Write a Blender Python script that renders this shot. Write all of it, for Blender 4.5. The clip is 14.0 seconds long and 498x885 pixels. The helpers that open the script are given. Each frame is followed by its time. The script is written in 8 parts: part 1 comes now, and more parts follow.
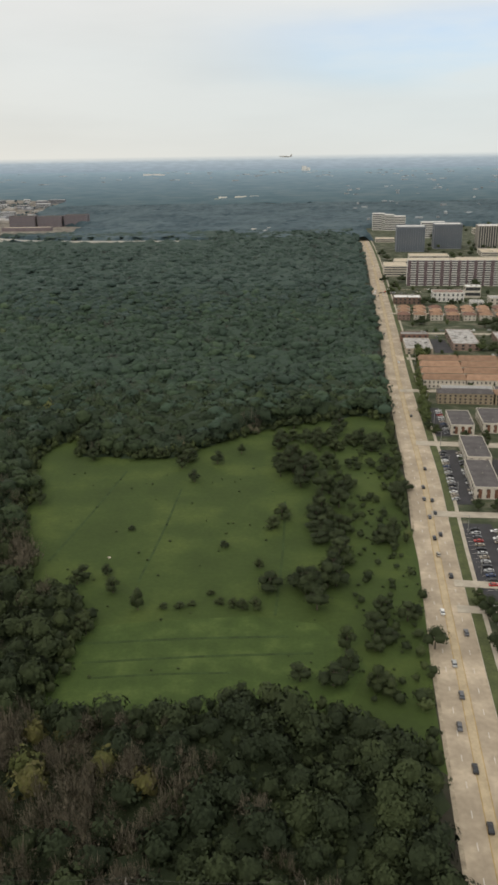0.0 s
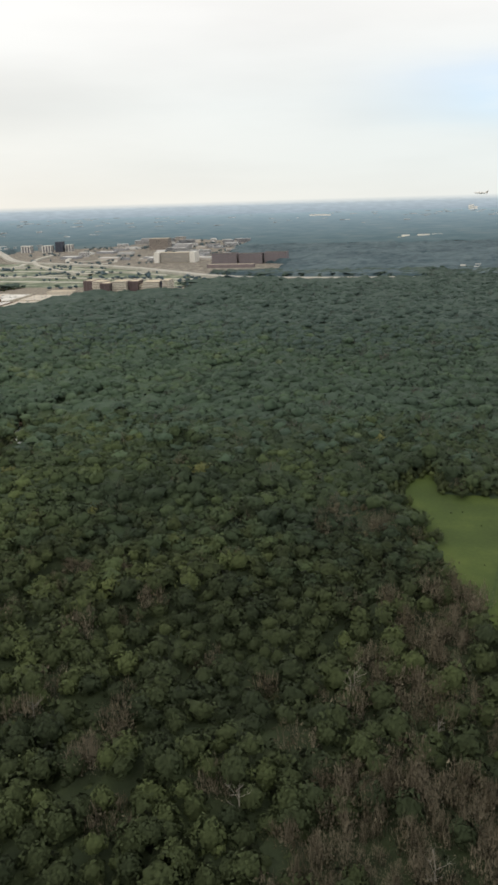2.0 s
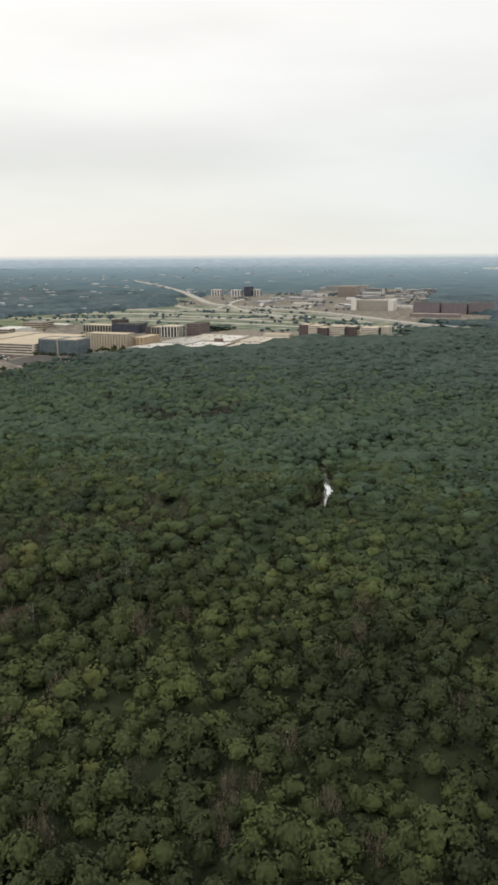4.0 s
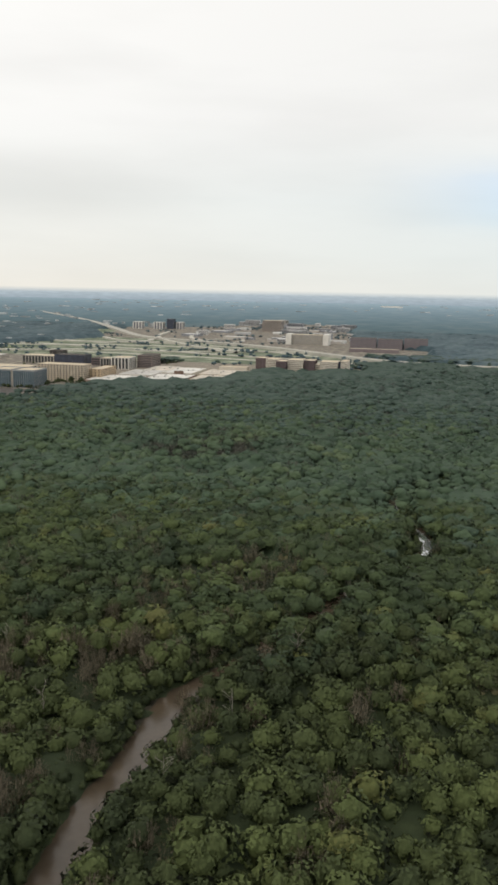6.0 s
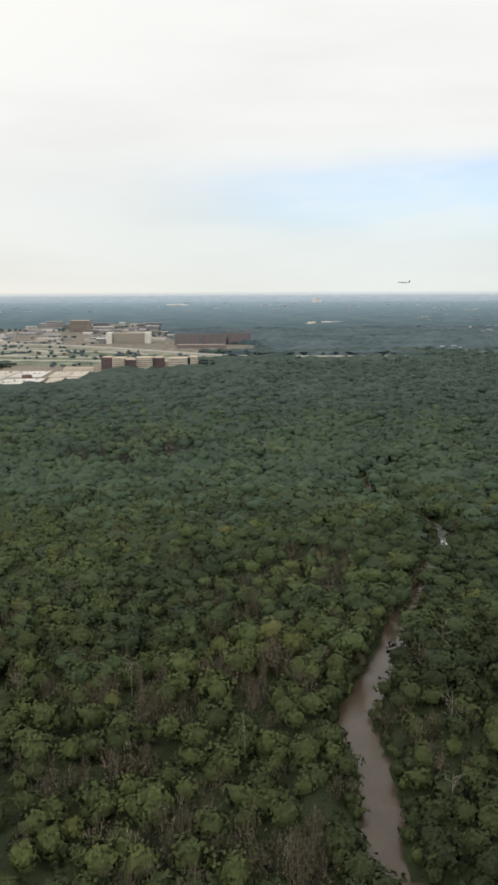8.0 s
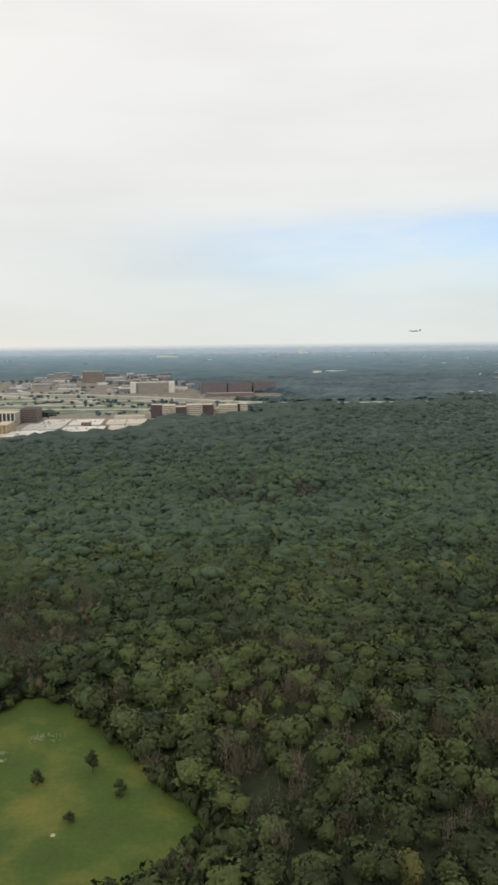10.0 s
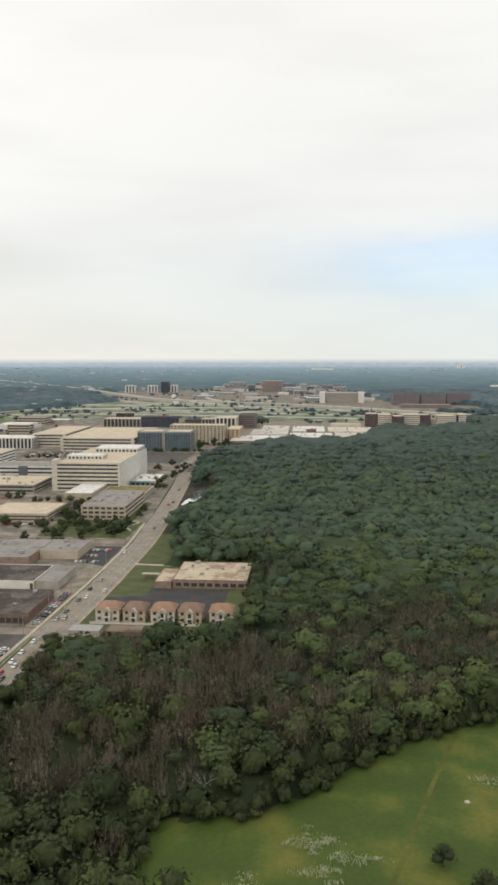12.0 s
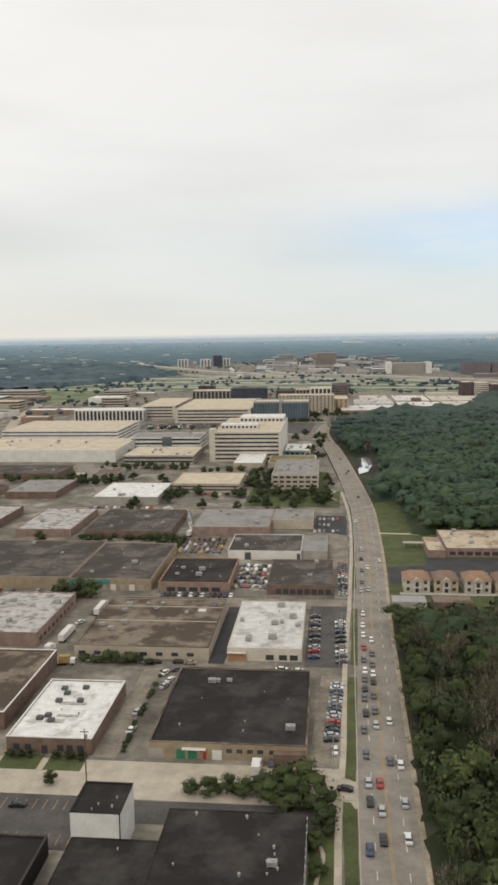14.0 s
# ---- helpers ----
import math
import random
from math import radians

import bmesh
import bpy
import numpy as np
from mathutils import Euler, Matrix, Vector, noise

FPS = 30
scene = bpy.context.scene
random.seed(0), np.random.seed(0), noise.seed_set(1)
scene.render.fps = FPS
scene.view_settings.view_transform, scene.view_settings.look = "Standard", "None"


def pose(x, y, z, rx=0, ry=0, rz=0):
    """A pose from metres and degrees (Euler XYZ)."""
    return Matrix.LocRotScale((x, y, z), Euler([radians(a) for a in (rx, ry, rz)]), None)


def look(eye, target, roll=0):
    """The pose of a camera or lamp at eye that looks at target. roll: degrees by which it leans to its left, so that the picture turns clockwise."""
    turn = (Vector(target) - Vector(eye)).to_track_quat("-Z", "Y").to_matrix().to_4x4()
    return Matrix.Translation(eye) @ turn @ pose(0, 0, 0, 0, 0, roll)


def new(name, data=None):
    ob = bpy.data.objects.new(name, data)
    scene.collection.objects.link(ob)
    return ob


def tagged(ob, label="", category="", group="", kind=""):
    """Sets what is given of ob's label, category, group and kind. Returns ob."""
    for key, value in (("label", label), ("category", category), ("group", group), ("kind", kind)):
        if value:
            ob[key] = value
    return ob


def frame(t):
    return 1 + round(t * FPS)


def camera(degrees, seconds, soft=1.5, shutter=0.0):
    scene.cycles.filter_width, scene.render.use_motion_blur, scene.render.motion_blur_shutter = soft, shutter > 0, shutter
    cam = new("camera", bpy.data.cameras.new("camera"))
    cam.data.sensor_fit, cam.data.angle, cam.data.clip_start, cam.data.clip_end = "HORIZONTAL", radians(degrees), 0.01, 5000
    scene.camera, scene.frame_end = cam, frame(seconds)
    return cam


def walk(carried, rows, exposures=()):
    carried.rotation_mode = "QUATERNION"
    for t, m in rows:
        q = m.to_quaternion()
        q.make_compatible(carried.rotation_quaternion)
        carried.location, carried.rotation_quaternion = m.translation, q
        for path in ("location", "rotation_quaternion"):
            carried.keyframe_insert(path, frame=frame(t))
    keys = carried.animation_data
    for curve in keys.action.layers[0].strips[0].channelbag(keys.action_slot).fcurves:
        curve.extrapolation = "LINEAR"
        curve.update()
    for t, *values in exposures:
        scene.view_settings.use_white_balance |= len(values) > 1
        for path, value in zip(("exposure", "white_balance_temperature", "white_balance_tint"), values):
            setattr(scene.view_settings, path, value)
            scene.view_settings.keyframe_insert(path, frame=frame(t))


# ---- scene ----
cam = camera(34.086, 14.0, soft=3.0)

# seconds, eye x y z, yaw, pitch, lean: an airliner's window seat on a steady descent
PATH = [
    (0, 0.00, 0.00, 185.16, -0.000, -19.618, 0.875),
    (0.5, -35.92, 3.96, 183.22, 0.215, -20.381, 1.007),
    (1, -71.79, 7.94, 181.24, -0.962, -21.190, 0.855),
    (1.5, -107.63, 11.94, 179.23, 4.442, -19.536, 1.717),
    (2, -143.43, 15.95, 177.19, 10.273, -16.732, 1.714),
    (2.5, -179.21, 19.97, 175.12, 15.014, -14.207, 1.363),
    (3, -214.95, 24.00, 173.02, 17.673, -12.724, 0.699),
    (3.5, -250.67, 28.03, 170.89, 20.258, -13.161, 0.558),
    (4, -286.37, 32.06, 168.74, 20.435, -13.202, 0.379),
    (4.2, -300.64, 33.67, 167.87, 20.519, -12.859, -0.141),
    (6.3, -450.37, 50.48, 158.57, 10.148, -10.677, -0.813),
    (6.5, -464.62, 52.07, 157.66, 8.509, -11.117, -0.568),
    (7, -500.24, 56.01, 155.39, 5.450, -11.959, -0.396),
    (7.2, -514.49, 57.59, 154.48, 4.096, -12.089, -0.127),
    (9.3, -664.12, 73.76, 144.79, -11.166, -5.873, 0.308),
    (9.5, -678.37, 75.26, 143.85, -9.732, -5.451, 0.337),
    (10, -714.02, 78.99, 141.52, -4.998, -7.084, 0.732),
    (10.5, -749.69, 82.66, 139.17, -0.747, -6.459, 0.575),
    (11, -785.37, 86.28, 136.83, 2.605, -6.259, 0.243),
    (11.5, -821.08, 89.85, 134.48, 4.200, -5.952, 0.023),
    (12, -856.80, 93.35, 132.12, 4.714, -6.068, 0.043),
    (12.5, -892.55, 96.79, 129.77, 5.414, -6.750, 0.166),
    (13, -928.34, 100.16, 127.42, 5.697, -7.691, 0.494),
    (13.5, -964.15, 103.46, 125.07, 5.825, -7.978, 0.748),
    (14, -1000.00, 106.68, 122.73, 5.810, -7.780, 0.917),
]


SCALE = 0.55


def flown(x, y, z, yaw, pitch, lean):
    x, y, z = x * SCALE, y * SCALE, z * SCALE
    a, p = radians(yaw), radians(pitch)
    way = Vector((-math.sin(a) * math.cos(p), math.cos(a) * math.cos(p), math.sin(p)))
    return look((x, y, z), Vector((x, y, z)) + way * 100, -lean)


walk(cam, [(t, flown(*row)) for t, *row in PATH], [(0.0, -0.12), (0.5, -0.10), (1.0, 0.18), (1.5, 0.22), (2.0, 0.10), (2.5, -0.16), (3.0, 0.02), (3.5, 0.05), (6.5, 0.02), (7.0, 0.12), (9.5, -0.06), (11.0, 0.0), (12.5, 0.05), (13.5, 0.0), (14.0, -0.07)])

# ---- light: thin high overcast with a blue gap low in the north-east, soft sun ----
SUN_TURN, SUN_RISE = radians(205), radians(48)      # clockwise from +y, above the horizon
SKY_GAIN = 1.02


def nodes_of(tree):
    tree.nodes.clear()

    def add(kind, **kw):
        n = tree.nodes.new(kind)
        for k, v in kw.items():
            if k == "op":
                n.operation = v
            elif k == "blend":
                n.blend_type = v
            elif isinstance(k, str) and k.startswith("i"):
                n.inputs[int(k[1:])].default_value = v
        return n

    def join(a, ai, b, bi):
        tree.links.new(a.outputs[ai], b.inputs[bi])
    return add, join


def ramp_node(add, stops, interpolation="LINEAR"):
    n = add("ShaderNodeValToRGB")
    e = n.color_ramp.elements
    n.color_ramp.interpolation = interpolation
    while len(e) > 1:
        e.remove(e[-1])
    e[0].position, e[0].color = stops[0][0], (*stops[0][1], 1)
    for p, c in stops[1:]:
        q = e.new(p)
        q.color = (*c, 1)
    return n


def build_world():
    world = bpy.data.worlds.new("sky")
    scene.world = world
    world.use_nodes = True
    add, join = nodes_of(world.node_tree)
    out, bg = add("ShaderNodeOutputWorld"), add("ShaderNodeBackground", i1=1.0)
    join(bg, 0, out, 0)
    co = add("ShaderNodeTexCoord")
    sep = add("ShaderNodeSeparateXYZ")
    join(co, 0, sep, 0)
    # the clear sky behind the clouds
    sky = add("ShaderNodeTexSky")
    sky.sky_type, sky.sun_disc, sky.sun_elevation, sky.sun_rotation = "NISHITA", False, SUN_RISE, SUN_TURN
    sky.air_density, sky.dust_density, sky.ozone_density = 1.0, 1.5, 1.5
    clear = add("ShaderNodeVectorMath", op="SCALE")
    clear.inputs["Scale"].default_value = 0.16
    bluer = add("ShaderNodeVectorMath", op="MULTIPLY")
    bluer.inputs[1].default_value = (0.80, 0.98, 1.22)
    join(sky, 0, bluer, 0), join(bluer, 0, clear, 0)
    # the veil of cloud, by height above the horizon (z 0.2 is 11.5 degrees)
    height = add("ShaderNodeMapRange", i1=0.0, i2=0.34, i3=0.0, i4=1.0)
    join(sep, 2, height, 0)
    g = SKY_GAIN
    veil_west = ramp_node(add, [(0.0, (0.82 * g, 0.795 * g, 0.725 * g)), (0.12, (0.82 * g, 0.815 * g, 0.765 * g)), (0.30, (0.83 * g, 0.84 * g, 0.81 * g)), (0.55, (0.89 * g, 0.885 * g, 0.865 * g)), (1.0, (0.922 * g, 0.91 * g, 0.885 * g))])
    veil_east = ramp_node(add, [(0.0, (0.80 * g, 0.83 * g, 0.80 * g)), (0.12, (0.79 * g, 0.845 * g, 0.835 * g)), (0.30, (0.80 * g, 0.86 * g, 0.865 * g)), (0.55, (0.88 * g, 0.885 * g, 0.87 * g)), (1.0, (0.915 * g, 0.91 * g, 0.89 * g))])
    veil_side = add("ShaderNodeMapRange", i1=-0.42, i2=0.22, i3=0.0, i4=1.0)
    veil = add("ShaderNodeMix")
    veil.data_type = "RGBA"
    join(height, 0, veil_west, 0), join(height, 0, veil_east, 0), join(sep, 0, veil_side, 0)
    join(veil_side, 0, veil, 0), join(veil_west, 0, veil, 6), join(veil_east, 0, veil, 7)
    # streaky noise
    squash = add("ShaderNodeVectorMath", op="MULTIPLY")
    squash.inputs[1].default_value = (1.0, 1.0, 5.0)
    join(co, 0, squash, 0)
    noise_a = add("ShaderNodeTexNoise")
    noise_a.inputs["Scale"].default_value, noise_a.inputs["Detail"].default_value = 3.2, 5
    join(squash, 0, noise_a, 0)
    # the blue gap: between 3 and 10 degrees up, to the right of straight ahead
    low = add("ShaderNodeMapRange", i1=0.045, i2=0.095, i3=0.0, i4=1.0)
    high = add("ShaderNodeMapRange", i1=0.12, i2=0.165, i3=1.0, i4=0.0)
    east = add("ShaderNodeMapRange", i1=-0.12, i2=0.30, i3=0.0, i4=1.0)
    for n, k in ((low, 2), (high, 2), (east, 0)):
        n.interpolation_type = "SMOOTHSTEP"
        join(sep, k, n, 0)
    m1, m2 = add("ShaderNodeMath", op="MULTIPLY"), add("ShaderNodeMath", op="MULTIPLY")
    join(low, 0, m1, 0), join(high, 0, m1, 1), join(m1, 0, m2, 0), join(east, 0, m2, 1)
    patch = add("ShaderNodeMapRange", i1=0.36, i2=0.60, i3=0.15, i4=1.0)
    join(noise_a, 0, patch, 0)
    gap = add("ShaderNodeMath", op="MULTIPLY")
    join(m2, 0, gap, 0), join(patch, 0, gap, 1)
    cover = add("ShaderNodeMapRange", i1=0.0, i2=1.0, i3=0.0, i4=0.66)
    join(gap, 0, cover, 0)
    mixed = add("ShaderNodeMix")
    mixed.data_type = "RGBA"
    join(cover, 0, mixed, 0), join(veil, 2, mixed, 6), join(clear, 0, mixed, 7)
    # greyer bellies in the cloud, mostly to the left
    grey = add("ShaderNodeMapRange", i1=0.42, i2=0.72, i3=1.0, i4=0.935)
    join(noise_a, 0, grey, 0)
    west = add("ShaderNodeMapRange", i1=-0.6, i2=-0.05, i3=1.07, i4=0.985)
    join(sep, 0, west, 0)
    # one darker belly low in the north-west
    foot, crest, side = add("ShaderNodeMapRange", i1=0.055, i2=0.105, i3=0.0, i4=1.0), add("ShaderNodeMapRange", i1=0.11, i2=0.165, i3=1.0, i4=0.0), add("ShaderNodeMapRange", i1=-0.20, i2=-0.44, i3=0.0, i4=1.0)
    for n, k in ((foot, 2), (crest, 2), (side, 0)):
        n.interpolation_type = "SMOOTHSTEP"
        join(sep, k, n, 0)
    b1, b2 = add("ShaderNodeMath", op="MULTIPLY"), add("ShaderNodeMath", op="MULTIPLY")
    join(foot, 0, b1, 0), join(crest, 0, b1, 1), join(b1, 0, b2, 0), join(side, 0, b2, 1)
    belly = add("ShaderNodeMapRange", i1=0.0, i2=1.0, i3=1.0, i4=0.87)
    join(b2, 0, belly, 0)
    shade, lit = add("ShaderNodeMath", op="MULTIPLY"), add("ShaderNodeMath", op="MULTIPLY")
    join(grey, 0, shade, 0), join(belly, 0, shade, 1)
    join(shade, 0, lit, 0), join(west, 0, lit, 1)
    clouded = add("ShaderNodeVectorMath", op="SCALE")
    join(mixed, 2, clouded, 0), join(lit, 0, clouded, 3)
    # the far plain, out beyond the woods, its haze painted paler towards the horizon
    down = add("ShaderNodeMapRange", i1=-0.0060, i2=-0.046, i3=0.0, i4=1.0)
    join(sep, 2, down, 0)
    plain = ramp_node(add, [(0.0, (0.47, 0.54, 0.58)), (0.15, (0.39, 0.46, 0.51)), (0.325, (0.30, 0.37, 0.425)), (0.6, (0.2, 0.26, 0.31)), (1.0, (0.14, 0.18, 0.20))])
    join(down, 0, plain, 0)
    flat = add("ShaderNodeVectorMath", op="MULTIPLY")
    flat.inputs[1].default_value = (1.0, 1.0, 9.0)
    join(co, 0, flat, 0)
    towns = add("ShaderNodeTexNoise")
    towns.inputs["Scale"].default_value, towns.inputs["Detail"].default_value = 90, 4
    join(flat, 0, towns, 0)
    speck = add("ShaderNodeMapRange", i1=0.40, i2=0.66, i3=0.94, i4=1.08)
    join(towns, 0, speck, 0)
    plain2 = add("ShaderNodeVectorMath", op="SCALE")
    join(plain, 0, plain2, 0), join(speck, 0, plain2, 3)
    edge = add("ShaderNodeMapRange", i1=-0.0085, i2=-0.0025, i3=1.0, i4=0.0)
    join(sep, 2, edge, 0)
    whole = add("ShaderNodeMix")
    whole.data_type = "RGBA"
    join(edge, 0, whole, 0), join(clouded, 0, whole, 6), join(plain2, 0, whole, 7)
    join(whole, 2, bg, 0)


build_world()
sun = new("sun", bpy.data.lights.new("sun", "SUN"))
sun.data.energy, sun.data.angle, sun.data.color = 0.75, radians(14), (1.0, 0.94, 0.84)
to_sun = Vector((math.sin(SUN_TURN) * math.cos(SUN_RISE), math.cos(SUN_TURN) * math.cos(SUN_RISE), math.sin(SUN_RISE)))
sun.matrix_world = look(to_sun * 500, (0, 0, 0))

# ---- materials ----
MATS = {}


def mat(name, color, rough=0.85, vary=0.25, size=2.0, fine=0.3, bump=0.0, metal=0.0, tint=None, random_tint=0.0, spec=0.3):
    """A surface with stains at one size and grain at another; random_tint: how far whole objects differ."""
    if name in MATS:
        return MATS[name]
    m = bpy.data.materials.new(name)
    m.use_nodes = True
    add, join = nodes_of(m.node_tree)
    out, bsdf = add("ShaderNodeOutputMaterial"), add("ShaderNodeBsdfPrincipled")
    join(bsdf, 0, out, 0)
    bsdf.inputs["Roughness"].default_value = rough
    bsdf.inputs["Metallic"].default_value = metal
    bsdf.inputs["Specular IOR Level"].default_value = spec
    co = add("ShaderNodeTexCoord")
    big, small = add("ShaderNodeTexNoise"), add("ShaderNodeTexNoise")
    for n, s in ((big, 1.0 / size), (small, 1.0 / fine)):
        join(co, 3, n, 0)
        n.inputs["Scale"].default_value, n.inputs["Detail"].default_value = s, 4
    r = add("ShaderNodeMapRange", i1=0.3, i2=0.7, i3=0.0, i4=1.0)
    join(big, 0, r, 0)
    dark = [c * (1 - vary) for c in color]
    light = [min(c * (1 + vary), 0.95) for c in (tint or color)]
    ramp = ramp_node(add, [(0, dark), (0.5, color), (1, light)])
    join(r, 0, ramp, 0)
    g = add("ShaderNodeMapRange", i1=0.3, i2=0.7, i3=1 - vary * 0.5, i4=1 + vary * 0.5)
    join(small, 0, g, 0)
    col = add("ShaderNodeVectorMath", op="SCALE")
    join(ramp, 0, col, 0), join(g, 0, col, 3)
    last = col
    if random_tint:
        info = add("ShaderNodeObjectInfo")
        ro = add("ShaderNodeMapRange", i1=0, i2=1, i3=1 - random_tint, i4=1 + random_tint)
        join(info, 5, ro, 0)
        last = add("ShaderNodeVectorMath", op="SCALE")
        join(col, 0, last, 0), join(ro, 0, last, 3)
    join(last, 0, bsdf, 0)
    if bump:
        b = add("ShaderNodeBump", i0=bump)
        b.inputs["Distance"].default_value = 0.05
        m.node_tree.links.new(small.outputs[0], b.inputs["Height"])
        m.node_tree.links.new(b.outputs[0], bsdf.inputs["Normal"])
    MATS[name] = m
    return m


def stained(name, color, stain, size=7.0, least=0.50, soft=0.10, rough=0.93):
    """Roofing with pools of dirt that have a shape of their own, over a fine grain."""
    m = mat(name, color, rough, 0.14, size * 0.6, 0.7)
    tree = m.node_tree
    bsdf = next(n for n in tree.nodes if n.type == "BSDF_PRINCIPLED")
    clean = bsdf.inputs[0].links[0].from_socket
    co, pools = tree.nodes.new("ShaderNodeTexCoord"), tree.nodes.new("ShaderNodeTexNoise")
    pools.inputs["Scale"].default_value, pools.inputs["Detail"].default_value, pools.inputs["Roughness"].default_value = 1.0 / size, 5, 0.62
    edge, both = tree.nodes.new("ShaderNodeMapRange"), tree.nodes.new("ShaderNodeMix")
    both.data_type = "RGBA"
    edge.inputs[1].default_value, edge.inputs[2].default_value = least, least + soft
    both.inputs[7].default_value = (*stain, 1)
    tree.links.new(co.outputs[3], pools.inputs[0])
    tree.links.new(pools.outputs[0], edge.inputs[0])
    tree.links.new(edge.outputs[0], both.inputs[0])
    tree.links.new(clean, both.inputs[6])
    tree.links.new(both.outputs[2], bsdf.inputs[0])
    return m


def leaf_mat(name, stops, rough=0.7, grain=1.0):
    """Foliage: the attribute "hue" of each tree and leaf picks its colour."""
    m = bpy.data.materials.new(name)
    m.use_nodes = True
    add, join = nodes_of(m.node_tree)
    out, bsdf, attr = add("ShaderNodeOutputMaterial"), add("ShaderNodeBsdfPrincipled"), add("ShaderNodeAttribute")
    attr.attribute_name = "hue"
    join(bsdf, 0, out, 0)
    ramp = ramp_node(add, stops)
    join(attr, 2, ramp, 0)
    co, n = add("ShaderNodeTexCoord"), add("ShaderNodeTexNoise")
    n.inputs["Scale"].default_value, n.inputs["Detail"].default_value, n.inputs["Roughness"].default_value = 0.55, 6, 0.68
    join(co, 3, n, 0)
    g = add("ShaderNodeMapRange", i1=0.32, i2=0.68, i3=1 - 0.13 * grain, i4=1 + 0.13 * grain)
    join(n, 0, g, 0)
    col = add("ShaderNodeVectorMath", op="SCALE")
    join(ramp, 0, col, 0), join(g, 0, col, 3), join(col, 0, bsdf, 0)
    bsdf.inputs["Roughness"].default_value = rough
    bsdf.inputs["Specular IOR Level"].default_value = 0.1
    b = add("ShaderNodeBump")
    b.inputs["Strength"].default_value, b.inputs["Distance"].default_value = 0.45 * grain, 0.5
    m.node_tree.links.new(n.outputs[0], b.inputs["Height"])
    # leaves take most of their shading from the roundness of the crown that they grow on
    dome, turn, own = add("ShaderNodeAttribute"), add("ShaderNodeVectorTransform"), add("ShaderNodeNewGeometry")
    dome.attribute_name = "dome"
    turn.vector_type, turn.convert_from, turn.convert_to = "NORMAL", "OBJECT", "WORLD"
    join(dome, 1, turn, 0)
    half, both, unit = add("ShaderNodeVectorMath", op="SCALE"), add("ShaderNodeVectorMath", op="ADD"), add("ShaderNodeVectorMath", op="NORMALIZE")
    half.inputs[3].default_value = 0.30
    join(own, 1, half, 0), join(turn, 0, both, 0), join(half, 0, both, 1), join(both, 0, unit, 0)
    m.node_tree.links.new(unit.outputs[0], b.inputs["Normal"])
    m.node_tree.links.new(b.outputs[0], bsdf.inputs["Normal"])
    return m


M_LEAF = leaf_mat("foliage", [(0.00, (0.0272, 0.0365, 0.0185)), (0.30, (0.0492, 0.0625, 0.0262)), (0.60, (0.0930, 0.1150, 0.0414)), (0.74, (0.1183, 0.1088, 0.0367)), (0.80, (0.0960, 0.0815, 0.0515)), (1.00, (0.2250, 0.1930, 0.1370))])
# haze put into the leaf colours, bluer with each stretch farther off
M_HAZED_MIDDLE_LEAF = leaf_mat("hazed_middle_foliage", [(0.00, (0.0326, 0.0471, 0.0273)), (0.30, (0.0520, 0.0725, 0.0337)), (0.60, (0.0935, 0.1205, 0.0463)), (0.74, (0.1184, 0.1157, 0.0441)), (0.80, (0.1019, 0.0924, 0.0585)), (1.00, (0.1539, 0.1404, 0.0982))])
M_HAZED_MID_LEAF = leaf_mat("hazed_mid_foliage", [(0.00, (0.0431, 0.0651, 0.0460)), (0.30, (0.0554, 0.0850, 0.0526)), (0.60, (0.0818, 0.1157, 0.0614)), (0.74, (0.1018, 0.1134, 0.0602)), (0.80, (0.0907, 0.0921, 0.0715)), (1.00, (0.1218, 0.1216, 0.1004))], grain=0.6)
M_HAZED_DEEP_LEAF = leaf_mat("hazed_deep_foliage", [(0.00, (0.0430, 0.0640, 0.0539)), (0.35, (0.0509, 0.0757, 0.0607)), (0.60, (0.0620, 0.0897, 0.0687)), (0.80, (0.0690, 0.0769, 0.0676)), (1.00, (0.0850, 0.0907, 0.0825))], grain=0.5)
# the farthest leaves: blue-grey haze painted into the colour itself
M_HAZED_FAR_LEAF = leaf_mat("hazed_distant_foliage", [(0.0, (0.0430, 0.0690, 0.0800)), (0.5, (0.0700, 0.1040, 0.1180)), (1.0, (0.1080, 0.1420, 0.1480))], grain=0.5)
M_BARK = mat("bark", (0.10, 0.08, 0.06), 0.9, 0.3, 1.0, 0.1)
M_DEAD = mat("dead_wood", (0.20, 0.18, 0.15), 0.9, 0.25, 1.0, 0.1)
M_FLOOR = mat("forest_floor", (0.040, 0.036, 0.024), 0.95, 0.4, 30, 3, tint=(0.045, 0.050, 0.026))
M_MEADOW = mat("meadow_grass", (0.046, 0.071, 0.0135), 0.9, 0.2, 30, 2.2, 0.4, tint=(0.060, 0.083, 0.017))
M_MEADOW_2 = mat("flowering_meadow_grass", (0.060, 0.092, 0.016), 0.9, 0.22, 22, 1.6, 0.4, tint=(0.108, 0.110, 0.022))
M_MEADOW_DRY = mat("meadow_grass_dry", (0.085, 0.095, 0.018), 0.9, 0.3, 14, 2.0, 0.4)
M_LAWN = mat("lawn", (0.078, 0.090, 0.034), 0.9, 0.28, 8, 1.0, 0.3)
M_ROAD_A = mat("worn_concrete_road", (0.40, 0.325, 0.235), 0.9, 0.2, 14, 2.0, tint=(0.47, 0.385, 0.28))
M_CABLE = mat("weathered_cable", (0.12, 0.115, 0.10), 0.7, 0.2, 4, 0.5)
M_ROAD_B = mat("grey_asphalt_road", (0.250, 0.222, 0.187), 0.9, 0.20, 9, 1.6)
M_ASPHALT = mat("parking_asphalt", (0.092, 0.083, 0.077), 0.9, 0.28, 9, 1.0)
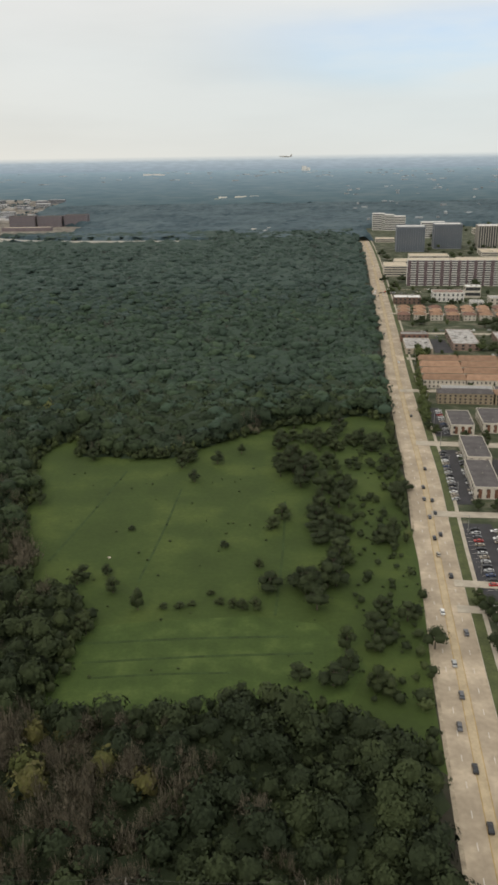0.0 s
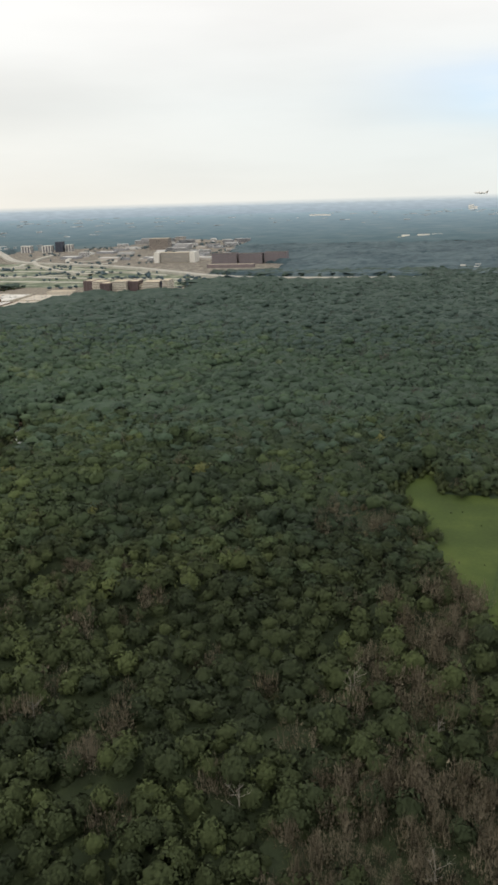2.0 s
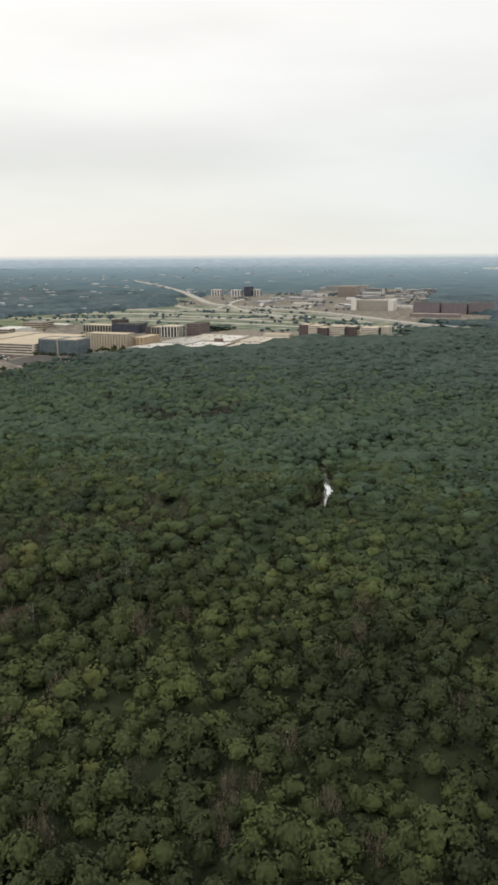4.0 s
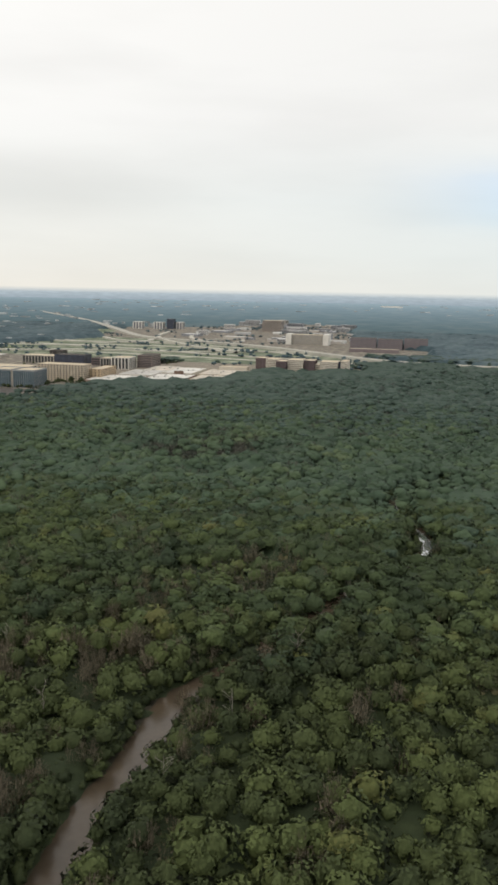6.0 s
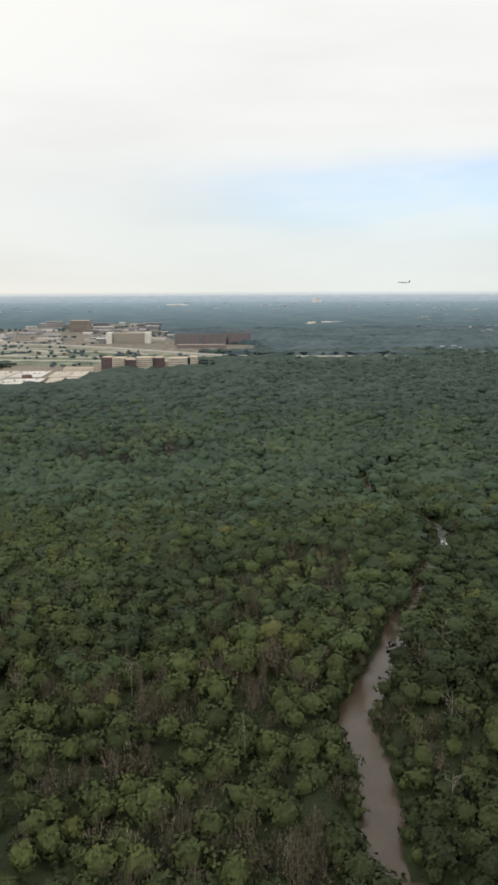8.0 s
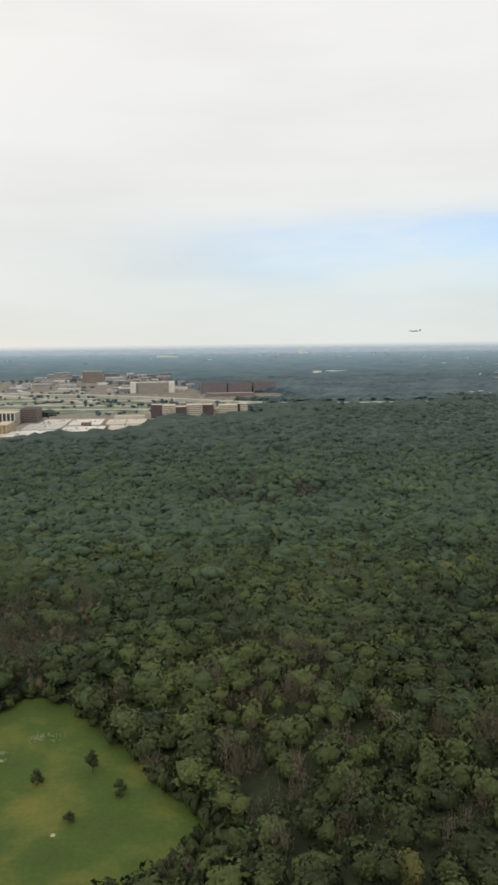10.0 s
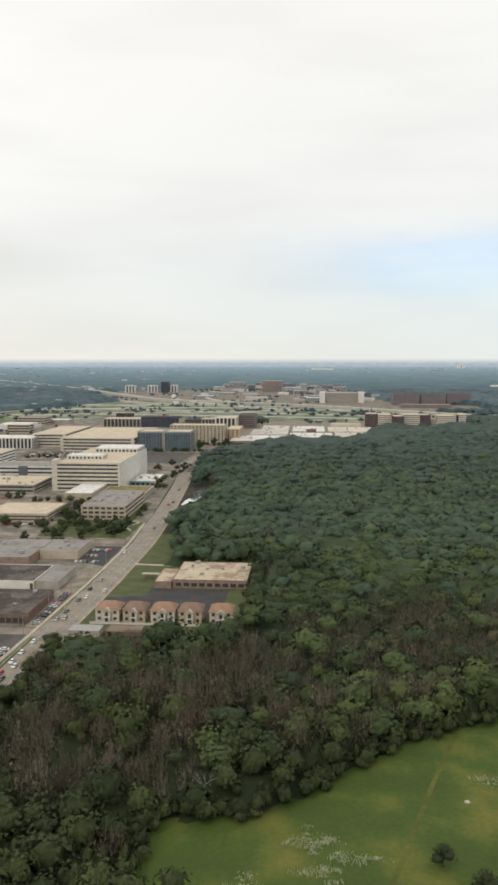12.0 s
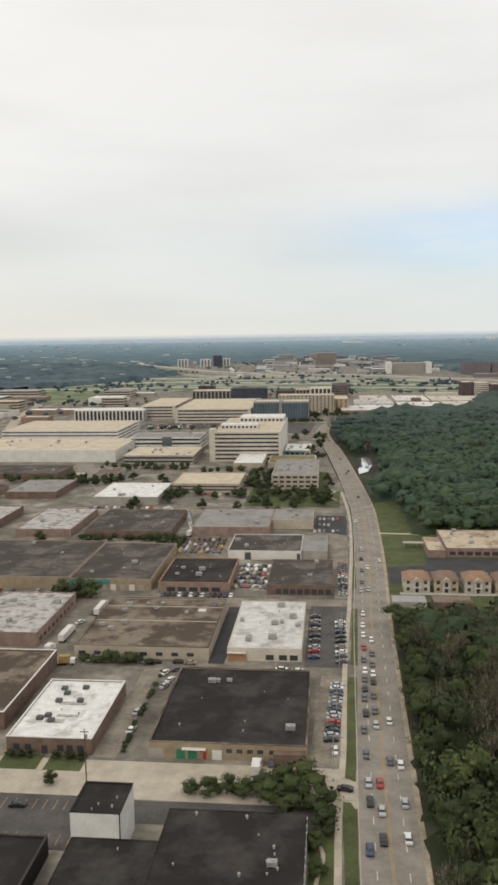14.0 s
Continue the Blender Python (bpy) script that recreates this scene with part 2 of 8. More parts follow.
M_DARK_ASPHALT = mat("new_asphalt", (0.050, 0.048, 0.050), 0.85, 0.22, 8, 0.8)
M_CONCRETE = mat("concrete", (0.43, 0.375, 0.295), 0.9, 0.16, 5, 0.6)
M_YARD = mat("gravel_yard", (0.225, 0.195, 0.155), 0.95, 0.34, 8, 1.2)
M_URBAN = mat("district_ground", (0.178, 0.158, 0.128), 0.95, 0.42, 17, 3, tint=(0.24, 0.212, 0.172))
M_DIRT = mat("dirt_shoulder", (0.34, 0.28, 0.20), 0.95, 0.3, 4, 0.7)
M_YELLOW = mat("yellow_road_paint", (0.38, 0.26, 0.10), 0.8, 0.2, 3, 0.5)
M_WHITE_PAINT = mat("white_road_paint", (0.62, 0.57, 0.50), 0.8, 0.2, 3, 0.5)
M_WATER = mat("brown_river_water", (0.074, 0.056, 0.038), 0.2, 0.15, 12, 2.0, spec=0.4)
# pale mirror metal instead of water, standing in for the sky's glint
M_POND = mat("mirror_pond_water", (0.78, 0.80, 0.80), 0.06, 0.06, 12, 2.0, metal=0.8, spec=1.0)
M_FLOWER = mat("white_blossom", (0.46, 0.48, 0.32), 0.9, 0.3, 2, 0.4)
M_WHITE = mat("white_wall", (0.66, 0.63, 0.575), 0.8, 0.10, 6, 0.8)
M_CREAM = mat("cream_wall", (0.56, 0.505, 0.42), 0.85, 0.12, 5, 0.6)
M_TAN = mat("tan_precast", (0.44, 0.375, 0.29), 0.85, 0.13, 6, 0.7)
M_TAN_ROOF = stained("tan_deck_top", (0.55, 0.465, 0.345), (0.42, 0.35, 0.26), 12.0, 0.52, 0.2)
M_GREY_WALL = mat("grey_concrete_wall", (0.35, 0.32, 0.275), 0.85, 0.15, 5, 0.6)
M_BRICK = mat("brown_brick_wall", (0.17, 0.115, 0.088), 0.9, 0.22, 3, 0.3)
M_PINK = mat("pink_brick_wall", (0.265, 0.185, 0.148), 0.9, 0.22, 3, 0.3)
M_RED = mat("dark_red_brick", (0.150, 0.112, 0.114), 0.9, 0.15, 8, 1.0)
M_YBRICK = mat("buff_brick_wall", (0.31, 0.245, 0.165), 0.9, 0.17, 3, 0.3)
M_BLACK_ROOF = stained("tar_roof", (0.0195, 0.0165, 0.0150), (0.050, 0.043, 0.038), 10.0, 0.47, 0.18)
M_GREY_ROOF = stained("grey_gravel_roof", (0.275, 0.258, 0.238), (0.19, 0.172, 0.155), 10.0, 0.50, 0.16)
M_BROWN_ROOF = stained("brown_gravel_roof", (0.215, 0.174, 0.130), (0.078, 0.057, 0.040), 12.0, 0.44, 0.13)
M_PURPLE_ROOF = stained("weathered_grey_roof", (0.058, 0.048, 0.041), (0.135, 0.116, 0.100), 11.0, 0.48, 0.16)
M_WHITE_ROOF = stained("white_membrane_roof", (0.70, 0.68, 0.64), (0.46, 0.435, 0.40), 6.0, 0.53, 0.14)
M_MOTTLED_ROOF = stained("mottled_light_roof", (0.44, 0.415, 0.385), (0.22, 0.20, 0.18), 5.0, 0.48, 0.12)
M_SHINGLE = mat("terracotta_shingles", (0.30, 0.185, 0.118), 0.9, 0.2, 4, 0.4, random_tint=0.18)
M_SHINGLE_GREY = mat("grey_shingles", (0.105, 0.094, 0.090), 0.9, 0.25, 6, 0.8)
M_SHINGLE_BROWN = mat("brown_shingles", (0.20, 0.115, 0.085), 0.9, 0.2, 4, 0.4)
M_GLASS = mat("dark_window_glass", (0.055, 0.058, 0.060), 0.15, 0.2, 4, 0.7, spec=0.6)
M_BLUE_GLASS = mat("blue_curtain_glass", (0.085, 0.120, 0.140), 0.12, 0.2, 9, 1.5, spec=0.7)
M_GREY_GLASS = mat("grey_curtain_glass", (0.13, 0.145, 0.165), 0.10, 0.05, 30, 8, spec=0.8)
M_NAVY = mat("navy_curtain_glass", (0.055, 0.062, 0.085), 0.2, 0.2, 9, 1.5, spec=0.5)
M_METAL = mat("galvanised_metal", (0.36, 0.35, 0.33), 0.6, 0.15, 1.5, 0.2, metal=0.4)
M_DARK_METAL = mat("dark_metal", (0.09, 0.085, 0.08), 0.6, 0.2, 1.5, 0.2)
M_GREEN_DOOR = mat("green_door_paint", (0.035, 0.19, 0.10), 0.6, 0.1, 2, 0.3)
M_TEAL = mat("teal_painted_band", (0.06, 0.26, 0.25), 0.6, 0.1, 2, 0.3)
M_DOOR = mat("brown_door", (0.16, 0.075, 0.045), 0.7, 0.15, 1, 0.2)
M_TYRE = mat("tyre_rubber", (0.02, 0.02, 0.02), 0.9, 0.1, 0.5, 0.1)
M_CAR_GLASS = mat("car_glass", (0.03, 0.033, 0.036), 0.08, 0.05, 1, 0.2, spec=0.7)
CAR_PAINT = {n: mat("car_paint_" + n, c, 0.3, 0.04, 2, 0.3, spec=0.5) for n, c in (
    ("white", (0.74, 0.73, 0.70)), ("silver", (0.42, 0.42, 0.41)), ("black", (0.022, 0.022, 0.024)), ("grey", (0.11, 0.11, 0.115)), ("red", (0.42, 0.035, 0.028)), ("blue", (0.045, 0.065, 0.13)), ("tan", (0.34, 0.29, 0.22)), ("yellow", (0.47, 0.27, 0.045)), ("brown", (0.10, 0.062, 0.038)))}


# ---- builders ----
def mesh_object(name, bm, material, parent=None):
    me = bpy.data.meshes.new(name)
    bm.to_mesh(me)
    bm.free()
    me.materials.append(material)
    ob = new(name, me)
    ob.parent = parent
    return ob


def part(name, bm, material, parent, label=""):
    return tagged(mesh_object(name, bm, material, parent), label)


def thing(name, m, label, category, group="", kind=""):
    ob = new(name)
    ob.matrix_world = m
    ob.empty_display_size = 0.5
    return tagged(ob, label, category, group, kind)


def add_box(bm, x0, x1, y0, y1, z0, z1, bevel=0.0):
    vs = [bm.verts.new((x, y, z)) for z in (z0, z1) for x, y in ((x0, y0), (x1, y0), (x1, y1), (x0, y1))]
    for f in ((3, 2, 1, 0), (4, 5, 6, 7), (0, 1, 5, 4), (1, 2, 6, 5), (2, 3, 7, 6), (3, 0, 4, 7)):
        bm.faces.new([vs[i] for i in f])
    return bm


def box(x0, x1, y0, y1, z0, z1):
    return add_box(bmesh.new(), x0, x1, y0, y1, z0, z1)


def ring_wall(x0, x1, y0, y1, z0, z1, t):
    """Four walls of thickness t round an open middle, one closed ring."""
    bm = bmesh.new()
    loops = []
    for a, b, c, d in ((x0, x1, y0, y1), (x0 + t, x1 - t, y0 + t, y1 - t)):
        for z in (z0, z1):
            loops.append([bm.verts.new(p) for p in ((a, c, z), (b, c, z), (b, d, z), (a, d, z))])
    ol, oh, il, ih = loops
    for k in range(4):
        n = (k + 1) % 4
        bm.faces.new((ol[k], ol[n], oh[n], oh[k]))
        bm.faces.new((il[n], il[k], ih[k], ih[n]))
        bm.faces.new((oh[k], oh[n], ih[n], ih[k]))
        bm.faces.new((ol[n], ol[k], il[k], il[n]))
    return bm


def sheet(name, points, z, material, label, category="ground", cut=0):
    """A flat patch with a short skirt down into the ground."""
    bm = bmesh.new()
    vs = [bm.verts.new((x, y, z)) for x, y in points]
    f = bm.faces.new(vs)
    f.normal_update()
    if f.normal.z < 0:
        f.normal_flip()
    skirt = bmesh.ops.extrude_edge_only(bm, edges=list(bm.edges))
    for v in skirt["geom"]:
        if isinstance(v, bmesh.types.BMVert):
            v.co.z = -0.05
    ob = mesh_object(name, bm, material)
    return tagged(ob, label, category, kind="structure")


def smooth_line(points, step=12.0):
    """A Catmull-Rom line through the points, cut at even steps."""
    p = [np.array(q, float) for q in points]
    p = [2 * p[0] - p[1], *p, 2 * p[-1] - p[-2]]
    out = []
    for a, b, c, d in zip(p, p[1:], p[2:], p[3:]):
        n = max(2, int(np.linalg.norm(c - b) / step))
        for k in range(n):
            t = k / n
            out.append(0.5 * (2 * b + (c - a) * t + (2 * a - 5 * b + 4 * c - d) * t * t + (3 * b - a - 3 * c + d) * t ** 3))
    out.append(p[-2])
    return np.array(out)


def sides(line):
    d = np.gradient(line, axis=0)
    d /= np.linalg.norm(d, axis=1)[:, None]
    return d, np.stack([d[:, 1], -d[:, 0]], 1)


def ribbon(name, line, left, right, z, material, label, category="road", kind="structure", thick=0.0, parent=None):
    """A band along a line, from left to right of it (metres to its right), with its edges going down."""
    d, n = sides(line)
    bm = bmesh.new()
    rows = []
    for p, s in zip(line, n):
        a, b = p + s * left, p + s * right
        rows.append([bm.verts.new((a[0], a[1], z - 0.12 - thick)), bm.verts.new((a[0], a[1], z)), bm.verts.new((b[0], b[1], z)), bm.verts.new((b[0], b[1], z - 0.12 - thick))])
    for r, q in zip(rows, rows[1:]):
        for k in range(3):
            bm.faces.new((r[k], r[k + 1], q[k + 1], q[k]))
    for f in bm.faces:
        f.normal_update()
    bmesh.ops.recalc_face_normals(bm, faces=bm.faces)
    ob = mesh_object(name, bm, material, parent)
    return tagged(ob, label, category, kind=kind) if parent is None else tagged(ob, label)


def dashes(name, line, at, width, on, off, z, material, parent, label):
    """Painted dashes along a line, joined."""
    d, n = sides(line)
    seg = np.r_[0, np.cumsum(np.linalg.norm(np.diff(line, axis=0), axis=1))]
    bm = bmesh.new()
    s = 0.0
    while s + on < seg[-1]:
        q = []
        for e in (s, s + on):
            p = np.array([np.interp(e, seg, line[:, k]) for k in (0, 1)])
            v = np.array([np.interp(e, seg, n[:, k]) for k in (0, 1)])
            q.append((p + v * (at - width / 2), p + v * (at + width / 2)))
        (a, b), (c, e2) = q
        f = bm.faces.new([bm.verts.new((*w, z)) for w in (a, b, e2, c)])
        s += on + off
    ob = part(name, bm, material, parent, label)
    ob["kind"] = "stuff"
    return ob


def inside(px, py, poly):
    """Which of the points lie in the polygon."""
    hit = np.zeros(px.shape, bool)
    q = np.array(poly)
    for (x0, y0), (x1, y1) in zip(q, np.roll(q, -1, 0)):
        if y0 != y1:
            hit ^= ((y0 > py) != (y1 > py)) & (px < (x1 - x0) * (py - y0) / (y1 - y0) + x0)
    return hit


def near_line(px, py, line):
    """Distance to a line of points, coarse."""
    best = np.full(px.shape, 1e9)
    for (x0, y0), (x1, y1) in zip(line, line[1:]):
        dx, dy = x1 - x0, y1 - y0
        t = np.clip(((px - x0) * dx + (py - y0) * dy) / (dx * dx + dy * dy), 0, 1)
        best = np.minimum(best, np.hypot(px - x0 - t * dx, py - y0 - t * dy))
    return best


# ---- the plan ----
ROAD_A = smooth_line([(48, 20), (62, 130), (75, 233), (90, 350), (104, 450), (114, 541), (131, 690), (155, 880), (184, 1125), (222, 1450), (247, 1690), (268, 1930), (280, 2120), (290, 2250), (280, 2420)])
ROAD_B = smooth_line([(-987, 150), (-986, 280), (-985, 340), (-983, 440), (-980, 530), (-979, 590), (-979, 665), (-985, 770), (-997, 930), (-1010, 1060), (-1008, 1150), (-985, 1225), (-950, 1290)])
HIGHWAY = smooth_line([(-2700, 4500), (-2092, 3692), (-1790, 3250), (-1547, 2850), (-1330, 2500), (-1130, 2360), (-960, 2270), (-826, 2170), (-700, 2050), (-590, 1940), (-470, 1862), (-340, 1836), (-225, 1822), (-95, 1806)], 40)
RIVER = smooth_line([(-514, 120), (-519, 190), (-523, 243), (-524.5, 262), (-520.5, 276), (-520.5, 293), (-519.6, 310), (-519.6, 329), (-511, 347), (-502.5, 363), (-494, 384), (-481, 416), (-462, 462), (-447, 489), (-429, 522), (-423, 558), (-434, 595), (-452, 635), (-440, 690), (-400, 740)], 8.0)
CREEK = smooth_line([(-431, 528), (-425, 545), (-424, 560), (-432, 590), (-446, 622)], 6.0)
MEADOW_1 = [(-141, 501), (-116, 545), (-108, 499), (-80, 494), (-53, 492), (-23, 517), (10, 545), (40, 560), (84, 577), (103, 560), (96, 490), (86, 408), (80, 345), (71, 282), (64, 236), (61, 205), (48, 218), (30, 232), (-5, 236), (-22, 231), (-47, 230), (-80, 236), (-71, 294), (-81, 317), (-101, 317), (-110, 361), (-126, 400), (-128, 440)]
MEADOW_2 = [(-905, 268), (-905, 295), (-901, 311), (-872, 316), (-851, 337), (-831, 361), (-808, 375), (-787, 388), (-775, 401), (-762, 394), (-752, 382), (-739, 360), (-727, 341), (-714, 316), (-703, 298), (-725, 272), (-800, 255)]
PARCEL = [(-974, 440), (-974, 680), (-952, 690), (-950, 590), (-890, 588), (-888, 462), (-930, 446)]
MALL = [(-1000, 1285), (-870, 1320), (-800, 1350), (-740, 1560), (-560, 1600), (-555, 1720), (-950, 1740), (-1050, 1500)]
DISTRICT = [(-990, 200), (-988, 560), (-987, 690), (-1000, 850), (-1016, 1060), (-1012, 1160), (-985, 1260), (-950, 1305), (-1000, 1480), (-1000, 1760), (-1470, 1790), (-1620, 1690), (-1700, 1520), (-2200, 1450), (-1900, 1000), (-1500, 600), (-1260, 200)]
OFFICES = [(-1620, 3120), (-1560, 2940), (-1480, 2500), (-1130, 2400), (-900, 2260), (-600, 1985), (-430, 2000), (-430, 2300), (-640, 2420), (-700, 2900), (-760, 3600), (-1100, 3900), (-1300, 3300)]
INTERCHANGE = [(-1560, 2080), (-1480, 1775), (-950, 1740), (-600, 1730), (-500, 1880), (-600, 1985), (-820, 2220), (-1150, 2420), (-1330, 2560), (-1520, 2900), (-1660, 2900), (-1440, 2450), (-1500, 2210)]
HOUSING = [(95, 120), (86, 250), (99, 343), (124, 541), (142, 690), (166, 880), (196, 1125), (238, 1460), (276, 1846), (296, 2130), (700, 2150), (900, 1500), (600, 600), (350, 120)]
FIELD = [(-1616, 1698), (-1672, 1896), (-1629, 1964), (-1558, 2076), (-1440, 1900), (-1455, 1740), (-1481, 1555), (-1510, 1511)]
VERGE = [(-110, 1770), (-300, 1776), (-420, 1800), (-400, 1835), (-300, 1815), (-110, 1790)]
CLEARING = [(-180, 3420), (-140, 3660), (90, 3780), (90, 3700), (-60, 3560)]

# ---- ground ----
bm = bmesh.new()
for x, y in ((-9000, -3000), (9000, -3000), (9000, 15000), (-9000, 15000)):
    bm.verts.new((x, y, 0.0))
bm.faces.new(bm.verts)
tagged(mesh_object("ground", bm, M_FLOOR), "dark brown forest floor that runs to the horizon", "ground", kind="structure")
sheet("meadow_1", MEADOW_1, 0.10, M_MEADOW, "mown green meadow among dark woods", "meadow")
sheet("meadow_2", MEADOW_2, 0.10, M_MEADOW_2, "green meadow with white wildflowers and yellow patches", "meadow")
sheet("ground_district", DISTRICT, 0.06, M_URBAN, "bare and paved ground of an industrial district")
sheet("ground_housing", HOUSING, 0.06, mat("quarter_ground", (0.060, 0.072, 0.036), 0.95, 0.4, 14, 3, tint=(0.125, 0.112, 0.082)), "lawns between apartment houses beside a wide road")
sheet("ground_mall", MALL, 0.075, M_YARD, "pale paved ground round low flat-roofed blocks")
sheet("ground_offices", OFFICES, 0.085, M_URBAN, "mixed pale ground among far office blocks")
sheet("ground_interchange", INTERCHANGE, 0.07, mat("interchange_grass", (0.135, 0.165, 0.105), 0.95, 0.4, 40, 8, tint=(0.25, 0.25, 0.19)), "dry grass between the ramps of a motorway junction")
sheet("ground_parcel", PARCEL, 0.06, M_LAWN, "lawn round brick buildings beside the woods")
sheet("far_field", FIELD, 0.10, mat("far_field_grass", (0.135, 0.165, 0.088), 0.95, 0.3, 40, 8, tint=(0.19, 0.205, 0.115)), "pale green field inside a curving road", "field")
sheet("verge", VERGE, 0.06, mat("dry_verge", (0.30, 0.28, 0.13), 0.95, 0.3, 20, 3), "dry yellow grass verge beside the motorway", "verge")
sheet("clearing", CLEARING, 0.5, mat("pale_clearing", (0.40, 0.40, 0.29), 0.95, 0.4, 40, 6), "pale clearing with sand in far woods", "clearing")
sheet("mown_strip", [(-80, 237), (-71, 293), (-40, 297), (0, 300), (28, 293), (44, 262), (30, 233), (-5, 237), (-22, 232), (-47, 231)], 0.115, mat("fresh_mown_grass", (0.050, 0.080, 0.016), 0.9, 0.2, 11, 1.4, 0.4, tint=(0.064, 0.092, 0.021)), "paler freshly mown strip of the meadow", "meadow")
# mown lines across the meadow and a footpath up through it
for k, (a, b, w) in enumerate((((-66, 268), (24, 272), 0.7), ((-70, 281), (15, 284), 0.8), ((-62, 258), (-8, 260), 0.6), ((-98, 352), (-76, 470), 0.7), ((-52, 330), (-40, 440), 0.6), ((10, 300), (20, 420), 0.6))):
    line = smooth_line([a, ((a[0] + b[0]) / 2 + 1, (a[1] + b[1]) / 2 + 1), b])
    ribbon("mown_line", line, -w, w, 0.14, mat("shaded_furrow", (0.038, 0.062, 0.016), 0.95, 0.3, 6, 1.0), "dark mown line in the meadow grass", "track")
line = smooth_line([(-846, 262), (-832, 300), (-822, 330), (-814, 352), (-806, 374)])
ribbon("field_track", line, -0.7, 0.7, 0.16, M_MEADOW_DRY, "faint trodden track through the meadow", "track")
ribbon("river", RIVER, -6.4, 6.4, 0.03, M_WATER, "murky brown river winding through the woods", "water")
# a pond, then a stretch of the river given the same sky glint
for name, pts in (("pond", [(-976, 800), (-968, 812), (-962, 850), (-963, 888), (-970, 895), (-975, 872), (-972, 846), (-976, 824)]), ("pond", [(-432, 522), (-426, 522), (-420, 545), (-420, 562), (-427, 585), (-433, 600), (-446, 629), (-452, 626), (-441, 603), (-431, 582), (-427, 560), (-427, 545)])):
    sheet(name, pts, 0.05, M_POND, "small bright stretch of water among the trees", "water")

# road A: wide pale concrete road along the woods
road_a = ribbon("road_a", ROAD_A, -9.2, 9.2, 0.12, M_ROAD_A, "wide pale worn concrete road with four lanes")
ribbon("median", ROAD_A, -1.4, 1.4, 0.135, mat("rubbed_median", (0.46, 0.365, 0.235), 0.9, 0.15, 6, 1.0), "tan painted median strip", parent=road_a)
for at in (-5.2, 5.2):
    dashes("lane_mark", ROAD_A, at, 0.25, 3.0, 9.0, 0.14, M_WHITE_PAINT, road_a, "broken white lane line")
for at in (-1.55, 1.55):
    ribbon("centre_line", ROAD_A, at - 0.15, at + 0.15, 0.14, M_YELLOW, "faded yellow centre line", parent=road_a)
ribbon("shoulder", ROAD_A, -10.6, -9.2, 0.09, M_DIRT, "dusty shoulder along the wood's edge", "road")
ribbon("kerb", ROAD_A, 9.2, 9.5, 0.25, M_CONCRETE, "concrete kerb along the road", "kerb")
ribbon("grass_strip", ROAD_A, 9.5, 14.0, 0.20, M_LAWN, "strip of mown grass beside the road", "lawn")
ribbon("pavement", ROAD_A, 14.0, 15.9, 0.24, M_CONCRETE, "pale concrete pavement", "pavement")

# road B: grey street with a double yellow line
road_b = ribbon("road_b", ROAD_B, -7.3, 7.3, 0.12, M_ROAD_B, "grey asphalt street with queueing cars")
for at in (-0.25, 0.25):
    ribbon("centre_line", ROAD_B, at - 0.10, at + 0.10, 0.14, M_YELLOW, "double yellow centre line", parent=road_b)
for at in (-3.7, 3.7):
    dashes("lane_mark", ROAD_B, at, 0.22, 3.0, 7.5, 0.14, M_WHITE_PAINT, road_b, "broken white lane line")
ribbon("shoulder", ROAD_B, 7.3, 8.8, 0.10, M_DIRT, "sandy shoulder between street and woods", "road")
ribbon("kerb", ROAD_B[:70], -7.6, -7.3, 0.25, M_CONCRETE, "concrete kerb along the street", "kerb")

# motorway with its ramps
highway = ribbon("highway", HIGHWAY, -13, 13, 6.5, mat("pale_motorway", (0.43, 0.41, 0.36), 0.9, 0.12, 20, 3), "pale concrete motorway on a bank", thick=6.5)
ribbon("median", HIGHWAY, -0.8, 0.8, 7.1, M_GREY_WALL, "grey concrete barrier along the middle", parent=highway)
for pts, w, z in (([(-1330, 2790), (-1300, 2600), (-1262, 2480), (-1180, 2330), (-1040, 2140), (-900, 2010)], 6, 5.5), ([(-1195, 2810), (-1200, 2640), (-1150, 2480), (-1060, 2370), (-960, 2300)], 6, 4.0),
                  ([(-1730, 2020), (-1500, 2060), (-1344, 2120), (-1200, 2160), (-1000, 2150), (-820, 2080), (-690, 1990)], 8, 1.2), ([(-1760, 1850), (-1400, 1900), (-1050, 1880), (-780, 1830), (-560, 1850)], 8, 0.9),
                  ([(-1330, 2240), (-1180, 2260), (-1040, 2230), (-920, 2170)], 5, 2.2), ([(-1900, 2600), (-1650, 2380), (-1450, 2260), (-1300, 2190)], 6, 1.4), ([(-1111, 2452), (-1060, 2520), (-1000, 2500), (-985, 2420), (-1030, 2340)], 5, 3.0), ([(-1700, 2230), (-1558, 2245), (-1420, 2225), (-1312, 2256), (-1250, 2330), (-1262, 2420)], 7, 2.6),
                  ([(-1760, 2120), (-1560, 2110), (-1350, 2075), (-1174, 2030), (-980, 1960), (-760, 1900), (-600, 1880)], 8, 2.0), ([(-1520, 1800), (-1315, 1930), (-1196, 1960), (-1040, 1985), (-880, 2070), (-760, 2090)], 6, 3.2), ([(-1420, 2420), (-1345, 2330), (-1230, 2280), (-1120, 2290)], 6, 4.2)):
    ribbon("ramp", smooth_line(pts, 30), -w, w, z, mat("pale_ramp", (0.47, 0.445, 0.385), 0.9, 0.12, 12, 2), "pale curving motorway ramp", thick=z)
ribbon("street", smooth_line([(-1560, 2040), (-1640, 1935), (-1664, 1842), (-1625, 1727), (-1545, 1560), (-1512, 1488), (-1497, 1425), (-1470, 1290), (-1420, 1130)], 14), -7, 7, 0.2, M_ROAD_A, "pale road curving round a field")
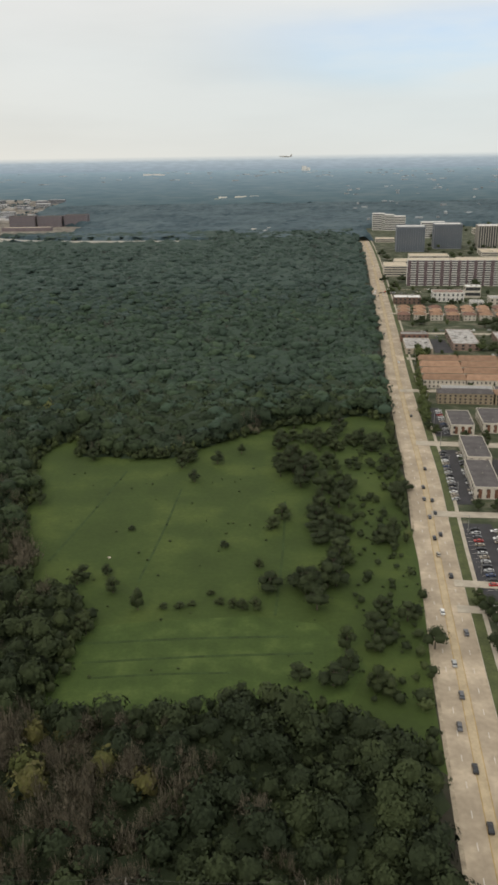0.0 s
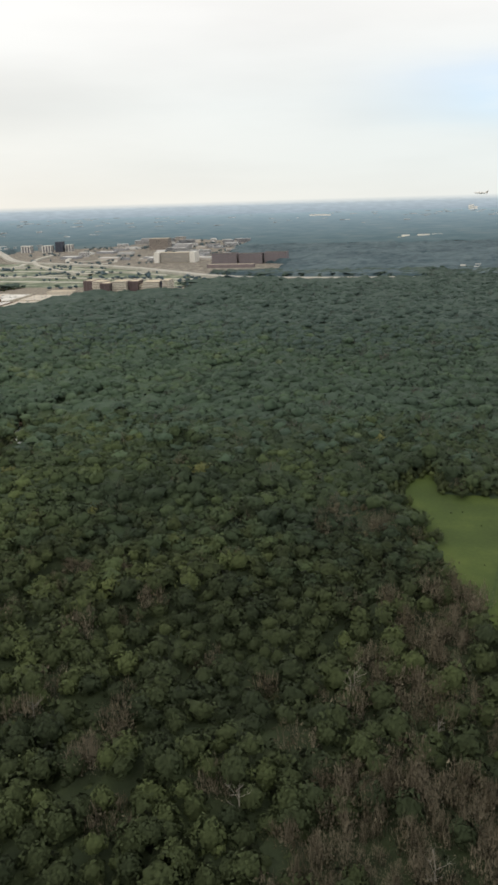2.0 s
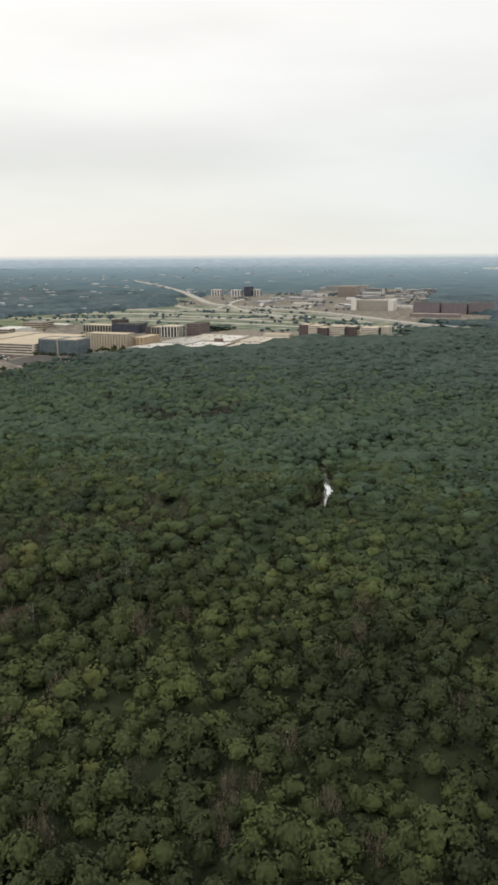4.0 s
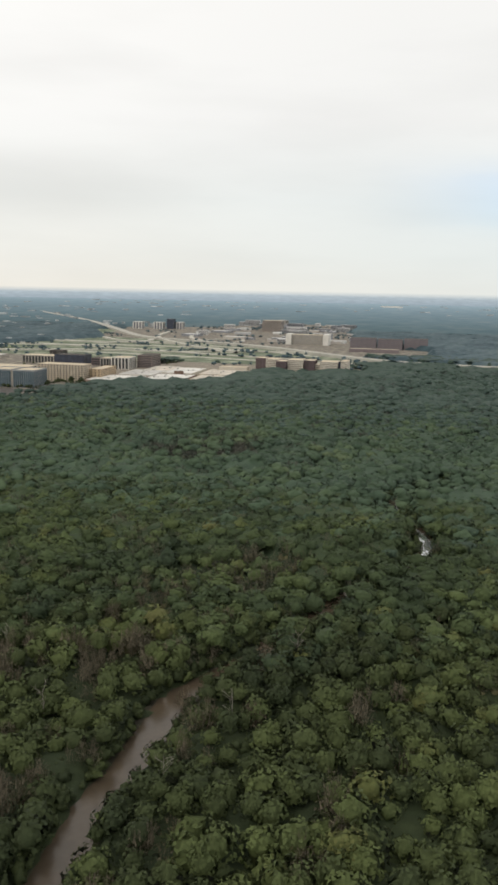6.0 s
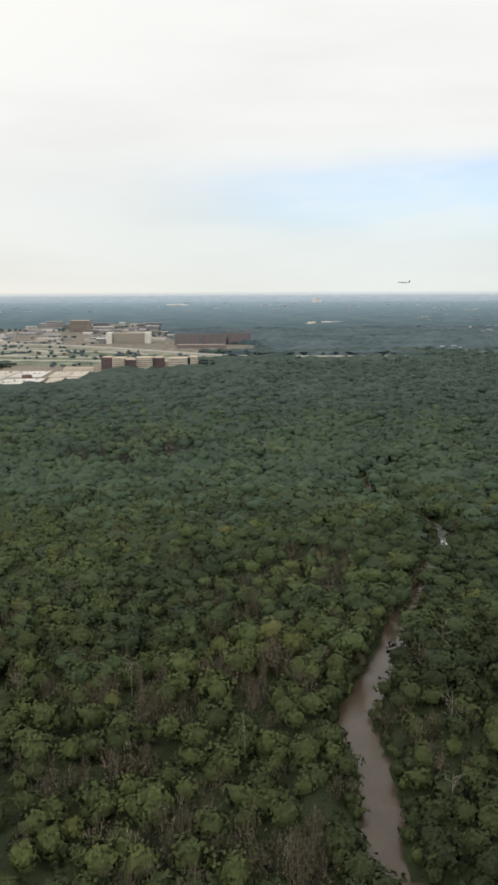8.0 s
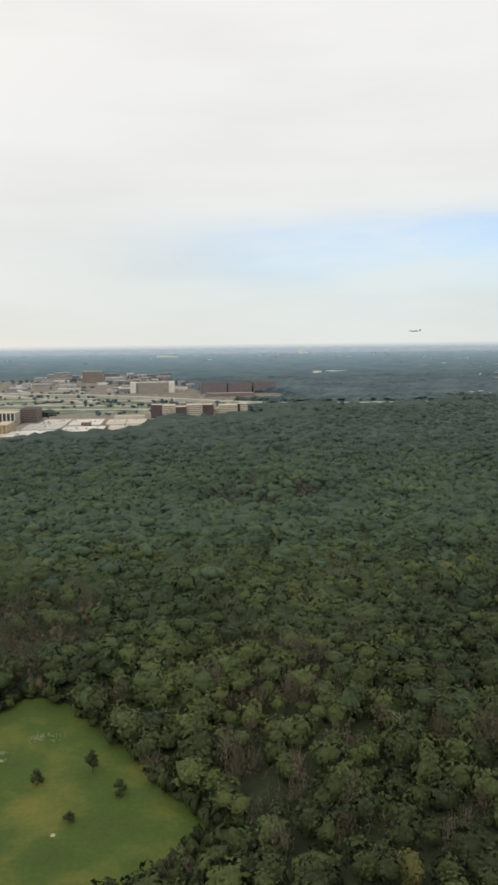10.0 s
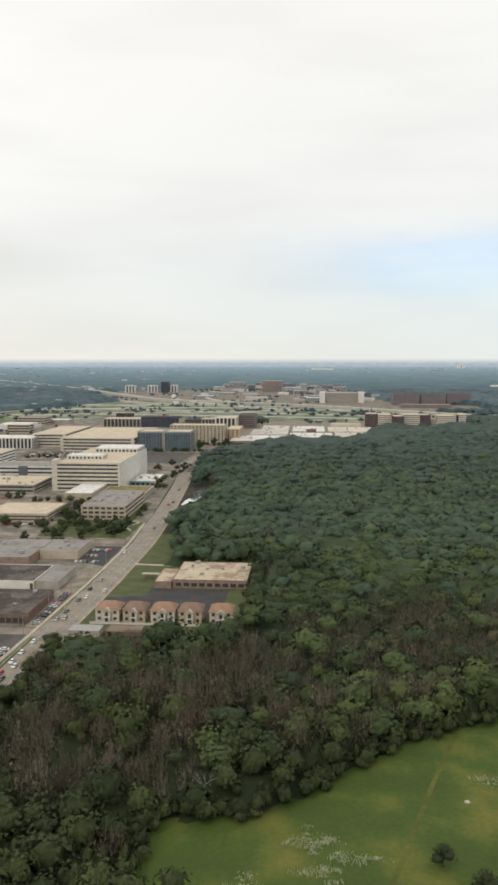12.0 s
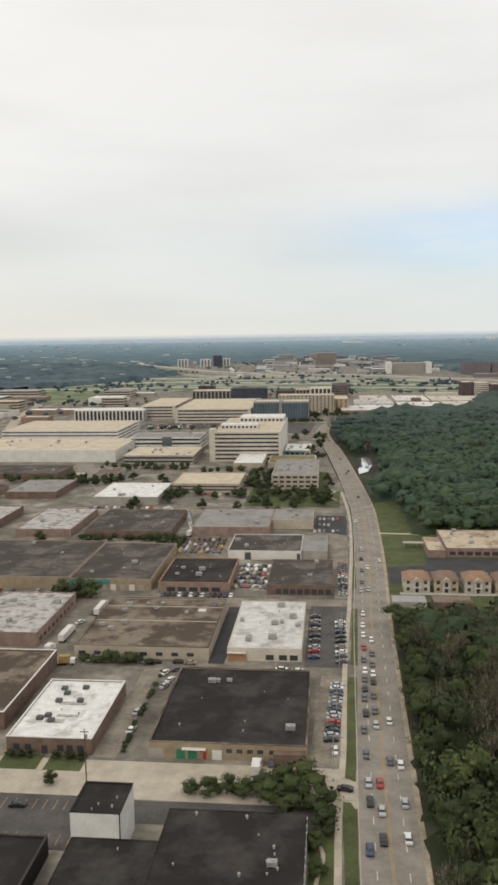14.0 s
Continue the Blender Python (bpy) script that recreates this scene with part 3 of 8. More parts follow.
for y, x0, x1, w in ((313, -1160, -1000, 9.5), (462, -1250, -1000, 6.5), (553, -1300, -1000, 5.0), (655, -1400, -1000, 7.0), (815, -1400, -1008, 8.0)):
    ribbon("street", smooth_line([(x0, y + 2), ((x0 + x1) / 2, y), (x1 + 8, y)]), -w, w, 0.10, M_CONCRETE if y < 320 else M_YARD, "pale concrete side street between industrial buildings")
ribbon("street", smooth_line([(-1420, 1500), (-1330, 1180), (-1236, 860), (-1165, 700), (-1140, 640)]), -8, 8, 0.14, M_ROAD_B, "grey street running between warehouses")

# ---- woods ----
ICO = {}
for sub in (1, 2, 3):
    bm = bmesh.new()
    bmesh.ops.create_icosphere(bm, subdivisions=sub, radius=1.0)
    bm.verts.index_update()
    ICO[sub] = (np.array([v.co[:] for v in bm.verts]), np.array([[v.index for v in f.verts] for f in bm.faces]))
    bm.free()


def crown_shape(rng, sub, leaves, leaf=0.30, floor=-0.55):
    """Corners, triangles, leaf flags and normals of a crown about 1 in radius: billowing lobes round a dark core, thick with sprays of leaves."""
    centre, size = [np.array([rng.uniform(-0.10, 0.10), rng.uniform(-0.10, 0.10), -0.02])], [0.60]
    for k in range(rng.integers(9, 15)):
        a, e = rng.uniform(0, 6.28), math.asin(rng.uniform(-0.3, 0.98))
        centre.append(np.array([math.cos(a) * math.cos(e), math.sin(a) * math.cos(e), math.sin(e) * 0.92]) * rng.uniform(0.46, 0.76))
        size.append(rng.uniform(0.26, 0.44))
    centre, size = np.array(centre), np.array(size)

    def out(d):
        best, which = np.full(len(d), 0.45), np.zeros(len(d), int)
        for k, (c, r) in enumerate(zip(centre, size)):
            b = d @ c
            q = b * b - c @ c + r * r
            far = np.where(q > 0, b + np.sqrt(np.maximum(q, 0)), 0)
            which, best = np.where(far > best, k, which), np.maximum(best, far)
        return best, which

    def bulge(p, which):
        n = 0.85 * p / np.linalg.norm(p, axis=1)[:, None] + 0.45 * (p - centre[which]) / size[which][:, None]
        n[:, 2] += 0.22
        return n / np.linalg.norm(n, axis=1)[:, None]
    v, f = ICO[sub]
    reach, which = out(v)
    core = v * (reach * rng.uniform(0.86, 1.04, len(v)))[:, None] * (0.84 if leaves > 200 else 0.88 if leaves > 60 else 0.96)
    normal = bulge(core, which) * (0.5 if leaves > 60 else 0.2)
    keep = core[f][:, :, 2].max(1) > floor
    f = f[keep]
    used, f = np.unique(f, return_inverse=True)
    core, f = core[used], f.reshape(-1, 3)
    verts, tris, flag, normals = [core], [f], [np.zeros(len(core))], [normal[used]]
    if leaves:
        d = rng.normal(size=(leaves, 3))
        d[:, 2] = np.abs(d[:, 2]) * rng.choice([1, 1, 1, -0.35], leaves)
        d /= np.linalg.norm(d, axis=1)[:, None]
        reach, which = out(d)
        c = d * (reach * rng.uniform(0.89, 1.06, leaves))[:, None]
        t = np.cross(d, rng.normal(size=(leaves, 3)))
        t /= np.linalg.norm(t, axis=1)[:, None]
        b = np.cross(d, t) + d * rng.normal(0, 0.6, (leaves, 1)) + np.array([0, 0, -0.25])
        s = leaf * rng.uniform(0.5, 1.25, (leaves, 1))
        tri = np.stack([c - t * s * 0.75 - b * s * 0.45, c + t * s * 0.75 - b * s * 0.45, c + b * s * 0.75 + d * s * 0.15], 1)
        verts.append(tri.reshape(-1, 3))
        tris.append(len(core) + np.arange(leaves * 3).reshape(-1, 3))
        flag.append(np.repeat(rng.uniform(0.3, 1.0, leaves), 3))
        normals.append(np.repeat(bulge(c, which), 3, 0))
    return np.concatenate(verts), np.concatenate(tris), np.concatenate(flag), np.concatenate(normals)


def bare_shape(rng, twigs):
    """A leafless or thinly leaved crown: upright sprays of twigs about a stem."""
    n = twigs
    a, h = rng.uniform(0, 6.28, n), rng.uniform(-1.0, 0.75, n)
    r = rng.uniform(0.05, 0.62, n) * (1.1 - np.abs(h) * 0.6)
    c = np.stack([np.cos(a) * r, np.sin(a) * r, h], 1)
    up = np.stack([np.cos(a) * 0.2, np.sin(a) * 0.2, np.full(n, 1.0)], 1) + rng.normal(0, 0.2, (n, 3))
    side = np.cross(up, rng.normal(size=(n, 3)))
    side /= np.linalg.norm(side, axis=1)[:, None]
    w, ln = rng.uniform(0.014, 0.044, (n, 1)), rng.uniform(0.25, 0.75, (n, 1))
    tri = np.stack([c - side * w, c + side * w, c + up * ln], 1).reshape(-1, 3)
    return tri, np.arange(n * 3).reshape(-1, 3), np.repeat(rng.uniform(0.1, 1.0, n), 3), tri + np.array([0, 0, 0.45])


def spray_shape(rng, n, leaf):
    """A thin cloud of twig ends and sparse leaves with nothing solid inside."""
    d = rng.normal(size=(n, 3))
    d /= np.linalg.norm(d, axis=1)[:, None]
    c = d * (rng.random(n) ** 0.45)[:, None]
    a, b = rng.normal(size=(n, 3)), rng.normal(0, 0.6, (n, 3)) + np.array([0, 0, 0.8]) + d * 0.4
    tri = np.stack([c - a * leaf * 0.34, c + a * leaf * 0.34, c + b * leaf], 1).reshape(-1, 3)
    return tri, np.arange(n * 3).reshape(-1, 3), np.repeat(rng.uniform(0.1, 1.0, n), 3), tri + np.array([0, 0, 0.45])


def raw_mesh(name, verts, tris, hue, material, smooth=False, dome=None):
    me = bpy.data.meshes.new(name)
    me.vertices.add(len(verts))
    me.vertices.foreach_set("co", verts.astype(np.float32).ravel())
    me.loops.add(tris.size)
    me.loops.foreach_set("vertex_index", tris.astype(np.int32).ravel())
    me.polygons.add(len(tris))
    me.polygons.foreach_set("loop_start", np.arange(0, tris.size, 3, dtype=np.int32))
    me.update(calc_edges=True)
    at = me.attributes.new("hue", "FLOAT", "POINT")
    at.data.foreach_set("value", hue.astype(np.float32))
    if dome is None:
        dome = np.tile(np.array([0.0, 0.0, 0.05]), (len(verts), 1))
    at = me.attributes.new("dome", "FLOAT_VECTOR", "POINT")
    at.data.foreach_set("vector", dome.astype(np.float32).ravel())
    if smooth:
        me.polygons.foreach_set("use_smooth", np.ones(len(tris), bool))
    me.materials.append(material)
    return me


def grow(shapes, rng, x, y, z, r, tall, hue, spread):
    """All the trees as one set of corners, triangles, hues and crown normals."""
    V, T, Hh, N = [], [], [], []
    kind = rng.integers(0, len(shapes), len(x))
    turn = rng.uniform(0, 6.28, len(x))
    base = 0
    for k, (v, t, flag, nv) in enumerate(shapes):
        i = np.where(kind == k)[0]
        if not len(i):
            continue
        c, s = np.cos(turn[i])[:, None], np.sin(turn[i])[:, None]
        px = (v[None, :, 0] * c - v[None, :, 1] * s) * r[i][:, None] + x[i][:, None]
        py = (v[None, :, 0] * s + v[None, :, 1] * c) * r[i][:, None] + y[i][:, None]
        pz = v[None, :, 2] * tall[i][:, None] + z[i][:, None]
        V.append(np.stack([px, py, pz], -1).reshape(-1, 3))
        T.append((t[None] + (np.arange(len(i)) * len(v))[:, None, None] + base).reshape(-1, 3))
        Hh.append((hue[i][:, None] + (flag[None] - 0.5) * spread * (flag[None] > 0)).ravel())
        N.append(np.stack([nv[None, :, 0] * c - nv[None, :, 1] * s, nv[None, :, 0] * s + nv[None, :, 1] * c, np.repeat(nv[None, :, 2], len(i), 0)], -1).reshape(-1, 3))
        base += len(i) * len(v)
    return np.concatenate(V), np.concatenate(T), np.clip(np.concatenate(Hh), 0, 1), np.concatenate(N)


def soft_noise(x, y, size, seed):
    """Smooth noise from -1 to 1 out of a few crossing waves."""
    rng = np.random.default_rng(seed)
    v = np.zeros(np.shape(x))
    for k in range(7):
        a, f, p = rng.uniform(0, 6.28), rng.uniform(0.6, 1.8) / size, rng.uniform(0, 6.28)
        v += np.sin((x * math.cos(a) + y * math.sin(a)) * f * 6.28 + p)
    return v / 3.2


OPEN = [MEADOW_1, MEADOW_2, PARCEL, MALL, DISTRICT, OFFICES, INTERCHANGE, HOUSING, VERGE, CLEARING, FIELD]
# stands of bare grey-brown trees: x, y, half width, half depth
BARE = [(-783, 462, 42, 64), (-108, 188, 50, 40), (-66, 192, 40, 36), (-136, 200, 30, 36), (-62, 214, 26, 16), (-925, 335, 40, 30), (-905, 375, 52, 48), (-128, 302, 32, 52), (-155, 440, 26, 34), (-620, 815, 48, 42), (-525, 470, 36, 42), (-545, 385, 34, 44), (-566, 250, 28, 40), (-600, 330, 28, 40),
        (-536, 462, 34, 30), (-682, 385, 28, 30), (-688, 322, 24, 30), (-682, 416, 24, 30), (-552, 360, 30, 30), (-633, 330, 24, 24), (-623, 850, 40, 34), (-883, 416, 56, 42), (-850, 452, 48, 36), (-877, 361, 28, 26), (-943, 350, 30, 30),
        (-917, 385, 50, 40), (-778, 492, 28, 26), (-737, 819, 34, 30), (-816, 482, 26, 30), (-827, 402, 28, 26), (-773, 464, 24, 30), (-535, 465, 26, 30), (-554, 449, 24, 40), (-643, 780, 60, 50)]


def wooded(rng, x0, x1, y0, y1, gap):
    xs, ys = np.meshgrid(np.arange(x0, x1, gap), np.arange(y0, y1, gap * 0.88))
    xs[1::2] += gap / 2
    x = (xs + rng.uniform(-0.36, 0.36, xs.shape) * gap).ravel()
    y = (ys + rng.uniform(-0.36, 0.36, ys.shape) * gap).ravel()
    ok = np.ones(len(x), bool)
    for poly in OPEN:
        ok &= ~inside(x, y, poly)
    ok &= near_line(x, y, ROAD_A[::2]) > 14.5
    ok &= (near_line(x, y, ROAD_B[::2]) > 14.0) & (x > ROAD_B[0][0] - 400)
    ok &= near_line(x, y, HIGHWAY) > 30
    ok &= near_line(x, y, RIVER) > np.where(y < 350, 8.6, np.where(y < 392, 7.2, 3.6))
    ok &= np.hypot((x + 967) / 12.5, (y - 846) / 90) > 1
    ok &= near_line(x, y, CREEK) > 6.7
    return x[ok], y[ok]


def make_up(rng, x, y):
    """Radius, height and hue of each tree at its place, and which are bare."""
    n = len(x)
    r = (2.6 + 2.9 * rng.random(n) ** 1.7) * (1 + 0.18 * soft_noise(x, y, 90, 3)) * np.where(rng.random(n) < 0.12, 1.35, 1.0)
    high = 12.6 + 2.2 * soft_noise(x, y, 62, 5) + 1.3 * soft_noise(x, y, 200, 6) + 1.7 * soft_noise(x, y, 33, 7) + rng.uniform(-1.7, 1.7, n) * np.clip(1.4 - y / 800, 0.6, 1) + 1.0 * (r - 3.6)
    edge = near_line(x, y, [(-1010, 1250), (-870, 1320), (-800, 1350), (-745, 1500), (-560, 1560)])
    high -= 6.0 * np.clip(1 - edge / 120, 0, 1)
    high -= 4.5 * np.clip(1 - near_line(x, y, CREEK) / 22, 0, 1)
    high -= 4.5 * np.clip((y - 1620) / 120, 0, 1) * (x < -70)
    high = np.maximum(high, 8.0)
    # young growth before the sheds, and between the street and its pond
    high -= 5.5 * np.exp(-((x + 953) / 24) ** 2 - ((y - 428) / 20) ** 2)
    high -= 7.5 * np.exp(-((x + 971) / 13) ** 2 - ((y - 762) / 45) ** 2)
    hue = 0.33 + 0.14 * soft_noise(x, y, 130, 8) + 0.13 * soft_noise(x, y, 38, 18) + rng.normal(0, 0.062, n)
    # darker hue put into the eastern part, standing in for a lower exposure
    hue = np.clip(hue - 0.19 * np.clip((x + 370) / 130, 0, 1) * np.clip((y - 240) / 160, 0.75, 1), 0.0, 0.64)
    hue = np.where(rng.random(n) < 0.004, rng.uniform(0.62, 0.72, n), hue)
    # the south-eastern corner darkened further in the same way
    hue = np.where(hue < 0.6, np.maximum(hue - 0.13 * np.clip((x + 160) / 60, 0, 1) * (y < 245), 0), hue)
    # fresh green along the river's banks
    hue = np.where(hue < 0.6, hue + 0.04 * np.exp(-((x + 470) / 75) ** 2 - ((y - 300) / 150) ** 2) + 0.07 * np.clip((-540 - x) / 80, 0, 1) * np.clip((x + 900) / 60, -0.6, 1), hue)
    chance = np.where(x < -470, 0.10, 0.055) + 0.10 * np.clip(soft_noise(x, y, 70, 27), 0, 1) * (x < -470)
    for bx, by, bw, bh in BARE:
        chance = np.maximum(chance, (0.95 if bx > -200 and by < 240 else 0.72 if bx > -400 else 0.58 if bx > -760 else 0.84) * np.exp(-(((x - bx) / bw) ** 2 + ((y - by) / bh) ** 2) ** 1.5))
    bare = rng.random(n) < chance
    hue = np.where(bare, rng.uniform(0.79, 0.89, n), hue)
    # yellow shrubs along the south-west corner of the meadow
    yel = np.exp(-(((x + 74) / 30) ** 2 + ((y - 208) / 40) ** 2)) > rng.uniform(0, 5.0, n)
    hue, bare = np.where(yel, rng.uniform(0.64, 0.75, n), hue), bare & ~yel
    return r, high, hue, bare


def plant(name, label, zone, gap, sub, leaves, leaf, twigs, seed, material, smooth=True, pick=0, fade=(0, 0), flat=0.74, wide=1.0):
    """One stretch of wood as joined trees; the trees picked out of it are given back to stand on their own."""
    rng = np.random.default_rng(seed)
    x, y = wooded(rng, *zone, gap)
    # neighbouring stretches run into one another
    keep = np.ones(len(x), bool)
    if fade[0]:
        keep &= rng.random(len(x)) < 1.7 * (y - zone[2]) / fade[0]
    if fade[1]:
        keep &= rng.random(len(x)) < 1.7 * (zone[3] - y) / fade[1]
    x, y = x[keep], y[keep]
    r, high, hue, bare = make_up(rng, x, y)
    r = np.minimum(r * gap / 5.6, 7.6) * wide
    own = np.zeros(len(x), bool)
    if pick:
        order = np.argsort(y + 0.02 * np.abs(x + 480) + 400 * bare)
        own[order[:pick]] = True
    leafy = ~bare & ~own
    shapes = [crown_shape(rng, sub, leaves, leaf, -0.12) for _ in range(10)]
    sets = [grow(shapes, rng, x[leafy], y[leafy], (high - flat * r)[leafy], r[leafy], (r * flat * rng.uniform(0.95, 1.25, len(x)))[leafy], hue[leafy], 0.10)]
    b = bare & ~own
    if b.any() and twigs:
        thin = [bare_shape(rng, twigs) for _ in range(5)]
        i = np.repeat(np.where(b)[0], 5 if leaves > 200 else 4)
        bx, by = x[i] + rng.normal(0, gap * 0.32, len(i)), y[i] + rng.normal(0, gap * 0.32, len(i))
        bh, bhue = high[i] + rng.uniform(-2.6, 1.0, len(i)), np.clip(hue[i] + rng.normal(0, 0.03, len(i)), 0.78, 0.94)
        tall = bh * 0.42
        sets.append(grow(thin, rng, bx, by, bh - tall, r[i] * 0.5, tall, bhue + 0.065, 0.16))
        fuzzy = [spray_shape(rng, max(40, int(leaves * 0.42)), 0.095 if leaves > 300 else 0.115 if leaves > 100 else 0.19) for _ in range(6)]
        sets.append(grow(fuzzy, rng, bx, by, bh - r[i] * 0.9, r[i] * 0.66, r[i] * 0.85, bhue + 0.03, 0.10))
        if leaves < 200:
            inner = [crown_shape(rng, 1, 0, 0.2, -0.6) for _ in range(4)]
            sets.append(grow(inner, rng, bx, by, bh - r[i] * 1.65, r[i] * 0.46, r[i] * 0.80, np.clip(bhue - 0.04, 0.775, 0.86), 0.0))
    V, T, Hh, N = [np.concatenate(q) for q in zip(*[(v, t + sum(len(s[0]) for s in sets[:k]), h, n) for k, (v, t, h, n) in enumerate(sets)])]
    ob = new(name, raw_mesh(name, V, T, Hh, material, smooth, N))
    tagged(ob, label, "woods", kind="stuff")
    return list(zip(x[own], y[own], r[own], high[own], hue[own]))


LONE = plant("front_woods", "leafy mixed wood with grey-brown bare trees nearest the flight path", (-985, 130, 138, 222), 9.4, 1, 350, 0.118, 84, 10, M_LEAF, pick=60, flat=0.92)
plant("near_woods", "dense mixed green wood with grey-brown bare trees", (-985, 130, 222, 440), 9.8, 1, 235, 0.130, 52, 11, M_LEAF, fade=(0, 110), flat=0.88)
plant("middle_woods", "dense dark green broadleaf wood", (-985, 150, 330, 660), 10.2, 1, 136, 0.150, 16, 12, M_HAZED_MIDDLE_LEAF, fade=(110, 150), flat=0.74, wide=1.14)
plant("wide_woods", "dense dark green broadleaf wood farther off", (-990, 190, 510, 1100), 10.6, 1, 28, 0.22, 12, 13, M_HAZED_MID_LEAF, fade=(150, 220), flat=0.60, wide=1.24)
plant("deep_woods", "unbroken dark green woods", (-1000, 280, 880, 2000), 10.4, 1, 0, 0.3, 5, 14, M_HAZED_DEEP_LEAF, fade=(220, 160), flat=0.50, wide=1.24)


def understory():
    """Saplings and shrubs that fill the wood between the crowns, one rough sheet."""
    xs, ys = np.arange(-990, 180, 5.2), np.arange(130, 1150, 5.2)
    X, Y = np.meshgrid(xs, ys)
    rng = np.random.default_rng(41)
    X, Y = X + rng.uniform(-1.5, 1.5, X.shape), Y + rng.uniform(-1.5, 1.5, Y.shape)
    away = np.clip((Y - 340) / 220, 0, 1)
    Z = 4.2 + 5.2 * away + 2.2 * soft_noise(X, Y, 62, 5) + 1.3 * soft_noise(X, Y, 200, 6) + 1.2 * soft_noise(X, Y, 33, 7) + rng.uniform(-1.8, 1.8, X.shape)
    open_ = np.zeros(X.shape, bool)
    for poly in OPEN:
        open_ |= inside(X, Y, poly)
    open_ |= (near_line(X, Y, ROAD_A[::2]) < 14) | (near_line(X, Y, ROAD_B[::2]) < 12) | (near_line(X, Y, RIVER) < 7.5) | (X < -975)
    open_ |= (np.hypot((X + 967) / 13, (Y - 846) / 88) < 1) | (near_line(X, Y, CREEK) < 8)
    wide = open_.copy()
    for dx, dy in ((0, 1), (1, 0), (0, -1), (-1, 0)):
        wide |= np.roll(np.roll(open_, dx, 1), dy, 0)
    Z = np.where(open_, -1.5, np.where(wide, 2.5, Z))
    ny, nx = X.shape
    i = (np.arange(ny - 1)[:, None] * nx + np.arange(nx - 1)[None]).ravel()
    tris = np.concatenate([np.stack([i, i + 1, i + nx + 1], 1), np.stack([i, i + nx + 1, i + nx], 1)])
    tris = tris[(Z.ravel()[tris] > -1).any(1)]
    # dark hues put the shade of the gaps into the sheet, paler farther off
    hue = np.clip(0.02 + 0.2 * away * np.clip((-250 - X) / 130, 0, 1) + rng.normal(0, 0.08, X.shape), 0, 0.6)
    bare = np.zeros(X.shape)
    for bx, by, bw, bh in BARE:
        bare = np.maximum(bare, np.exp(-(((X - bx) / bw) ** 2 + ((Y - by) / bh) ** 2) ** 1.5))
    brown = (bare > rng.uniform(0.3, 0.6, X.shape)) & (Z > 3)
    Z = np.where(brown, 2.6 + rng.uniform(-1.6, 1.6, X.shape), Z)
    # near-black hues as painted shade between the stems of bare stands
    hue = np.where(brown, rng.uniform(0.0, 0.12, X.shape), hue)
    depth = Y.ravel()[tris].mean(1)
    zones = ((depth < 400, M_LEAF, "dark green shrubs and saplings under the woods"), ((depth >= 400) & (depth < 640), M_HAZED_MIDDLE_LEAF, "dark green shrubs and saplings under the farther woods"),
             (depth >= 640, M_HAZED_MID_LEAF, "green shrubs and saplings under the far woods"))
    V = np.stack([X, Y, Z], -1).reshape(-1, 3)
    for some, material, label in zones:
        used, t = np.unique(tris[some], return_inverse=True)
        ob = new("understory", raw_mesh("understory", V[used], t.reshape(-1, 3), hue.ravel()[used], material, True))
        tagged(ob, label, "undergrowth", kind="stuff")


understory()


def saplings(x0, x1, y0, y1, seed):
    """Low leafy growth in the thin places of the front woods."""
    rng = np.random.default_rng(seed)
    x, y = wooded(rng, x0, x1, y0, y1, 6.2)
    for bx, by, bw, bh in BARE:
        leafy = np.exp(-(((x - bx) / bw) ** 2 + ((y - by) / bh) ** 2) ** 1.5) < rng.uniform(0.1, 0.6, len(x))
        x, y = x[leafy], y[leafy]
    n = len(x)
    r, high = rng.uniform(2.0, 3.8, n), 6.0 + 1.6 * soft_noise(x, y, 33, 7) + rng.uniform(-1.0, 2.0, n)
    shapes = [crown_shape(rng, 1, 52, 0.22, -0.2) for _ in range(6)]
    hue = np.clip(0.22 + 0.10 * soft_noise(x, y, 38, 18) + rng.normal(0, 0.07, n), 0.02, 0.5)
    V, T, Hh, N = grow(shapes, rng, x, y, high - r, r, r, hue, 0.08)
    ob = new("saplings", raw_mesh("saplings", V, T, Hh, M_LEAF, True, N))
    tagged(ob, "low saplings and brush between taller trees", "undergrowth", kind="stuff")


saplings(-340, 60, 140, 250, 47)
saplings(-980, -880, 180, 440, 48)
saplings(-640, -400, 140, 300, 49)


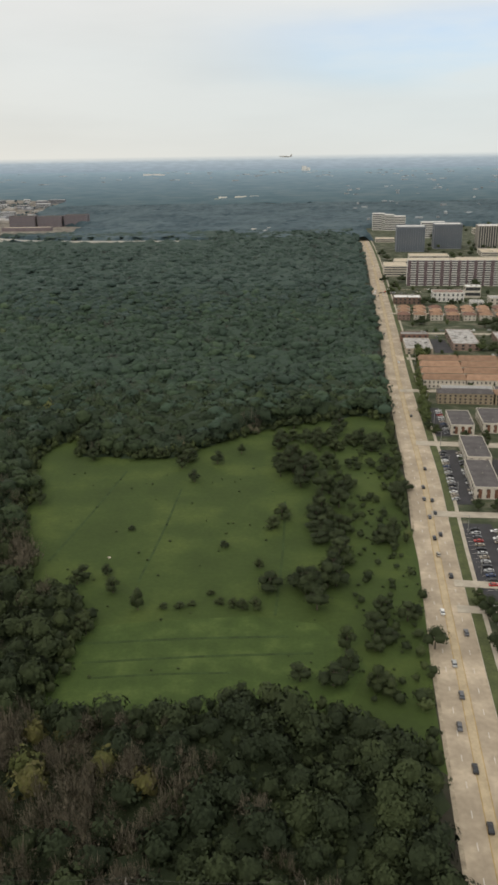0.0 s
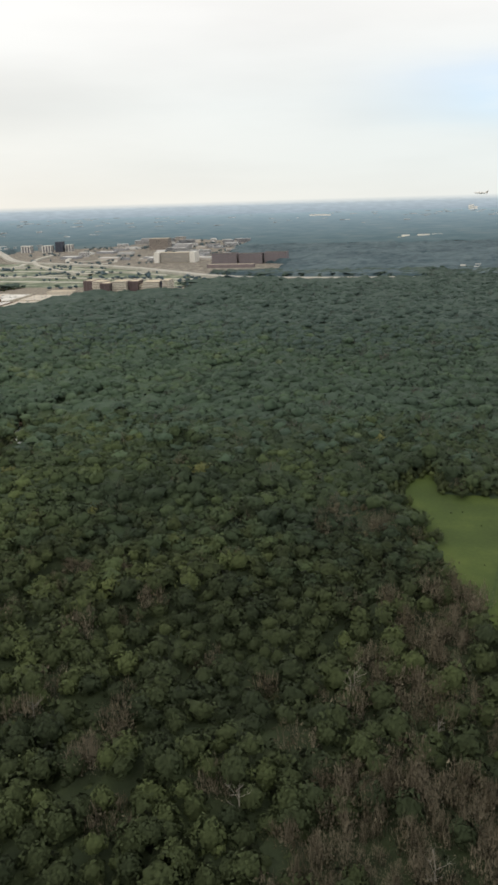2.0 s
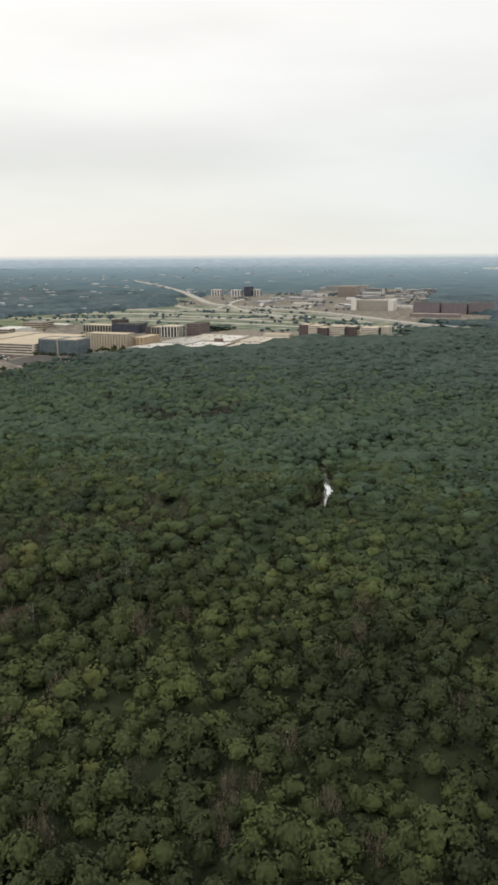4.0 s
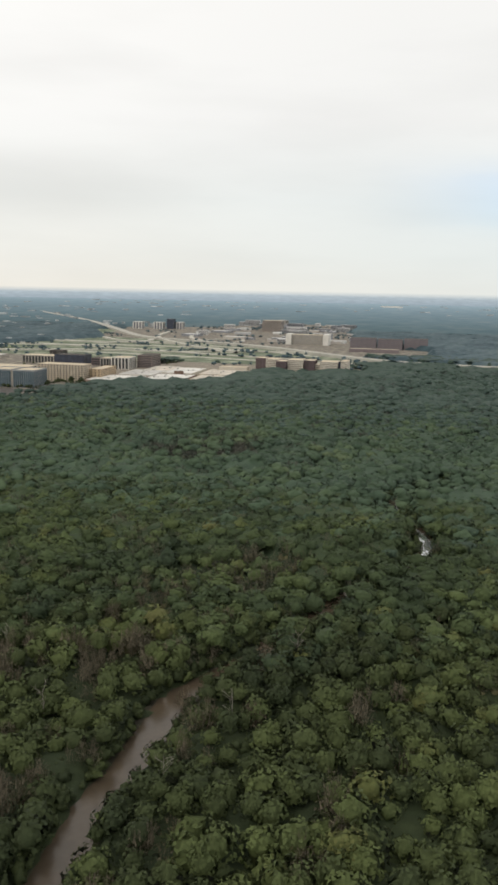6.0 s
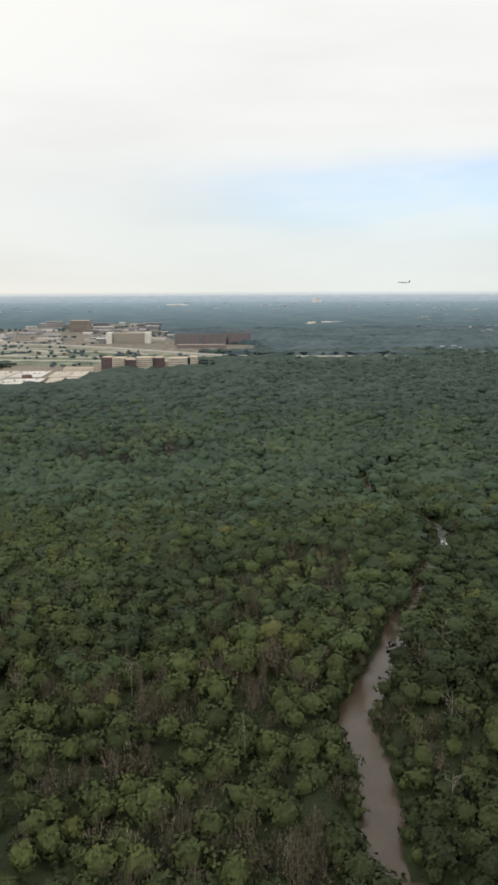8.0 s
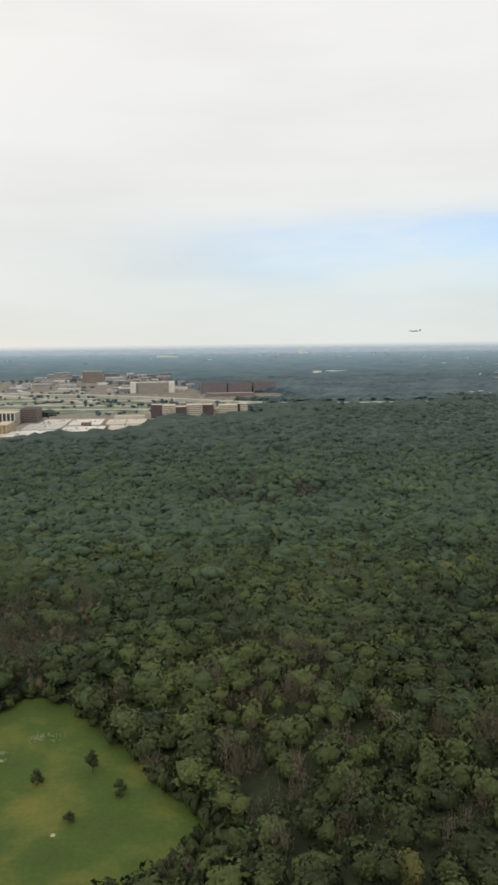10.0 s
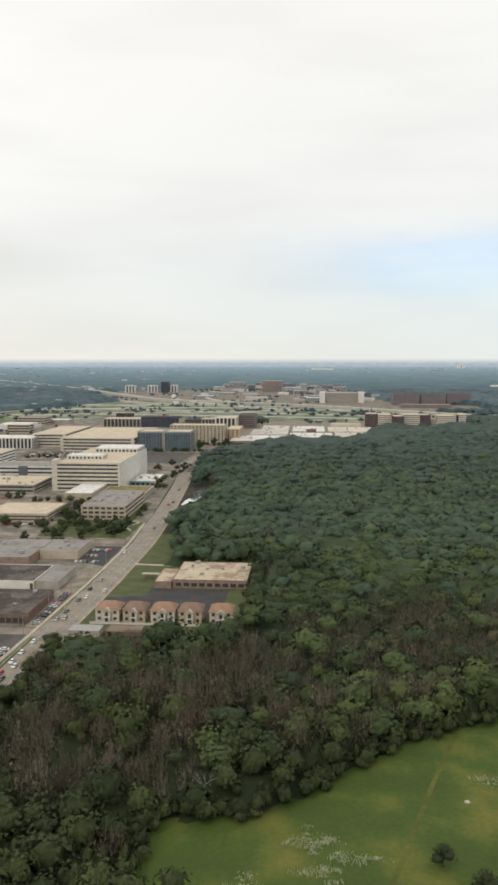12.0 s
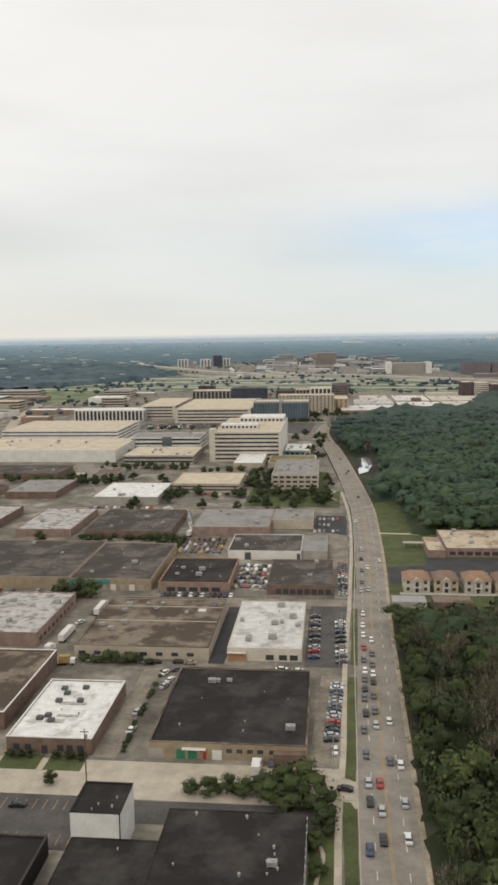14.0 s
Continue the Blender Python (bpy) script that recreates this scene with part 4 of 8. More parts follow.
def deep_floor():
    """Undergrowth of the farther woods, a coarser sheet."""
    X, Y = np.meshgrid(np.arange(-1000, 290, 9.0), np.arange(1140, 2000, 9.0))
    rng = np.random.default_rng(43)
    X, Y = X + rng.uniform(-3, 3, X.shape), Y + rng.uniform(-3, 3, Y.shape)
    Z = 10.0 + 1.7 * soft_noise(X, Y, 33, 7) + 2.2 * soft_noise(X, Y, 62, 5) + 1.3 * soft_noise(X, Y, 200, 6) + rng.uniform(-2.4, 2.4, X.shape)
    shut = (near_line(X, Y, ROAD_A[::2]) < 18) | (near_line(X, Y, ROAD_B[::2]) < 16) | (near_line(X, Y, HIGHWAY) < 30)
    for poly in OPEN:
        shut |= inside(X, Y, poly)
    Z = np.where(shut, -2.0, Z)
    ny, nx = X.shape
    i = (np.arange(ny - 1)[:, None] * nx + np.arange(nx - 1)[None]).ravel()
    tris = np.concatenate([np.stack([i, i + 1, i + nx + 1], 1), np.stack([i, i + nx + 1, i + nx], 1)])
    tris = tris[(Z.ravel()[tris] > -1).all(1)]
    ob = new("understory", raw_mesh("understory", np.stack([X, Y, Z], -1).reshape(-1, 3), tris, np.clip(rng.normal(0.34, 0.12, X.size), 0, 0.7), M_HAZED_DEEP_LEAF, True))
    tagged(ob, "green undergrowth below the farther woods", "undergrowth", kind="stuff")


deep_floor()


def shrub_edge():
    """Low shrubs along the wood's edge round the meadows and clearings."""
    rng = np.random.default_rng(51)
    pts = []
    for poly in (MEADOW_1, MEADOW_2, PARCEL):
        q = np.array(poly, float)
        for a, b in zip(q, np.roll(q, -1, 0)):
            n = max(1, int(np.linalg.norm(b - a) / 1.5))
            for k in range(n):
                pts.append(a + (b - a) * (k + rng.random()) / n + rng.normal(0, 2.3, 2))
    for a, b in zip(RIVER, RIVER[1:]):
        n = np.array([b[1] - a[1], a[0] - b[0]]) / np.linalg.norm(b - a)
        for k in range(6):
            pts.append(a + (b - a) * rng.random() + n * rng.choice((-1, 1)) * rng.uniform(6.6, 9.5))
    p = np.array(pts)
    ok = (near_line(p[:, 0], p[:, 1], ROAD_A[::2]) > 13) & (near_line(p[:, 0], p[:, 1], ROAD_B[::2]) > 14) & ~((p[:, 0] < -930) & (p[:, 1] > 432))
    p = p[ok]
    n = len(p)
    r, high = rng.uniform(1.6, 3.6, n), rng.uniform(3.0, 9.0, n)
    shapes = [crown_shape(rng, 1, 46, 0.25, -1.1) for _ in range(5)]
    hue = np.clip(0.26 + rng.normal(0, 0.12, n), 0.02, 0.66)
    V, T, Hh, N = grow(shapes, rng, p[:, 0], p[:, 1], high * 0.46, r, high * 0.52, hue, 0.15)
    ob = new("edge_shrubs", raw_mesh("edge_shrubs", V, T, Hh, M_LEAF, True, N))
    tagged(ob, "leafy shrubs along the wood's edge and the river banks", "shrubs", kind="stuff")


shrub_edge()


def canopy(name, xs, ys, seed, material, label, category, kind):
    """Far woods as one rolling sheet of tree tops."""
    X, Y = np.meshgrid(xs, ys)
    rng = np.random.default_rng(seed)
    X = X + rng.uniform(-5, 5, X.shape)
    Y = Y + rng.uniform(-4, 4, Y.shape)
    Z = 10 + 2.0 * soft_noise(X, Y, 160, 31) + rng.uniform(-2.6, 2.6, X.shape)
    clear = np.zeros(X.shape, bool)
    for poly in (OFFICES, INTERCHANGE, HOUSING, CLEARING, DISTRICT, MALL, VERGE, FIELD):
        clear |= inside(X, Y, poly)
    clear |= near_line(X, Y, HIGHWAY) < 30
    Z = np.where(clear, -3.0, Z)
    ny, nx = X.shape
    i = (np.arange(ny - 1)[:, None] * nx + np.arange(nx - 1)[None]).ravel()
    tris = np.concatenate([np.stack([i, i + 1, i + nx + 1], 1), np.stack([i, i + nx + 1, i + nx], 1)])
    hue = np.clip(0.42 + 0.30 * soft_noise(X, Y, 300, 33) + rng.normal(0, 0.26, X.shape), 0, 1)
    ob = new(name, raw_mesh(name, np.stack([X, Y, Z], -1).reshape(-1, 3), tris, hue.ravel(), material, True))
    tagged(ob, label, category, kind=kind)


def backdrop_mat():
    """The plain far behind everything: haze is painted as emission, paler towards the horizon."""
    m = bpy.data.materials.new("hazed_distance")
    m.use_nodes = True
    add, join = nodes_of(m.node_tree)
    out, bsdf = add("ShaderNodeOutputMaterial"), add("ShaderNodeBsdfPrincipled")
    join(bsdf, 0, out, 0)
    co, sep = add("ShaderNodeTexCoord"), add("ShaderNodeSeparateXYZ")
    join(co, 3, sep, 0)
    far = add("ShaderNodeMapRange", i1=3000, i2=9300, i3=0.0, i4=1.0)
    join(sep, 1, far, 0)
    haze_glow = ramp_node(add, [(0.0, (0.030, 0.044, 0.056)), (0.22, (0.080, 0.110, 0.136)), (0.55, (0.140, 0.184, 0.222)), (1.0, (0.225, 0.285, 0.335))])
    join(far, 0, haze_glow, 0)
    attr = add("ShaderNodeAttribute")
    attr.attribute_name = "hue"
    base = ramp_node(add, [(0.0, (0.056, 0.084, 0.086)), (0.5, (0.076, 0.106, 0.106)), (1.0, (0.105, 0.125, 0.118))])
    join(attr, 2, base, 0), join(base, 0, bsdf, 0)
    m.node_tree.links.new(haze_glow.outputs[0], bsdf.inputs["Emission Color"])
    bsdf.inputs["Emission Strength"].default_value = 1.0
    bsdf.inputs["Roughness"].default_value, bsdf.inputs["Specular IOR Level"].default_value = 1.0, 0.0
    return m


canopy("far_woods", np.concatenate([np.arange(-3400, -2000, 40.0), np.arange(-2000, 1600, 13.0), np.arange(1600, 3000, 40.0)]), np.arange(1820, 3110, 12.0), 21, M_HAZED_FAR_LEAF, "blue-green woods beyond the motorway, haze put into their colour", "woods", "stuff")
canopy("backdrop", np.arange(-5600, 5600, 40.0), np.concatenate([np.arange(3095, 5200, 26.0), np.arange(5200, 9400, 60.0)]), 22, backdrop_mat(), "wooded plain reaching to the horizon, mist put into its glow", "backdrop", "structure")


# single trees: trunk with limbs, and a leafy crown
def trunk_bm(rng, high, r):
    bm = bmesh.new()

    def limb(a, b, ra, rb, n=6):
        a, b = Vector(a), Vector(b)
        q = (b - a).to_track_quat("Z", "Y").to_matrix()
        rings = []
        for p, rr in ((a, ra), (b, rb)):
            rings.append([bm.verts.new(p + q @ Vector((rr * math.cos(6.2832 * k / n), rr * math.sin(6.2832 * k / n), 0))) for k in range(n)])
        for k in range(n):
            bm.faces.new((rings[0][k], rings[0][(k + 1) % n], rings[1][(k + 1) % n], rings[1][k]))
    fork = high - 1.1 * r
    limb((0, 0, -0.1), (0.1, 0, fork * 0.5), 0.34, 0.26)
    limb((0.1, 0, fork * 0.5), (0, 0.1, fork), 0.26, 0.18)
    for k in range(4):
        a = 6.28 * k / 4 + rng.uniform(-0.4, 0.4)
        limb((0, 0.1, fork * rng.uniform(0.75, 1.0)), (math.cos(a) * r * 0.6, math.sin(a) * r * 0.6, high - r * 0.65), 0.13, 0.05, 4)
    return bm


TREES, BUSHY = [], []
for k in range(18):
    rng = np.random.default_rng(100 + k)
    hue = (0.10, 0.18, 0.25, 0.32, 0.39, 0.46, 0.53, 0.62, 0.70)[k % 9]
    bushy = k >= 9
    # several clumps of leaves of different size, with gaps between them
    r, high, clumps = 4.5, 13.5, []
    for c in range(6):
        a, out = 6.28 * c / 5 + rng.uniform(-0.5, 0.5), rng.uniform(0.40, 0.62) if c < 5 else 0.1
        size = rng.uniform(0.50, 0.74)
        up = (rng.uniform(0.22, 0.62) if c < 5 else 0.74) if bushy else (rng.uniform(0.56, 0.74) if c < 5 else 0.80)
        cv, ct, cf, cn = crown_shape(rng, 1, 100 if bushy else 300, 0.155 if bushy else 0.092, -0.9)
        clumps.append((cv * np.array([size * r, size * r, size * r * (1.25 if bushy else 0.9)]) + np.array([math.cos(a) * out * r, math.sin(a) * out * r, up * high]), ct, cf, cn))
    v = np.concatenate([q[0] for q in clumps])
    t = np.concatenate([q[1] + sum(len(p[0]) for p in clumps[:n]) for n, q in enumerate(clumps)])
    flag = np.concatenate([q[2] for q in clumps])
    dome = np.concatenate([q[3] for q in clumps]) + 0.5 * (v - np.array([0, 0, high * (0.42 if bushy else 0.62)])) / r
    me = raw_mesh("crown", v, t, np.clip(hue + (flag - 0.5) * 0.16 * (flag > 0), 0, 0.76), M_LEAF, True, dome)
    tm = trunk_bm(rng, high, r)
    tme = bpy.data.meshes.new("trunk")
    tm.to_mesh(tme)
    tm.free()
    tme.materials.append(M_BARK)
    (BUSHY if bushy else TREES).append((hue, me, tme))


def tree(x, y, r, high, hue, label, group="", name="tree", bushy=True):
    rng = random.Random(int(x * 31 + y * 17))
    h, crown, trunk = min(BUSHY if bushy else TREES, key=lambda q: abs(q[0] - hue - rng.uniform(-0.06, 0.06)))
    ob = thing(name, Matrix.LocRotScale((x, y, 0.0), Euler((0, 0, rng.uniform(0, 6.28))), (r / 4.5, r / 4.5, high / 13.5)), label, "tree" if name == "tree" else "bush", group)
    for nm, me in (("trunk", trunk), ("crown", crown)):
        p = new(nm, me)
        p.parent = ob
    return ob


def grove(name, label, rows, seed, material=None, leaves=20):
    """Many trees that nobody would count, as one mesh: rows of x, y, radius, height, hue."""
    rng = np.random.default_rng(seed)
    a = np.array(rows, float)
    shapes = [crown_shape(rng, 1, leaves * 3, 0.2, -1.1) for _ in range(6)]
    V, T, Hh, N = grow(shapes, rng, a[:, 0], a[:, 1], a[:, 3] * 0.48, a[:, 2], a[:, 3] * 0.5, a[:, 4], 0.14)
    ob = new(name, raw_mesh(name, V, T, Hh, material or M_LEAF, True, N))
    return tagged(ob, label, "trees", kind="stuff")


for x, y, r, high, hue in LONE:
    tree(x, y, r, high, hue, "tall broadleaf tree with yellowish crown at the wood's edge" if hue > 0.6 else "tall dark green broadleaf tree at the wood's edge" if hue < 0.3 else "tall green broadleaf tree at the wood's edge", "trees at the wood's edge", bushy=False)
# trees and bushes standing in the two meadows
MEADOW_TREES = [(-49, 306, 3.0, 12), (-62, 321, 3.2, 9), (-33, 451, 3.4, 9), (-20, 480, 4, 10), (-42, 473, 4, 10), (-5, 497, 2.6, 8), (-62, 385, 1.8, 3.5), (-13, 364, 2.2, 4.5), (-67, 337, 2.5, 7),
                (24, 470, 5.5, 14), (33, 451, 6, 15), (17, 396, 4.5, 10), (42, 345, 6, 15)]
MEADOW_TREES_2 = [(34, 323, 5.5, 14), (28, 304, 5, 12), (43, 271, 5.5, 13), (49, 410, 5.5, 13), (42, 434, 6, 14), (76, 521, 5, 11), (64, 545, 5.5, 12), (32, 547, 5, 11), (77, 343, 4.5, 10), (70, 368, 4, 9), (65, 294, 4.5, 10), (76, 312, 4.8, 11), (72, 274, 4.8, 11), (48, 470, 5, 12), (56, 455, 5, 12), (20, 505, 4.6, 11), (46, 380, 4.8, 11), (52, 322, 4.2, 9)]
GROVE = [(26, 480, 5, 13), (38, 462, 5, 12), (30, 440, 4.8, 12), (60, 530, 5, 11), (80, 500, 5, 11), (85, 470, 4.6, 10), (55, 300, 4, 9), (50, 285, 4.6, 11), (44, 360, 5, 12), (38, 335, 5, 13), (12, 385, 4, 8), (57, 500, 4.2, 9), (-100, 490, 4, 10), (-118, 420, 4, 10), (-84, 306, 5, 13), (-78, 290, 5, 12), (-76, 275, 4.5, 11)]
more = random.Random(61)
# loose clumps: middle, spread, how many
for cx, cy, sx, sy, n in ((-92, 504, 8, 4, 5), (-70, 500, 9, 4, 6), (-36, 487, 8, 3, 3), (20, 515, 4, 9, 4), (30, 490, 6, 8, 5), (70, 512, 10, 3, 5), (33, 466, 9, 3, 5), (50, 430, 8, 7, 6), (41, 375, 6, 9, 5),
                          (33, 325, 9, 6, 6), (28, 318, 8, 7, 6), (36, 395, 6, 16, 7), (22, 470, 7, 10, 6), (45, 515, 9, 12, 8), (36, 250, 8, 6, 5), (46, 273, 5, 4, 3), (-4, 240, 7, 3, 3), (66, 365, 6, 12, 3), (84, 430, 4, 20, 4), (86, 500, 6, 10, 3), (-86, 312, 8, 10, 6), (-72, 290, 5, 8, 3)):
    for _ in range(n):
        GROVE.append((cx + more.gauss(0, sx * 0.7), cy + more.gauss(0, sy * 0.7), more.uniform(3.0, 5.6), more.uniform(7, 13)))
MEADOW_TREES_2 = [q for k, q in enumerate(MEADOW_TREES_2) if k % 3 < 2]
# rough ground between the thicket and the road
scrub = []
ROUGH = [(58, 520), (98, 520), (80, 345), (66, 238), (40, 240), (44, 345), (48, 430)]
while len(scrub) < 230:
    x, y = more.uniform(35, 100), more.uniform(236, 522)
    if inside(np.array([x]), np.array([y]), ROUGH)[0] and soft_noise(np.array([x]), np.array([y]), 34, 64)[0] > more.uniform(-1.2, 0.8):
        big = more.random() ** 2
        scrub.append((x, y, 0.9 + 2.3 * big, 1.2 + 5.0 * big, more.uniform(0.08, 0.36)))
for _ in range(70):
    x, y = more.uniform(-120, 40), more.uniform(255, 490)
    scrub.append((x, y, more.uniform(0.4, 1.1), more.uniform(0.6, 1.8), more.uniform(0.2, 0.45)))
grove("scrub", "loose scrub and saplings on rough grass beside the road", scrub, 63)
for x, y, r, high in MEADOW_TREES + MEADOW_TREES_2 + GROVE:
    tree(x, y, r * 1.15, high, 0.06 + 0.22 * ((x * 7 + y * 3) % 10) / 10, "dark green tree standing alone in the mown meadow", "trees in the meadow")
for x, y, r, high in ((-38, 307, 2.2, 3.2), (-31, 307, 2.6, 3.6), (-26, 309, 2, 3), (-14, 310, 2.4, 4), (-8, 308, 2.8, 5), (-4, 305, 2.8, 6), (2, 305, 3, 7), (4, 342, 2.5, 6), (8, 330, 2.5, 5), (-18, 318, 2, 3)):
    tree(x, y, r, high, 0.28, "low dark bush in a hedge row across the meadow", "hedge bushes", "bush")
for x, y, r, high in ((-804, 304, 2.6, 8), (-823, 295, 3.4, 7), (-762, 331, 2.4, 6), (-745, 337, 2.6, 9), (-780, 297, 3, 6), (-815, 282, 4, 9), (-749, 309, 2.2, 4), (-791, 285, 2.6, 5), (-735, 322, 2.4, 6)):
    tree(x, y, r, high, 0.2, "dark young tree in the flowering meadow", "trees in the flowering meadow")
# white flowers in the meadow, and pale stones
rng = np.random.default_rng(5)
bm = bmesh.new()
for cx, cy, sx, sy, n in ((-781, 347, 6, 6, 170), (-788, 330, 5, 4, 120), (-856, 302, 5, 4, 90), (-847, 296, 5, 3, 90), (-854, 289, 6, 3, 90), (-801, 340, 5, 3, 50), (-766, 363, 4, 3, 40), (-858, 304, 5, 5, 70), (-872, 284, 6, 4, 60)):
    drifts = [(rng.normal(cx, sx * 0.55), rng.normal(cy, sy * 0.6), rng.uniform(0.5, 1.9), rng.uniform(0.4, 1.2)) for _ in range(9)]
    for _ in range(int(n * 3.4)):
        dx, dy, wx, wy = drifts[int(9 * rng.random() ** 1.5)]
        x, y, s = rng.normal(dx, wx), rng.normal(dy, wy), rng.uniform(0.06, 0.15)
        v = [bm.verts.new((x + s * math.cos(a), y + s * math.sin(a), 0.5)) for a in (0.3, 2.4, 4.5)]
        t = bm.verts.new((x, y, 0.85))
        for a, b in ((0, 1), (1, 2), (2, 0)):
            bm.faces.new((v[a], v[b], t))
        w = [bm.verts.new((x + 0.03 * math.cos(a), y + 0.03 * math.sin(a), 0.09)) for a in (0.3, 2.4, 4.5)]
        bm.faces.new((w[0], w[1], t)), bm.faces.new((w[1], w[2], t))
tagged(mesh_object("wildflowers", bm, M_FLOWER), "drifts of white wildflowers in the meadow", "flowers", kind="stuff")
for x, y, s in ((-811, 327, 0.9), (-112, 505, 1.0), (-69, 355, 0.9), (-753, 303, 0.8)):
    bm = bmesh.new()
    bmesh.ops.create_icosphere(bm, subdivisions=2, radius=s)
    for v in bm.verts:
        v.co.z *= 0.5
        v.co += v.co * 0.25 * noise.noise(v.co * 1.3 + Vector((x, y, 0)))
        v.co.z = max(v.co.z, -0.15)
    ob = mesh_object("boulder", bm, M_CONCRETE)
    ob.location = (x, y, 0.1)
    tagged(ob, "pale boulder lying in the meadow grass", "rock")


def dead_tree(x, y, high):
    """A bleached leafless tree: a stem with forking limbs, one mesh for stem and one for limbs."""
    rng = random.Random(int(x * 13 + y))
    ob = thing("dead_tree", pose(x, y, 0, 0, 0, rng.uniform(0, 360)), "bleached leafless dead tree standing among green crowns", "tree", "dead trees")

    def stick(bm, a, b, ra, rb):
        a, b = Vector(a), Vector(b)
        q = (b - a).to_track_quat("Z", "Y").to_matrix()
        rings = [[bm.verts.new(p + q @ Vector((r * math.cos(k * 1.2566), r * math.sin(k * 1.2566), 0))) for k in range(5)] for p, r in ((a, ra), (b, rb))]
        for k in range(5):
            bm.faces.new((rings[0][k], rings[0][(k + 1) % 5], rings[1][(k + 1) % 5], rings[1][k]))
    stem = bmesh.new()
    stick(stem, (0, 0, 0), (0.2, 0.1, high * 0.75), 0.24, 0.12)
    stick(stem, (0.2, 0.1, high * 0.75), (0.1, 0.3, high), 0.12, 0.05)
    part("stem", stem, M_DEAD, ob)
    for k in range(7):
        limb = bmesh.new()
        h, a, n = high * rng.uniform(0.5, 0.92), rng.uniform(0, 6.28), rng.uniform(1.8, 4.2)
        tip = Vector((math.cos(a) * n, math.sin(a) * n, h + n * rng.uniform(0.4, 1.0)))
        stick(limb, (0.15, 0.1, h), tip, 0.09, 0.04)
        for _ in range(3):
            stick(limb, tip * 0.75 + Vector((0, 0, h * 0.25)), tip + Vector((rng.uniform(-1.2, 1.2), rng.uniform(-1.2, 1.2), rng.uniform(0.3, 1.6))), 0.05, 0.02)
        part("limb", limb, M_DEAD, ob)


for x, y, high in ((-155, 268, 16), (-126, 247, 16), (-154, 272, 15), (-491, 308, 20), (-477, 367, 18), (-130, 186, 15), (-503, 268, 17), (-262, 240, 16), (-560, 300, 15), (-600, 345, 15), (-184, 206, 15), (-640, 340, 15), (-888, 314, 12)):
    dead_tree(x, y, high)


# ---- buildings ----
SHARED = {}


def shared_box(w, d, h, material):
    """A box mesh on the ground round its middle, made once for all pieces of that size."""
    key = (round(w, 2), round(d, 2), round(h, 2), material.name)
    if key not in SHARED:
        bm = box(-w / 2, w / 2, -d / 2, d / 2, 0, h)
        me = bpy.data.meshes.new("piece")
        bm.to_mesh(me)
        bm.free()
        me.materials.append(material)
        SHARED[key] = me
    return SHARED[key]


def piece(name, parent, x, y, z, w, d, h, material, label=""):
    ob = new(name, shared_box(w, d, h, material))
    ob.parent, ob.location = parent, (x, y, z)
    return tagged(ob, label)


def unit_mesh():
    if "unit" not in SHARED:
        bm = box(-1.3, 1.3, -0.9, 0.9, 0.25, 1.5)
        add_box(bm, -1.1, -0.9, -0.8, 0.8, 0, 0.25), add_box(bm, 0.9, 1.1, -0.8, 0.8, 0, 0.25)
        m = bmesh.ops.create_cone(bm, cap_ends=True, segments=10, radius1=0.55, radius2=0.5, depth=0.25)
        bmesh.ops.translate(bm, verts=m["verts"], vec=(0.45, 0, 1.6))
        bmesh.ops.bevel(bm, geom=[e for e in bm.edges if e.calc_length() > 1.2], offset=0.06, segments=1, affect="EDGES")
        me = bpy.data.meshes.new("rooftop_unit")
        bm.to_mesh(me)
        bm.free()
        me.materials.append(M_METAL)
        SHARED["unit"] = me
        bm = bmesh.new()
        bmesh.ops.create_cone(bm, cap_ends=True, segments=8, radius1=0.28, radius2=0.28, depth=0.9, matrix=Matrix.Translation((0, 0, 0.45)))
        bmesh.ops.create_cone(bm, cap_ends=True, segments=8, radius1=0.5, radius2=0.3, depth=0.35, matrix=Matrix.Translation((0, 0, 0.95)))
        me = bpy.data.meshes.new("roof_vent")
        bm.to_mesh(me)
        bm.free()
        me.materials.append(M_GREY_WALL)
        SHARED["vent"] = me
    return SHARED["unit"], SHARED["vent"]


def rooftop(ob, w, d, h, units, vents, seed):
    rng = random.Random(seed)
    unit, vent = unit_mesh()
    for k in range(units + vents):
        p = new("rooftop_unit" if k < units else "roof_vent", unit if k < units else vent)
        p.parent = ob
        p.location = (rng.uniform(-0.42, 0.42) * w, rng.uniform(-0.42, 0.42) * d, h)
        p.rotation_euler = (0, 0, rng.choice((0, 1.571)))
        s = rng.uniform(0.7, 1.25) if k < units else rng.uniform(0.35, 0.75)
        p.scale = (s, s, s)


def roof_things(ob, h, units, vents):
    """Roof units and vents at known places: x, y, size."""
    unit, vent = unit_mesh()
    for name, me, spots in (("rooftop_unit", unit, units), ("roof_vent", vent, vents)):
        for x, y, size in spots:
            p = new(name, me)
            p.parent, p.location, p.scale = ob, (x, y, h), (size, size, size)


